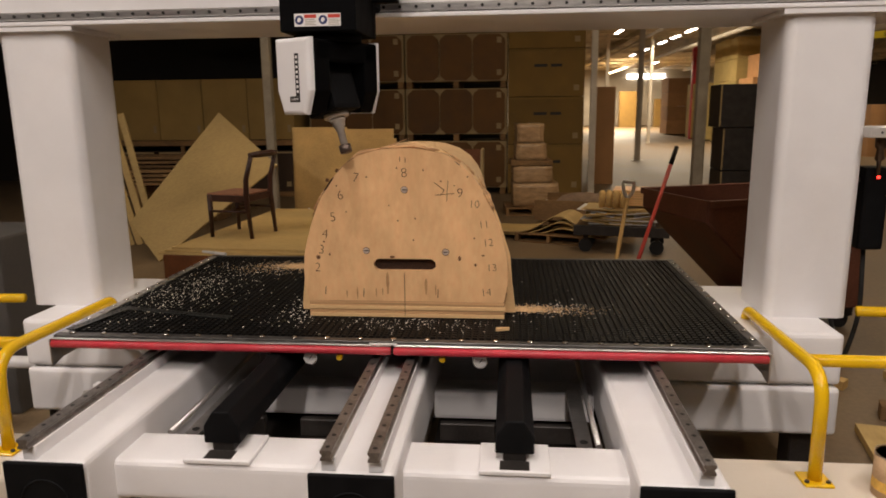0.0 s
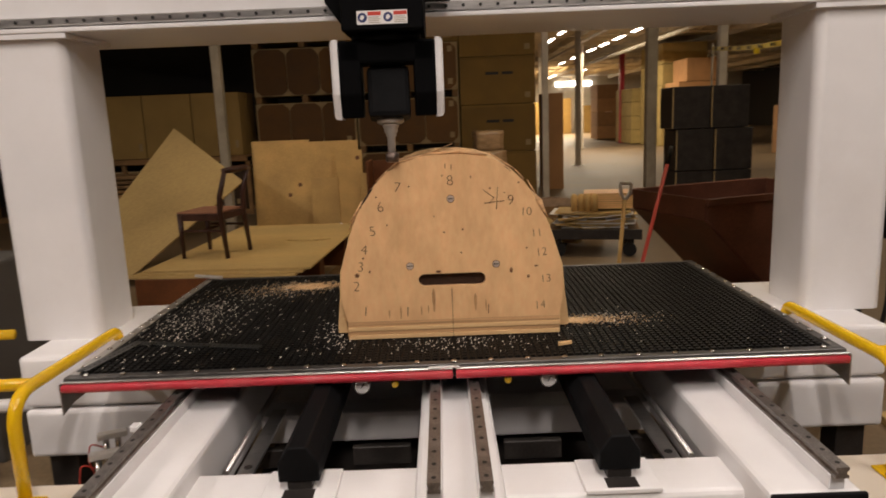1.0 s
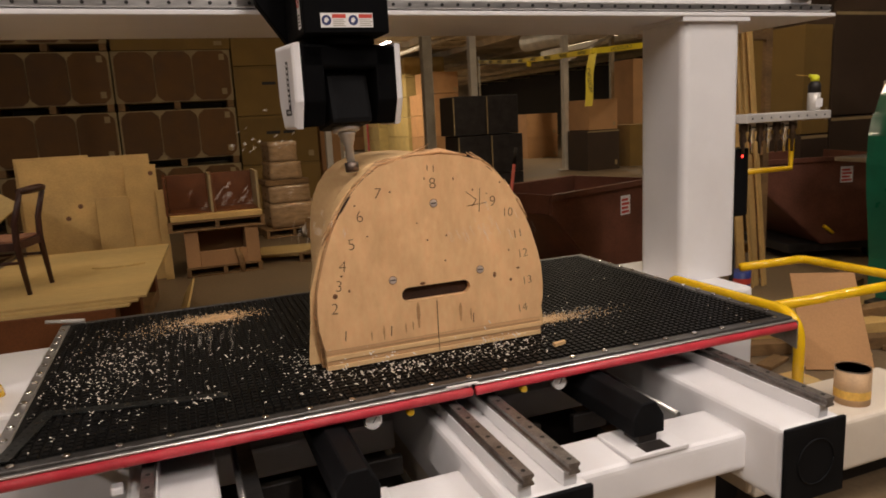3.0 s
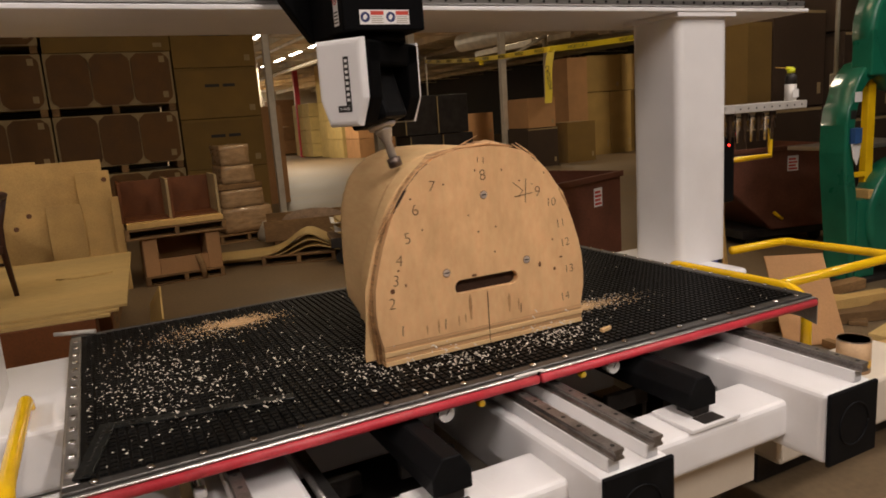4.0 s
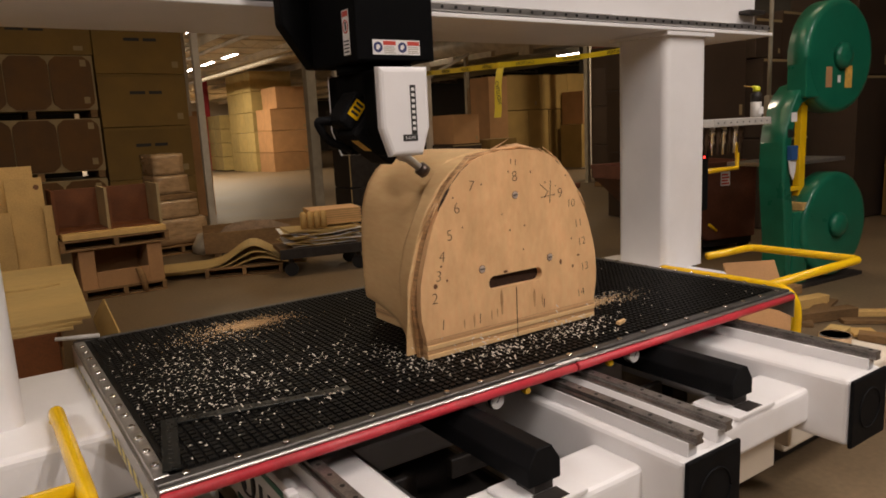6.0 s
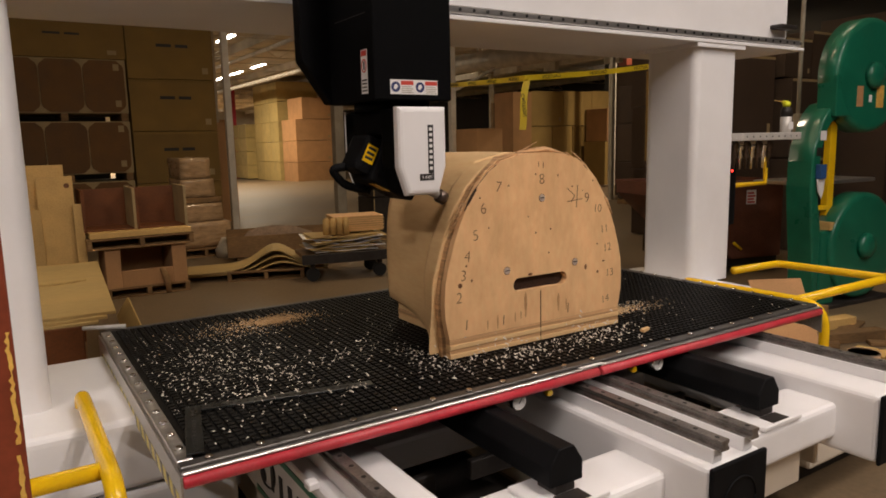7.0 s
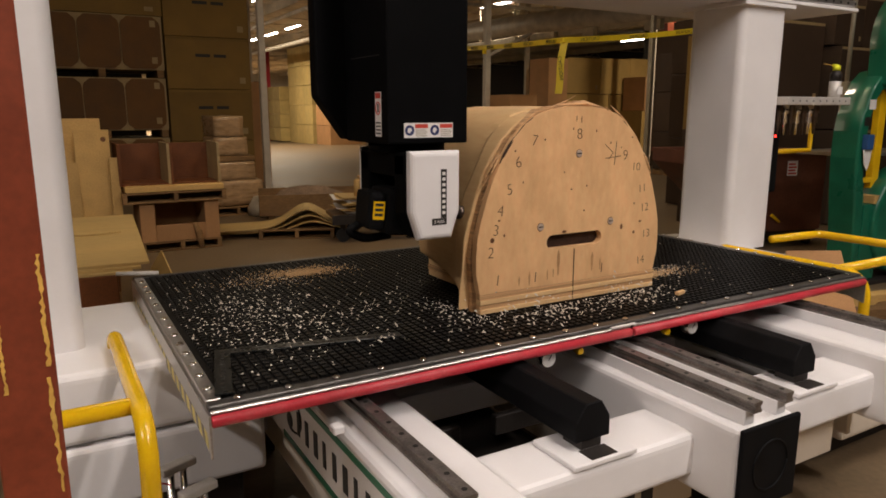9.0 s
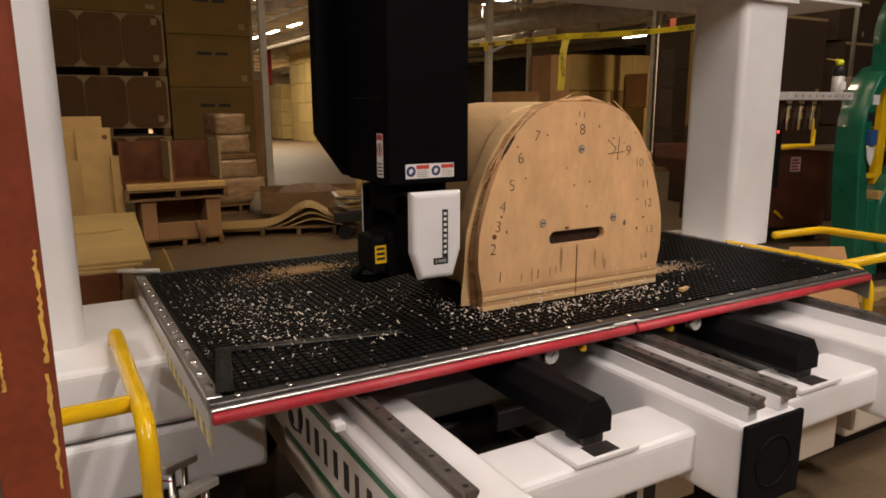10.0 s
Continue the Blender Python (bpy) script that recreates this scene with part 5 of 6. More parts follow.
def pallet_goods():
    # low orange carton base, dark pallet, two open red brown boxes
    pallet(-0.43, 7.45, 0, 0, 0.95, 0.75, 0.12)
    t = thing("cutout_carton", "orange cardboard carton with a wide dark opening", "carton", (-0.43, 7.4, 0.121))
    part("side", cube(-0.46, -0.29, -0.3, 0.35, 0, 0.47, 0.006, 1), CARDO, t)
    part("side", cube(0.29, 0.46, -0.3, 0.35, 0, 0.47, 0.006, 1), CARDO, t)
    part("front", cube(-0.289, 0.289, -0.3, -0.27, 0, 0.2, 0.004, 1), CARDO, t)
    part("back", cube(-0.289, 0.289, 0.32, 0.35, 0, 0.47, 0.004, 1), CARDO, t)
    bm = bmesh.new()
    sweep(bm, [(0.16, -0.31, 0.2), (0.2, -0.33, 0.08), (0.22, -0.36, -0.1)], [0.03, 0.045, 0.03], 7)
    part("torn_flap", bm, OLDWOOD, t)
    pallet(-0.47, 7.45, 0.6, 0, 1.2, 0.8, 0.13)
    part_ = cube(-1.03, 0.10, 7.06, 7.85, 0.735, 0.80, 0.004, 1)
    solid("timber_slab", part_, PINE, "pale timber slab on the pallet", "timber")
    for x0, x1 in ((-1.05, -0.50), (-0.47, 0.09)):
        t = thing("open_box", "open red brown veneered box on its side", "box", ((x0 + x1) / 2, 7.5, 0.801), group="open boxes")
        w = (x1 - x0) / 2
        part("back", cube(-w + 0.02, w - 0.02, 0.30, 0.32, 0, 0.48, 0.003, 1), REDBROWN, t)
        part("floor_board", cube(-w + 0.02, w - 0.02, -0.25, 0.299, 0, 0.02, 0.003, 1), REDBROWN, t)
        for sx in (-1, 1):
            part("side_board", cube(sx * w - 0.02, sx * w + 0.012, -0.3, 0.32, 0.0, 0.5, 0.003, 1), CORNER if sx > 0 else REDBROWN, t)
    # wrapped bundles
    z = 0.15
    pallet(0.86, 10.1, 0, 4, 0.95, 0.9, 0.14)
    for k, (w, h, dx) in enumerate(((0.40, 0.42, 0.06), (0.34, 0.30, 0.0), (0.36, 0.10, -0.02), (0.26, 0.30, -0.03), (0.23, 0.34, -0.05))):
        bm = bmesh.new()
        box(bm, -w, w, -0.35, 0.35, 0, h - 0.01)
        bmesh.ops.subdivide_edges(bm, edges=list(bm.edges), cuts=4, use_grid_fill=True)
        for v in bm.verts:
            v.co += 0.018 * Vector(noise.noise_vector(v.co * 7 + Vector((k, 3, 1))))
            v.co.z = max(v.co.z, 0)
        solid("wrapped_carton", bm, WRAP if k != 2 else OLDWOOD, "brown carton in clear stretch wrap", "carton", (0.86 + dx, 10.1, z), 4, group="wrapped cartons", smooth=True)
        z += h
    bm = bmesh.new()
    sweep(bm, [(1.3, 9.5, 0.0), (1.3, 9.5, 0.12), (1.3, 9.5, 0.3)], [0.3, 0.3, 0.2], 14)
    solid("grey_drum_lid", bm, DUCT, "grey rounded lid standing on the floor", "lid", smooth=True)
    # bent plywood sheets low on the floor
    for k in range(3):
        bm = bmesh.new()
        rows = []
        for i in range(25):
            s = i / 24
            x = -0.95 + 1.9 * s
            z = 0.10 + 0.24 * math.exp(-((s - 0.68) / 0.16) ** 2) * (1 - 0.25 * k) - 0.10 * (1 - s) * 0.6 + 0.022 * k * -1 + 0.06
            rows.append([bm.verts.new((x, y, z + dz)) for y, dz in ((-0.34, 0), (0.34, 0), (0.34, 0.012), (-0.34, 0.012))])
        for a, b in zip(rows, rows[1:]):
            for q in range(4):
                bm.faces.new((a[q], a[(q + 1) % 4], b[(q + 1) % 4], b[q]))
        bm.faces.new(rows[0])
        bm.faces.new(rows[-1][::-1])
        bmesh.ops.recalc_face_normals(bm, faces=bm.faces)
        solid("bent_sheet", bm, SHEET, "bent pale plywood sheet in a low heap", "plywood", (0.95 + 0.06 * k, 7.55 - 0.02 * k, 0.0), -20 - 3 * k, group="bent sheets")
    pallet(1.15, 7.4, 0, -22, 1.0, 0.7, 0.13)
    # dark tray with rags
    t = thing("dark_tray", "dark wooden tray heaped with brown rags", "tray", (1.75, 8.6, 0), -15)
    part("tray_floor", cube(-0.75, 0.75, -0.5, 0.5, 0.2, 0.24, 0.004, 1), OLDWOOD, t)
    for y in (-0.5, 0.5):
        part("tray_side", cube(-0.78, 0.78, y - 0.015, y + 0.015, 0.15, 0.46, 0.004, 1), OLDWOOD, t)
    for x in (-0.6, 0.6):
        part("skid", cube(x - 0.05, x + 0.05, -0.48, 0.48, 0, 0.199, 0.004, 1), OLDWOOD, t)
    bm = bmesh.new()
    bmesh.ops.create_icosphere(bm, subdivisions=3, radius=0.5)
    for v in bm.verts:
        v.co = Vector((v.co.x * 1.2, v.co.y * 0.8, max(v.co.z * 0.32, -0.05))) + 0.14 * Vector(noise.noise_vector(v.co * 3.5))
    solid("rag_heap", bm, mat("brown_rags", (0.22, 0.15, 0.10), 0.9, 0, 0.3, 5, 0.4, 30), "crumpled brown rags in the tray", "rags", (1.7, 8.6, 0.32), kind="stuff", smooth=True)
    # cart with veneers
    t = thing("flat_cart", "low dark wooden cart on black casters", "cart", (1.98, 6.75, 0), -12)
    part("deck", cube(-0.58, 0.58, -0.35, 0.35, 0.30, 0.36, 0.006, 1), OLDWOOD, t)
    part("front_rail", cube(-0.60, 0.60, -0.38, -0.351, 0.24, 0.37, 0.004, 1), DARKMETAL, t)
    for x in (-0.45, 0.45):
        for y in (-0.25, 0.25):
            bm = bmesh.new()
            sweep(bm, [(x, y - 0.025, 0.09), (x, y + 0.025, 0.09)], 0.09, 16)
            w = part("caster", bm, TYRE, t)
            part("fork", cube(x - 0.03, x + 0.03, y - 0.035, y + 0.035, 0.17, 0.299, 0.003, 1), DARKMETAL, t)
    rnd = random.Random(3)
    for k in range(12):
        bm = bmesh.new()
        rows = []
        w, amp = rnd.uniform(0.38, 0.55), rnd.uniform(-0.03, 0.03)
        for i in range(9):
            s = i / 8 - 0.5
            zz = amp * math.cos(s * 6)
            rows.append([bm.verts.new((s * 2 * w, y, zz + dz)) for y, dz in ((-0.3, 0), (0.3, 0.0), (0.3, 0.006), (-0.3, 0.006))])
        for a, b in zip(rows, rows[1:]):
            for q in range(4):
                bm.faces.new((a[q], a[(q + 1) % 4], b[(q + 1) % 4], b[q]))
        bm.faces.new(rows[0])
        bm.faces.new(rows[-1][::-1])
        bmesh.ops.recalc_face_normals(bm, faces=bm.faces)
        solid("veneer_sheet", bm, SHEET if k % 3 else STICKER, "thin curled veneer sheet in a stack", "veneer", (1.98 + rnd.uniform(-0.04, 0.04), 6.72, 0.385 + k * 0.017), -12 + rnd.uniform(-7, 7), group="veneer stack")
    for k in range(14):
        bm = bmesh.new()
        box(bm, -0.34, 0.34, -0.25, 0.25, 0, 0.013)
        solid("plywood_blank", bm, PLY if k % 2 else PINE, "pale plywood blank in a neat stack", "plywood", (2.2 + 0.008 * (k % 3), 6.8, 0.61 + k * 0.0145), -12, group="blank stack")
    # rounded uprights stand in for the corrugated left side of the blanks
    for k in range(4):
        bm = bmesh.new()
        sweep(bm, [(0, 0, 0), (0, 0, 0.19), (0, 0, 0.22)], [0.042, 0.042, 0.02], 10)
        solid("turned_post", bm, PINE, "pale rounded upright for the corrugated side of the blank stack", "post", (1.68 + k * 0.085, 6.55 - k * 0.02, 0.60), 0, group="turned posts")
    # shovel and broom handles
    low, top = Vector((1.133, 2.353, 0.02)), Vector((1.419, 3.05, 1.165))
    t = thing("shovel", "wooden shovel with white plastic grip leaning on a hopper", "shovel")
    bm = bmesh.new()
    sweep(bm, [low, top], 0.016, 8)
    part("shaft", bm, PINE, t)
    bm = bmesh.new()
    sweep(bm, fillet([top + Vector(d) for d in ((-0.04, 0, 0.13), (-0.03, 0, 0.05), (0, 0, 0), (0.04, 0, 0.05), (0.05, 0, 0.13), (-0.04, 0, 0.135))], 0.02, 3), 0.014, 8)
    part("grip", bm, STICKER, t)
    low, top = Vector((1.154, 2.285, 0.02)), Vector((1.737, 2.98, 1.484))
    t = thing("broom", "red handled broom leaning on a hopper", "broom")
    bm = bmesh.new()
    sweep(bm, [low, top], 0.015, 8)
    part("handle", bm, STRED, t)
    bm = bmesh.new()
    sweep(bm, [top.lerp(low, 0.03), top + (top - low) * 0.06], 0.017, 8)
    part("handle_tip", bm, TYRE, t)
    part("brush", cube(low.x - 0.15, low.x + 0.15, low.y - 0.04, low.y + 0.04, 0, 0.06, 0.01, 2), DARKMETAL, t)


def hopper(loc, rz, label, sign=True, length=1.66, depth=1.25, tall=1.15):
    """Self dumping hopper: length along local x, near side at y = 0."""
    t = thing("tipping_hopper", label, "hopper", loc, rz, group="hoppers")
    prof = [(0.0, tall - 0.16), (0.0, tall), (length, tall), (length, 0.22), (length * 0.55, 0.22)]
    wall = 0.012
    for y in (0.0, depth - wall):
        bm = bmesh.new()
        prism(bm, prof, "y", y, y + wall)
        part("side_plate", bm, HOPPER, t)
    edges = [(prof[0], prof[1], 0), (prof[2], prof[3], 0), (prof[3], prof[4], 0), (prof[4], prof[0], 0)]
    for a, b, _ in edges:
        bm = bmesh.new()
        d = Vector((b[0] - a[0], b[1] - a[1])).normalized()
        n = Vector((-d.y, d.x)) * wall
        prism(bm, [a, b, (b[0] + n.x, b[1] + n.y), (a[0] + n.x, a[1] + n.y)], "y", wall + 0.0005, depth - wall - 0.0005)
        part("bottom_plate", bm, HOPPER, t)
    for y in (-0.03, depth + 0.001):
        bm = cube(-0.02, length + 0.02, y, y + 0.029, tall - 0.05, tall + 0.005, 0.004, 1)
        part("rim", bm, HOPPER, t)
    part("base_frame", cube(length * 0.35, length + 0.05, 0.1, depth - 0.1, 0.10, 0.20, 0.006, 1), DARKMETAL, t)
    for x in (length * 0.45, length - 0.05):
        for y in (0.15, depth - 0.15):
            bm = bmesh.new()
            sweep(bm, [(x, y - 0.03, 0.075), (x, y + 0.03, 0.075)], 0.075, 14)
            part("caster", bm, TYRE, t)
    bm = bmesh.new()
    sweep(bm, [(length * 0.55, -0.02, 0.42), (length * 0.62, -0.02, 0.33)], 0.02, 8)
    part("latch_handle", bm, YELLOW, t)
    if sign:
        bm = bmesh.new()
        box(bm, length * 0.66, length * 0.66 + 0.15, -0.0022, -0.0005, tall - 0.30, tall - 0.12)
        s = part("warning_sign", bm, STICKER, t, "white sign with red bars")
        bm = bmesh.new()
        for k in range(4):
            box(bm, length * 0.66 + 0.015, length * 0.66 + 0.135 - 0.02 * (k % 2), -0.0032, -0.0023, tall - 0.285 + k * 0.038, tall - 0.262 + k * 0.038)
        tagged(part("text_bars", bm, STRED, s), kind="stuff")


def bandsaw():
    """Origin under the blade guard; the covers face the local -y side."""
    t = thing("band_saw", "tall green enamelled band saw with round wheel covers", "band saw", (5.20, 1.986, 0), -5)
    part("base", cube(-0.21, 0.052, -0.10, 0.24, 0.04, 0.80, 0.02, 2), GREEN, t)
    part("plinth", cube(-0.46, 0.95, -0.16, 0.34, 0.0, 0.04, 0.004, 1), DARKMETAL, t)
    bm = bmesh.new()
    pts = [(-0.30, 0.041), (-0.31, 0.4), (-0.345, 0.7), (-0.385, 1.0), (-0.405, 1.25), (-0.40, 1.5), (-0.375, 1.66), (-0.345, 1.70), (-0.30, 1.84), (-0.225, 1.96), (-0.12, 2.05), (0.02, 2.08),
           (0.02, 1.93), (-0.14, 1.87), (-0.22, 1.77), (-0.27, 1.58), (-0.29, 1.37), (-0.275, 1.1), (-0.225, 0.86), (-0.215, 0.6), (-0.215, 0.041)]
    prism(bm, pts, "y", -0.10, 0.17)
    bmesh.ops.bevel(bm, geom=[e for e in bm.edges if abs(e.verts[0].co.y - e.verts[1].co.y) < 0.01 and e.verts[0].co.y < 0], offset=0.022, segments=3, affect="EDGES", profile=0.5)
    for f in bm.faces:
        f.smooth = f.calc_area() < 0.06
    bmesh.ops.triangulate(bm, faces=[f for f in bm.faces if len(f.verts) > 4])
    part("neck", bm, GREEN, t)
    for nm, x, z, r in (("upper_wheel_cover", 0.385, 2.326, 0.56), ("lower_wheel_cover", 0.44, 0.61, 0.55)):
        bm = bmesh.new()
        sweep(bm, [(x, 0.06, z), (x, -0.10, z), (x, -0.125, z), (x, -0.142, z), (x, -0.15, z)], [r, r, r - 0.006, r - 0.024, r - 0.06], 48)
        for f in bm.faces:
            f.smooth = len(f.verts) == 4 and f.calc_area() < 0.02
        wc = part(nm, bm, GREEN, t)
        bm = bmesh.new()
        sweep(bm, [(x, -0.15, z), (x, -0.19, z), (x, -0.215, z), (x, -0.225, z)], [0.135, 0.13, 0.10, 0.05], 24)
        for f in bm.faces:
            f.smooth = len(f.verts) == 4
        part("hub", bm, GREEN, wc)
    part("upper_box", cube(-0.17, 0.12, -0.148, 0.06, 1.925, 2.33, 0.015, 2), GREEN, t)
    part("seam", cube(-0.003, 0.003, -0.1015, -0.1003, 0.1, 0.79), INK, t)
    for x, z, w, h, m, nm in ((0.19, 2.12, 0.05, 0.10, CARDO, "orange_label"), (0.36, 2.10, 0.025, 0.035, STICKER, "paper_label"), (0.52, 2.12, 0.06, 0.11, PEEL, "yellow_label")):
        bm = bmesh.new()
        box(bm, x - w, x + w, -0.1525, -0.1505, z - h, z + h)
        part(nm, bm, m, t)
    part("blade_guard", cube(0.0, 0.10, 0.0, 0.07, 0.885, 1.925, 0.005, 1), YELLOW, t, "yellow blade guard post")
    part("guard_arm", cube(-0.21, -0.001, -0.02, 0.02, 1.0, 1.05, 0.004, 1), YELLOW, t)
    part("saw_table", cube(-0.20, 0.95, 0.09, 0.72, 1.245, 1.285, 0.008, 2), STEEL, t, "bright steel saw table")
    part("table_post", cube(0.3, 0.5, 0.3, 0.5, 0.04, 1.244, 0.01, 1), DARKMETAL, t)
    part("table_block", cube(-0.10, 0.16, -0.12, 0.1, 0.801, 0.884, 0.004, 1), PINE, t)
    bm = bmesh.new()
    box(bm, -0.31, -0.22, -0.1025, -0.1005, 1.70, 1.79)
    part("paper_label", bm, STICKER, t)
    part("plate", cube(-0.355, -0.285, -0.1035, -0.1005, 1.55, 1.63), DARKMETAL, t)
    part("switch_box", cube(-0.36, -0.27, -0.16, -0.1005, 1.33, 1.47, 0.008, 2), BLUEP, t)
    bm = bmesh.new()
    prism(bm, [(-0.37, 1.33), (-0.25, 1.33), (-0.26, 1.22), (-0.29, 1.13), (-0.34, 1.20)], "y", -0.135, -0.12)
    bev(bm, 0.004, 1)
    part("paper_slip", bm, STICKER, t)


def right_side():
    # alloy tray on the column with a spray bottle
    t = thing("tool_tray", "alloy tray bracketed to the column with hanging tool holders", "tray", (2.185, 0.93, 1.728))
    part("tray", cube(-0.015, 0.645, -0.02, 0.22, 0, 0.05, 0.004, 1), ALLOY, t)
    for k in range(9):
        bm = bmesh.new()
        sweep(bm, [(0.03 + k * 0.07, -0.0202, 0.025), (0.03 + k * 0.07, -0.0212, 0.025)], 0.006, 8)
        part("tray_hole", bm, INK, t)
    for k in range(7):
        bm = bmesh.new()
        x = 0.10 + k * 0.065
        sweep(bm, [(x, 0.12, 0.0), (x, 0.12, -0.05), (x, 0.12, -0.06), (x, 0.12, -0.11), (x, 0.12, -0.12), (x, 0.12, -0.19)], [0.026, 0.026, 0.015, 0.022, 0.011, 0.008], 12)
        part("tool_holder", bm, CHROME if k % 2 else TOOL, t, "steel tool holder")
    bm = bmesh.new()
    sweep(bm, [(0.53, 0.16, 0.0), (0.53, 0.16, -0.30), (0.10, 0.16, -0.30)], 0.02, 4)
    part("yellow_frame", bm, YELLOW, t, "yellow steel frame")
    t = thing("spray_can", "silver spray can with a dark band and lime nozzle", "spray can", (2.785, 1.0, 1.7785))
    bm = bmesh.new()
    sweep(bm, [(0, 0, 0), (0, 0, 0.005), (0, 0, 0.105)], [0.034, 0.037, 0.037], 20)
    part("body", bm, ALLOY, t)
    bm = bmesh.new()
    sweep(bm, [(0, 0, 0.105), (0, 0, 0.15), (0, 0, 0.165), (0, 0, 0.175)], [0.0365, 0.0365, 0.03, 0.02], 20)
    part("shoulder", bm, DARKMETAL, t, "dark upper band of the can")
    bm = bmesh.new()
    sweep(bm, [(0.0, 0, 0.175), (0.0, 0, 0.20), (-0.004, 0, 0.207)], [0.024, 0.026, 0.015], 12)
    sweep(bm, [(0.02, 0, 0.20), (-0.045, 0, 0.207)], [0.013, 0.010], 8)
    part("nozzle", bm, LIME, t)
    bm = bmesh.new()
    sweep(bm, [(-0.045, 0, 0.207), (-0.15, 0, 0.214)], 0.0022, 5)
    part("straw", bm, PEEL, t)
    bm = bmesh.new()
    box(bm, -0.028, 0.028, -0.0385, -0.0372, 0.02, 0.07)
    part("print_panel", bm, STICKER, t)
    # hanging pendant
    t = thing("control_pendant", "black control pendant with red light hung on the column", "pendant", (2.30, 1.12, 1.0))
    part("body", cube(-0.06, 0.06, -0.05, 0.05, 0.16, 0.58, 0.02, 2), CAPBLACK, t)
    bm = bmesh.new()
    sweep(bm, [(0.0, -0.051, 0.53), (0.0, -0.056, 0.53)], 0.008, 8)
    part("red_light", bm, LEDRED, t)
    bm = bmesh.new()
    sweep(bm, fillet([(0, 0.02, 0.17), (0.02, 0.02, -0.2), (-0.05, 0.02, -0.5), (-0.1, 0.1, -0.2)], 0.12, 6), 0.012, 8)
    part("cable", bm, TYRE, t)
    part("hook", cube(-0.09, -0.061, -0.01, 0.01, 0.5, 0.52, 0.002, 1), DARKMETAL, t)
    t = thing("wall_conduit", "pale steel conduit pole with a grey switch box", "conduit", (5.494, 2.514, 0))
    bm = bmesh.new()
    sweep(bm, [(0, 0, 0), (0, 0, 6.9)], 0.022, 10)
    part("tube", bm, GREYPOST, t)
    part("switch_box", cube(-0.14, 0.16, -0.10, -0.023, 1.62, 1.98, 0.01, 1), GREYPOST, t)
    # upright lumber
    for k in range(7):
        bm = cube(-0.045, 0.045, -0.012, 0.012, 0, 2.75, 0.002, 1)
        ob = solid("upright_board", bm, PINE, "long pale board standing upright", "board", (4.27 + k * 0.05, 3.05 + 0.03 * (k % 3), 0), 12 * (k % 4), group="upright boards")
        ob.rotation_euler[0] = radians(-5)
    t = thing("board_stand", "open dark wooden frame behind the upright boards", "stand", (4.5, 3.33, 0))
    for x in (-0.28, 0.30):
        part("upright", cube(x - 0.04, x + 0.04, -0.03, 0.03, 0, 2.6, 0.005, 1), OLDWOOD, t)
    for z in (0.3, 1.3, 2.45):
        part("rail", cube(-0.24, 0.26, -0.028, 0.028, z, z + 0.09, 0.005, 1), OLDWOOD, t)
    for k in range(2):
        t = thing("blue_can", "blue printed paint can on the floor", "can", (3.62, 2.40, 0.201 * k), group="blue cans")
        bm = bmesh.new()
        sweep(bm, [(0, 0, 0), (0, 0, 0.2)], 0.085, 20)
        part("body", bm, CANBLUE, t)
        bm = bmesh.new()
        sweep(bm, [(0, 0, 0.09), (0, 0, 0.14)], 0.0855, 20, False)
        part("label_band", bm, STRED, t)
    t = thing("open_tin", "open tin with a tan paper label on the cabinet", "tin", (1.94, -0.02, 0.4405))
    bm = bmesh.new()
    for r in (0.078,):
        sweep(bm, [(0, 0, 0), (0, 0, 0.165), (0, 0, 0.165), (0, 0, 0.13)], [r, r, r - 0.004, r - 0.004], 28)
    part("body", bm, CANTAN, t)
    bm = bmesh.new()
    sweep(bm, [(0, 0, 0.163), (0, 0, 0.168)], [0.0795, 0.079], 28, False)
    part("rim", bm, STEEL, t)
    bm = bmesh.new()
    sweep(bm, [(0, 0, 0.03), (0, 0, 0.07)], 0.0785, 28, False)
    part("label_band", bm, PEEL, t)
    # debris and a leaning brown sheet near the guard rail
    bm = cube(-0.22, 0.22, -0.008, 0.008, 0, 0.72, 0.002, 1)
    ob = solid("cardboard_sheet", bm, CARDO, "brown cardboard sheet leaning by the guard rail", "cardboard", (3.2, 1.05, 0.005), -30)
    ob.rotation_euler[0] = radians(-35)
    rnd = random.Random(8)
    for k in range(26):
        w, d = rnd.uniform(0.05, 0.28), rnd.uniform(0.03, 0.1)
        bm = cube(-w, w, -d, d, 0, rnd.uniform(0.015, 0.07), 0.003, 1)
        x, y = rnd.uniform(2.5, 4.6), rnd.uniform(0.6, 2.3)
        solid("wood_scrap", bm, (PINE, OLDWOOD, SHEET)[k % 3], "wooden scrap lying on the floor", "scrap", (x, y, 0.002), rnd.uniform(0, 180), group="floor scraps")
    for k in range(5):
        bm = cube(-0.9, 0.9, -0.06, 0.06, 0, 0.09, 0.004, 1)
        solid("floor_timber", bm, (OLDWOOD, PINE)[k % 2], "rough timber lying on the floor", "timber", (3.6 + 0.2 * k, 1.35 + 0.24 * k, 0.002), -20 + 9 * k, group="floor timbers")
    for k in range(9):
        w = rnd.uniform(0.04, 0.16)
        bm = cube(-w, w, -0.03, 0.03, 0, 0.02, 0.003, 1)
        solid("wood_scrap", bm, PINE, "wooden scrap lying on the floor", "scrap", (rnd.uniform(1.3, 2.3), rnd.uniform(2.0, 3.0), 0.002), rnd.uniform(0, 180), group="floor scraps")
    # chips on the floor under the machine
    vs, fs = [], []
    for k in range(1500):
        x, y = rnd.choice((-1, 1)) * rnd.uniform(1.22, 2.3), rnd.uniform(0.2, 1.0)
        s, a = rnd.uniform(0.003, 0.01), rnd.uniform(0, 6.28)
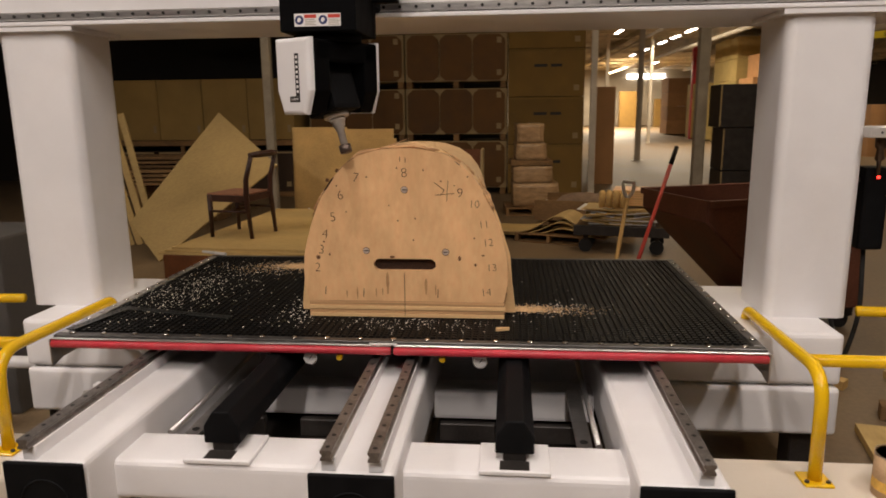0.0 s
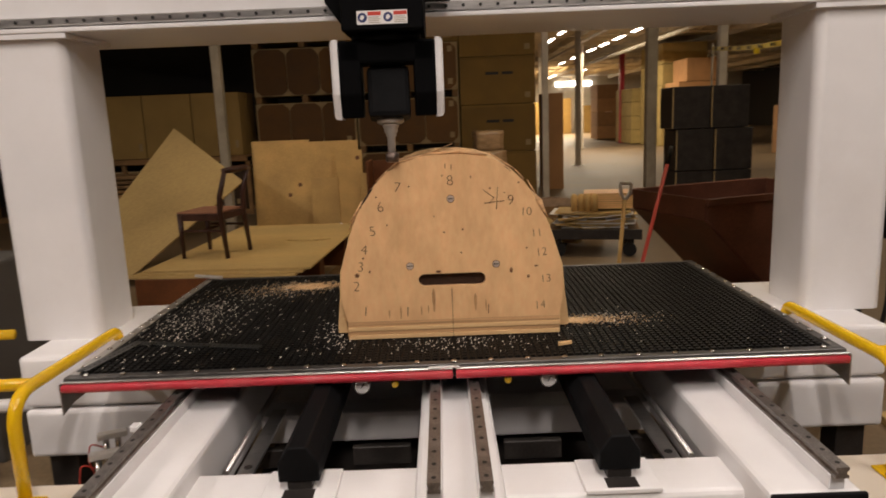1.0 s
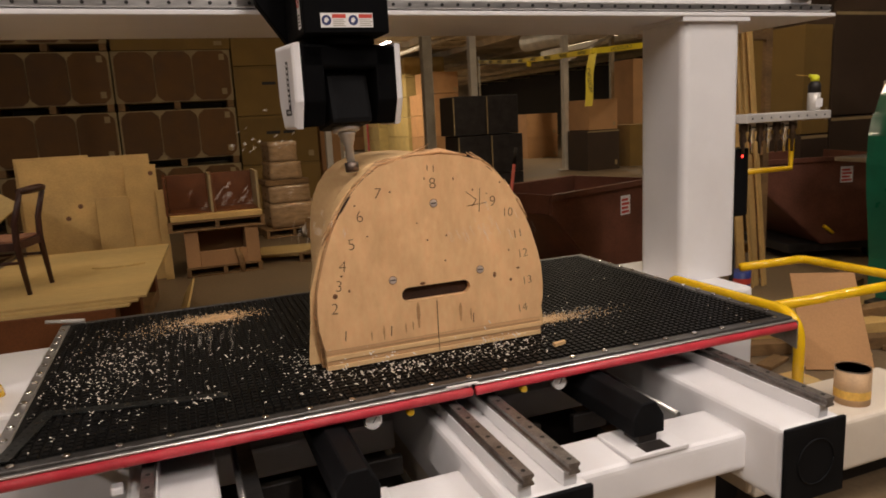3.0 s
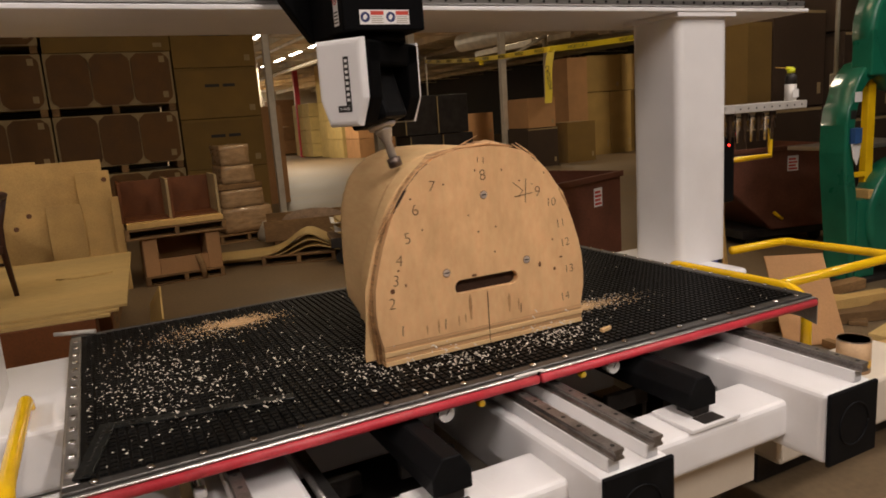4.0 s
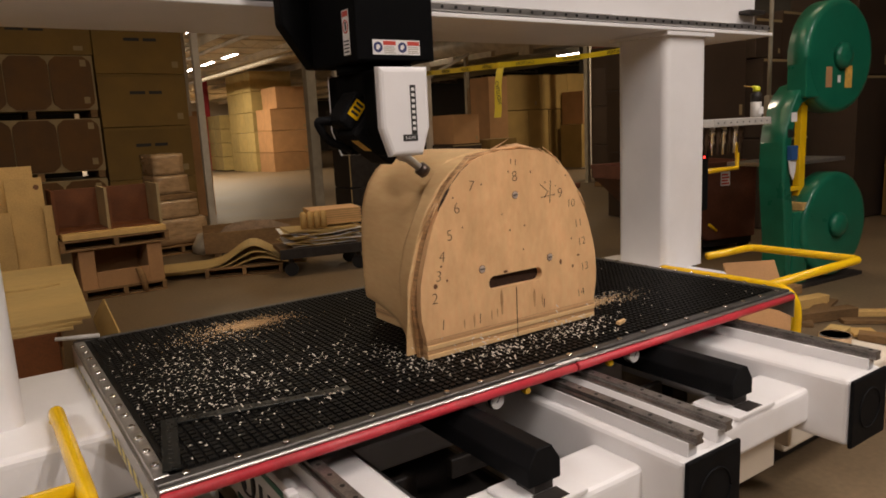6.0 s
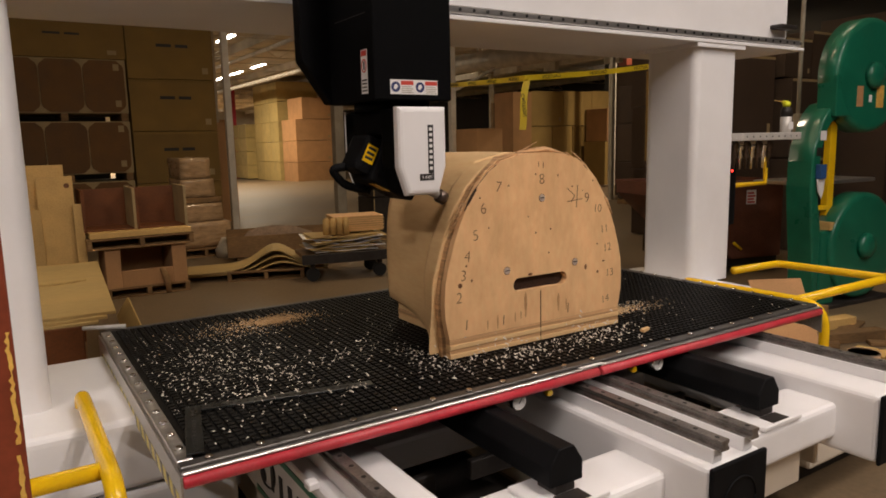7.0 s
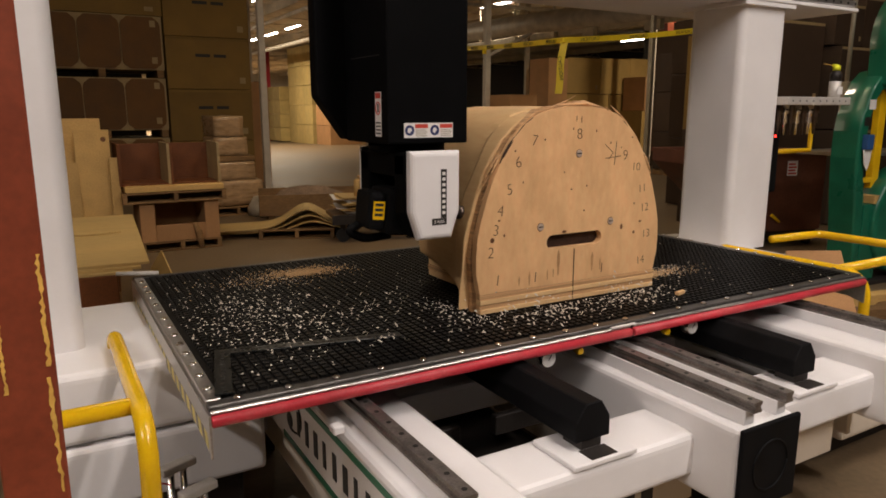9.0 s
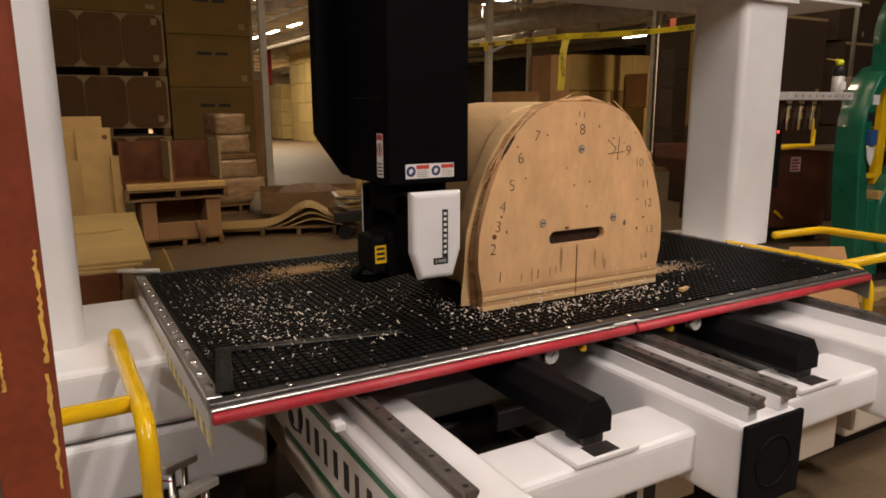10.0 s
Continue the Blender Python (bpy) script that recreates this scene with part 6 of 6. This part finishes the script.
        q = len(vs)
        for u, v in ((-s, -s * 0.5), (s, -s * 0.4), (s, s * 0.5), (-s, s * 0.4)):
            vs.append((x + u * math.cos(a) - v * math.sin(a), y + u * math.sin(a) + v * math.cos(a), 0.002 + rnd.uniform(0, 0.004)))
        fs.append((q, q + 1, q + 2, q + 3))
    me = bpy.data.meshes.new("floor_chips")
    me.from_pydata(vs, [], fs)
    me.materials.append(CHIP)
    tagged(new("floor_chips", me), "pale wood chips strewn on the floor", "wood chips", kind="stuff")


def left_side():
    # red post with peeling yellow edges, close to the eye
    t = thing("red_steel_post", "brick red steel post with peeling yellow paint", "post", (-1.868, -0.45, 0))
    bm = cube(-0.10, 0.0, -0.012, 0.0, 0, 5.6, 0.003, 1)
    part("flange", bm, REDPOST, t)
    part("flange", cube(-0.10, 0.0, 0.19, 0.202, 0, 6.9, 0.003, 1), REDPOST, t)
    part("web", cube(-0.056, -0.046, 0.0005, 0.1895, 0, 6.9), REDPOST, t)
    rnd = random.Random(21)
    for x, z, l in ((-0.006, 1.36, 0.20), (-0.008, 1.13, 0.22), (-0.009, 0.92, 0.16), (-0.075, 1.30, 0.16), (-0.088, 1.45, 0.3), (-0.006, 0.8, 0.06)):
        bm = bmesh.new()
        n = 26
        pts = [(x + rnd.uniform(-0.001, 0.003), z + l * (i / n - 0.5)) for i in range(n + 1)] + [(x - rnd.uniform(0.0015, 0.008), z + l * (i / n - 0.5)) for i in range(n, -1, -1)]
        prism(bm, pts, "y", -0.0132, -0.0122)
        part("paint_flake", bm, PEEL, t, "flake of old yellow paint")
    t = thing("grey_cabinet", "dark grey control cabinet with pale label", "cabinet", (-3.05, 1.6, 0))
    part("body", cube(-0.45, 0.45, -0.3, 0.3, 0, 1.15, 0.02, 2), mat("dark_grey_enamel", (0.09, 0.085, 0.08), 0.5, 0, 0.1, 4, 0.1, 90), t)
    bm = bmesh.new()
    box(bm, 0.12, 0.32, -0.3025, -0.3005, 0.82, 0.98)
    part("paper_label", bm, STICKER, t)
    # clamps on the left floor stand
    for x, y, hgt, turn in ((-1.556, 0.519, 0.53, 24), (-1.519, 0.363, 0.51, 24)):
        t = thing("air_clamp", "small alloy air clamp with a square tee head", "clamp", (x, y, 0.0), turn, group="air clamps")
        for dx in (-0.028, 0.02):
            bm = bmesh.new()
            sweep(bm, [(dx, 0, 0), (dx, 0, 0.05), (dx, 0, hgt - 0.029)], [0.03, 0.014, 0.013], 12)
            part("stem", bm, CHROME, t)
        part("tee_head", cube(-0.062, 0.062, -0.022, 0.022, hgt - 0.028, hgt, 0.006, 2), ALLOY, t)
        bm = bmesh.new()
        sweep(bm, fillet([(-0.04, -0.02, hgt - 0.06), (-0.09, -0.04, hgt - 0.02), (-0.11, 0.0, hgt - 0.12), (-0.08, 0.02, hgt - 0.24)], 0.03, 5), 0.0035, 6)
        part("red_wire", bm, STRED, t)
    for k, (x, y) in enumerate(((-1.12, 0.86), (-1.02, 0.74))):
        bm = cube(-0.11, 0.11, -0.05, 0.05, 0, 0.03, 0.004, 1)
        solid("alloy_plate", bm, ALLOY, "bare alloy plate lying on the floor", "plate", (x, y, 0.003), 20 + 14 * k, group="alloy plates")
    bm = bmesh.new()
    sweep(bm, [(-3.0, 0.9, 0.5), (-2.1, 0.95, 0.5)], 0.035, 12)
    t = thing("white_pipe", "white plastic pipe run into the router base", "pipe")
    part("tube", bm, STICKER, t)
    part("bracket", cube(-2.95, -2.85, 0.85, 1.0, 0, 0.464, 0.004, 1), DARKMETAL, t)


def far_hall():
    # posts
    for x, y, m, w, lab in ((5.53, 26.0, WHITEPOST, 0.2, "slim cream steel post by the cartons"), (8.64, 19.4, WHITEPOST, 0.24, "cream steel roof post"), (15.9, 22.0, GREYPOST, 0.16, "thin grey steel post"), (18.86, 18.0, WHITEPOST, 0.22, "cream steel roof post"), (2.2, 12.5, WHITEPOST, 0.13, "slim cream steel post behind the stacked cartons"), (4.13, 11.5, GREYPOST, 0.2, "thick grey steel roof post"), (10.5, 50, WHITEPOST, 0.2, "cream steel roof post"),
                            (11.6, 18.5, WHITEPOST, 0.2, "cream steel roof post"), (7.4, 50, WHITEPOST, 0.2, "cream steel roof post"), (13.2, 12.6, GREYPOST, 0.12, "thin grey steel post")):
        t = thing("roof_post", lab, "post", (x, y, ground(y)), group="roof posts")
        part("shaft", cube(-w / 2, w / 2, -w / 2, w / 2, 0, 6.9 - ground(y), 0.01, 1), m, t)
        part("foot_plate", cube(-w, w, -w, w, 0, 0.02, 0.002, 1), m, t)
    bm = bmesh.new()
    sweep(bm, [(11.65, 18.45, 3.5), (13.4, 18.45, 4.3)], 0.06, 8)
    solid("post_brace", bm, WHITEPOST, "cream pipe brace on a post", "brace")
    t = thing("red_roof_post", "red painted steel roof post", "post", (15.5, 58, ground(58)))
    part("shaft", cube(-0.2, 0.2, -0.2, 0.2, 0, 7.8, 0.01, 1), RED, t)
    # tall carton stacks in the aisle
    g = ground(50)
    for k in range(5):
        for j in range(3):
            carton(15.7, 18.8, 47.6 + j * 1.8, 49.36 + j * 1.8, g + k * 1.44, g + (k + 1) * 1.44 - 0.03, CARDY, "tall stack of yellow brown cartons", "aisle cartons")
    for k in range(4):
        carton(15.5 + (0.5 if k == 3 else 0), 18.2, 43.6, 46.3, g + k * 1.46, g + (k + 1) * 1.46 - 0.03, CARDO, "orange brown carton stacked in the aisle", "aisle cartons")
    for k in range(4):
        for j in range(3):
            carton(15.4, 17.0, 54.5 + j * 1.7, 56.1 + j * 1.7, g + k * 1.1, g + (k + 1) * 1.1 - 0.03, CARDY, "yellow brown carton stacked in the aisle", "aisle cartons")
    for k in range(4):
        carton(15.2, 17.4, 66, 69, g + k * 1.3, g + (k + 1) * 1.3 - 0.03, CARDO, "orange brown carton stacked in the aisle", "aisle cartons")
    carton(2.53, 3.02, 15.0, 15.8, -0.02, 2.34, CARDO, "tall orange brown carton by the crates", "", tape=False)
    # dark doors on the far wall
    for x, z in ((12.5, 4.2), (16.0, 4.6), (20.5, 3.6), (24.5, 4.4)):
        bm = cube(-1.4, 1.4, -0.6, 0.6, 0, z, 0.01, 1)
        solid("far_crate", bm, CARD, "grey brown crate against the far wall", "crate", (x, 92, ground(92)), group="far crates")
    bm = cube(-2.6, 2.6, -0.12, 0.0, 0, 0.6, 0.02, 1)
    solid("wall_lamp", bm, TUBE, "bright strip lamp on the far wall", "lamp", (19.5, 100.999, 5.6))
    # black crates
    for k in range(3):
        for j in range(2):
            t = thing("black_crate", "black plastic wrapped crate with pale edge strip", "crate", (4.42 + j * 0.69 + (0.08 if k < 2 else 0), 10.4, k * 0.745), group="black crates")
            part("case", cube(-0.335, 0.335, -0.35, 0.35, 0.005, 0.738, 0.01, 1), DARKMETAL, t)
            bm = bmesh.new()
            box(bm, -0.34, -0.318, -0.356, -0.3505, 0.02, 0.72)
            part("edge_strip", bm, CORNER, t)
    # cartons at the right
    for k in range(2):
        carton(15.3, 17.0, 28.2, 30.0, ground(29) + k * 1.08, ground(29) + (k + 1) * 1.08, CARDO, "orange brown carton on a pallet")
    # first entry: orange box stands in for the lit left face of the stack
    for x0, x1, y0, z0, z1, m in ((15.34, 16.28, 19.85, 0.05, 3.64, CARDO), (16.31, 18.0, 19.9, 2.33, 3.70, CARDT), (18.03, 19.62, 19.9, 2.33, 3.72, CARDT), (19.65, 21.3, 19.92, 2.33, 3.76, CARDT), (16.31, 17.4, 19.9, 0.05, 2.3, CARDT), (17.43, 18.5, 19.9, 0.05, 2.3, CARDT), (18.53, 20.1, 19.9, 0.05, 2.3, CARD),
                                  (11.5, 12.7, 17.0, 0.05, 1.2, CARDD), (11.58, 12.66, 17.05, 1.22, 2.18, CARDO), (13.4, 14.6, 17.4, 0.05, 1.3, CARD), (19.2, 20.4, 18.6, 1.66, 2.98, CARDO), (19.0, 20.5, 18.5, 0.05, 1.64, CARDT)):
        carton(x0, x1, y0, y0 + 1.2, ground(y0 + 0.6) if z0 < 0.1 else z0, z1, m, "large brown carton stacked at the side wall", "side cartons")
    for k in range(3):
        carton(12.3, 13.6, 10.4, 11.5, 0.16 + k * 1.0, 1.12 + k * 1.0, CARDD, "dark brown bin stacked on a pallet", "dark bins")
    pallet(12.95, 10.95, 0, 0, 1.3, 1.1, 0.14)
    bm = cube(-0.5, 0.1, -0.06, 0.06, 0, 0.16, 0.01, 1)
    solid("yellow_fork_bar", bm, YELLOW, "yellow steel bar on the bins", "bar", (12.45, 10.341, 2.16))
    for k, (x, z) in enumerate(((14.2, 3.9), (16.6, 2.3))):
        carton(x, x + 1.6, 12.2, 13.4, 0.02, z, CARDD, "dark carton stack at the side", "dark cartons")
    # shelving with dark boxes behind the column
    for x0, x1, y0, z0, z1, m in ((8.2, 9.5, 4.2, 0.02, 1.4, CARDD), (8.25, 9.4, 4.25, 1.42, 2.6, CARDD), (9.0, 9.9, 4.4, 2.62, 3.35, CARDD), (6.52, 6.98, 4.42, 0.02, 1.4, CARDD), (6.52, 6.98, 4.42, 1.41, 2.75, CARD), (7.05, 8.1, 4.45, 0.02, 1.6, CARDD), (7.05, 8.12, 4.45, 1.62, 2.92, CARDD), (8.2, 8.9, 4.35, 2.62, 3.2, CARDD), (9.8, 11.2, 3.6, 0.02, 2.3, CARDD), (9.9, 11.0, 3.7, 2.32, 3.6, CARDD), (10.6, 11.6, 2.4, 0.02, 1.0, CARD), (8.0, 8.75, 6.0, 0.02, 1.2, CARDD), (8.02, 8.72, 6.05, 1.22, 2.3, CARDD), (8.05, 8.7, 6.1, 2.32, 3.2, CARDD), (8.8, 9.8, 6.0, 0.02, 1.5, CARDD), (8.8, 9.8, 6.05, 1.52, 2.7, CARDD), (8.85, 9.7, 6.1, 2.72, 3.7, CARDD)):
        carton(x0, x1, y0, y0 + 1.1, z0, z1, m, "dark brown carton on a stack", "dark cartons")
    t = thing("timber_rack", "steel rack stacked with timber boards", "rack", (10.3, 1.2, 0), -14)
    for x in (-1.6, 0.0, 1.6):
        part("upright", cube(x - 0.05, x + 0.05, -0.4, 0.4, 0, 2.6, 0.006, 1), OLDWOOD, t)
    for z in (0.5, 1.1, 1.7):
        part("shelf_deck", cube(-1.6, 1.6, -0.4, 0.4, z, z + 0.05, 0.004, 1), OLDWOOD, t)
        for k in range(4):
            part("board", cube(-1.4 + 0.1 * k, 1.3 - 0.15 * k, -0.38, 0.35, z + 0.052 + 0.06 * k, z + 0.105 + 0.06 * k, 0.004, 1), PINE if k % 2 else CARDO, t)
    # pipes and ducts under the roof
    for p, r, lab in (([(-12, 9.5, 5.6), (20, 9.5, 5.75)], 0.09, "pale pipe run under the roof"), ([(3.0, -2, 6.2), (3.0, 90, 6.2)], 0.06, "thin pipe run under the roof"), ([(13.4, 24.5, 4.75), (14.9, 12.5, 4.75)], 0.36, "large round duct under the roof"),
                      ([(5.5, 22, 5.6), (20, 21, 5.6)], 0.07, "thin pipe run under the roof"), ([(9.0, 8, 6.1), (9.0, 90, 6.1)], 0.1, "thin pipe run under the roof"), ([(13.0, 8, 5.9), (13.0, 90, 5.9)], 0.14, "pale pipe run under the roof")):
        bm = bmesh.new()
        sweep(bm, p, r, 12)
        for q in (0.2, 0.5, 0.8):
            c = Vector(p[0]).lerp(Vector(p[1]), q)
            sweep(bm, [c, (c.x, c.y, 6.9)], 0.012, 5)
        solid("roof_pipe", bm, DUCT, lab, "pipe", group="roof pipes")
    for y, h in ((15.2, 0.34), (18.3, 0.30), (20.4, 0.16), (23.0, 0.16)):
        x = 16.0
        bm = bmesh.new()
        box(bm, x - 0.15, x + 0.04, y - h, y + h, 4.6 - h, 4.6 + h)
        sweep(bm, [(x - 0.05, y, 4.6 + h), (x - 0.05, y, 6.9)], 0.05, 8)
        solid("junction_box", bm, DUCT, "grey junction box hung from the roof", "junction box", group="junction boxes")
    for x, w in ((18.4, 0.42),):
        t = thing("red_roof_post" if w > 0.25 else "roof_post", "dark red steel roof post" if w > 0.25 else "pale pipe roof post", "post", (x, 16.9, ground(16.9)), group="roof posts")
        part("shaft", cube(-w / 2, w / 2, -w / 2, w / 2, 0, 6.9 - ground(16.9), 0.01, 1), REDPOST if w > 0.25 else WHITEPOST, t)
    bm = cube(16.05, 16.35, 12.5, 28.0, 4.48, 4.72, 0.01, 1)
    for y in (14.0, 17.0, 20.0, 23.0, 26.0):
        sweep(bm, [(16.2, y, 4.7), (16.2, y, 6.9)], 0.04, 6)
    solid("wiring_trough", bm, DUCT, "pale wiring trough hung below the roof", "wiring trough")
    for k, (x, y, z) in enumerate(((9.5, 14.2, 5.2), (11.8, 14.0, 5.5), (15.0, 13.6, 5.1), (17.0, 13.9, 5.6))):
        bm = bmesh.new()
        sweep(bm, fillet([(x, y, 6.9), (x, y, z), (x + 1.8, y + 0.1, z), (x + 1.8, y + 0.1, 6.9)], 0.15, 5), 0.035, 8)
        solid("roof_conduit", bm, DUCT, "thin bent conduit hung under the roof", "conduit", group="roof conduits")
    # barrier tape: two spans that meet at a knot, and a loose end
    t = thing("barrier_tape", "yellow barrier tape stretched across with a hanging end", "tape")
    left, knot, right = Vector((5.35, 11.6, 2.98)), Vector((4.1, 5.4, 2.57)), Vector((7.25, 5.1, 2.93))
    up = 0.036

    def ribbon(name, a, b, sag, n=18):
        bm = bmesh.new()
        rows = []
        side = Vector((b.y - a.y, a.x - b.x, 0)).normalized() * 0.002
        for i in range(n + 1):
            q = i / n
            c = a.lerp(b, q) - Vector((0, 0, sag * math.sin(q * math.pi)))
            tip = side * (3.5 * math.sin(q * 9))
            rows.append([bm.verts.new(c + d) for d in (Vector((0, 0, -up)), side + Vector((0, 0, -up)), side + tip + Vector((0, 0, up)), tip + Vector((0, 0, up)))])
        for p, r in zip(rows, rows[1:]):
            for q in range(4):
                bm.faces.new((p[q], p[(q + 1) % 4], r[(q + 1) % 4], r[q]))
        bm.faces.new(rows[0])
        bm.faces.new(rows[-1][::-1])
        bmesh.ops.recalc_face_normals(bm, faces=bm.faces)
        part(name, bm, TAPE, t)
        turn = math.degrees(math.atan2(b.y - a.y, b.x - a.x))
        long = (b - a).length
        rise = math.degrees(math.asin((b.z - a.z) / long))
        count = int(long / 0.66)
        for k in range(count):
            q = (k + 0.5) / count
            c = a.lerp(b, q) - Vector((0, 0, sag * math.sin(q * math.pi))) + side * 4
            letters("tape_word", "CAUTION", 0.066, pose(c.x, c.y, c.z, 90, 0, turn + 180) @ pose(0, 0, 0, 0, 0, -rise), INK, t, 0.0012)
    ribbon("far_span", left, knot, 0.05)
    ribbon("near_span", knot, right, 0.04)
    bm = bmesh.new()
    rows = []
    for i in range(9):
        s = i / 8
        c = Vector((4.1 - 0.10 * s - 0.02 * math.sin(s * 5), 5.385, 2.56 - 0.66 * s))
        rows.append([bm.verts.new(c + Vector(d)) for d in ((-0.042, 0.02, 0), (0.042, -0.02, 0), (0.042, -0.018, 0), (-0.042, 0.022, 0))])
    for a, b in zip(rows, rows[1:]):
        for q in range(4):
            bm.faces.new((a[q], a[(q + 1) % 4], b[(q + 1) % 4], b[q]))
    bm.faces.new(rows[0])
    bm.faces.new(rows[-1][::-1])
    bmesh.ops.recalc_face_normals(bm, faces=bm.faces)
    part("hanging_end", bm, TAPE, t)
    letters("tape_word", "CAUTION", 0.066, pose(4.04, 5.378, 2.22, 90, 0, -25) @ pose(0, 0, 0, 0, 180, 0) @ pose(0, 0, 0, 0, 0, -97), INK, t, 0.0012)
    part("knot", cube(4.06, 4.14, 5.37, 5.42, 2.535, 2.605, 0.012, 2), TAPE, t)
    part("tape_tag", cube(4.62, 4.70, 8.1, 8.104, 2.60, 2.69, 0.0, 1), TAPE, t)
    for x, y, z in ((5.36, 11.62, 2.98), (7.27, 5.1, 2.93)):
        tt = thing("tape_stand", "thin grey pole holding the barrier tape", "pole", (x, y, 0), group="tape poles")
        bm = bmesh.new()
        sweep(bm, [(0, 0, 0), (0, 0, z + 0.1)], 0.02, 8)
        part("pole", bm, GREYPOST, tt)
        part("foot", cube(-0.12, 0.12, -0.12, 0.12, 0, 0.015, 0.002, 1), GREYPOST, tt)


hall()
lamps()
router()
for side in (-1, 1):
    side_box(side)
    guard_rail(side)
table = worktable()
form = wood_form()
riders = litter()
spray = chip_spray()
head, yoke, spindle = spindle_head()
chair()
plywood_corner()
pallet_goods()
hopper((2.0, 2.85, 0), 20, "rusty brown tipping hopper on casters with a warning sign", True, 1.5, 0.95, 1.17)
hopper((5.0, 3.75, 0), -14, "dark brown tipping hopper standing behind the column", True, 1.7, 1.2, 1.2)
bandsaw()
left_side()
right_side()
goods_wall()
far_hall()


def motions():
    walk(table, [(t, pose(0, y, 0)) for t, y in FEED])
    walk(form, [(t, pose(0, 0.337 + y, 0.926)) for t, y in FEED])
    for ob in riders:
        x, y0, z = ob.location
        rz = math.degrees(ob.rotation_euler[2])
        walk(ob, [(t, pose(x, y0 + y, z, 0, 0, rz)) for t, y in FEED])
    rnd = random.Random(5)

    def feed(t):
        for (a, p), (b, q) in zip(FEED, FEED[1:]):
            if a <= t <= b:
                return p + (q - p) * (t - a) / (b - a)
        return 0.0
    for k, ob in enumerate(spray):
        go = 1.55 + 0.075 * k
        y0 = 0.46 - feed(go)
        x1, top = rnd.uniform(-1.15, 0.30), rnd.uniform(0.03, 0.20)
        y1 = rnd.uniform(0.14, 0.25) if x1 > -0.62 else rnd.uniform(0.15, 0.75)
        rows = [(t, pose(-0.20, y0 + 0.13 + feed(t), 1.40)) for t in [q for q, _ in FEED if q < go - 0.15] + [go - 0.08]]
        rows.append((go, pose(-0.24, y0 + feed(go), 1.716)))
        ya, yb = y0 + feed(go), y1 + feed(go + 0.6)
        for i in range(1, 7):
            s = i / 6
            z = 1.716 + 4 * top * s * (1 - s) - 0.79 * s ** 2.2
            rows.append((go + 0.6 * s, pose(-0.24 + (x1 + 0.24) * s, ya + (yb - ya) * min(1, s * 1.25), z)))
        rows += [(t, pose(x1, y1 + feed(t), 0.926)) for t, _ in FEED if t > go + 0.65]
        walk(ob, rows)
    walk(head, [(t, pose(x, 0.33, z)) for t, x, z, c, a in HEAD])
    walk(yoke, [(t, pose(0, 0.17, -0.046, 0, 0, c)) for t, x, z, c, a in HEAD])
    walk(spindle, [(t, pose(0, 0.17, -0.30, 0, 0, c) @ pose(0, 0, 0, -a)) for t, x, z, c, a in HEAD])


motions()
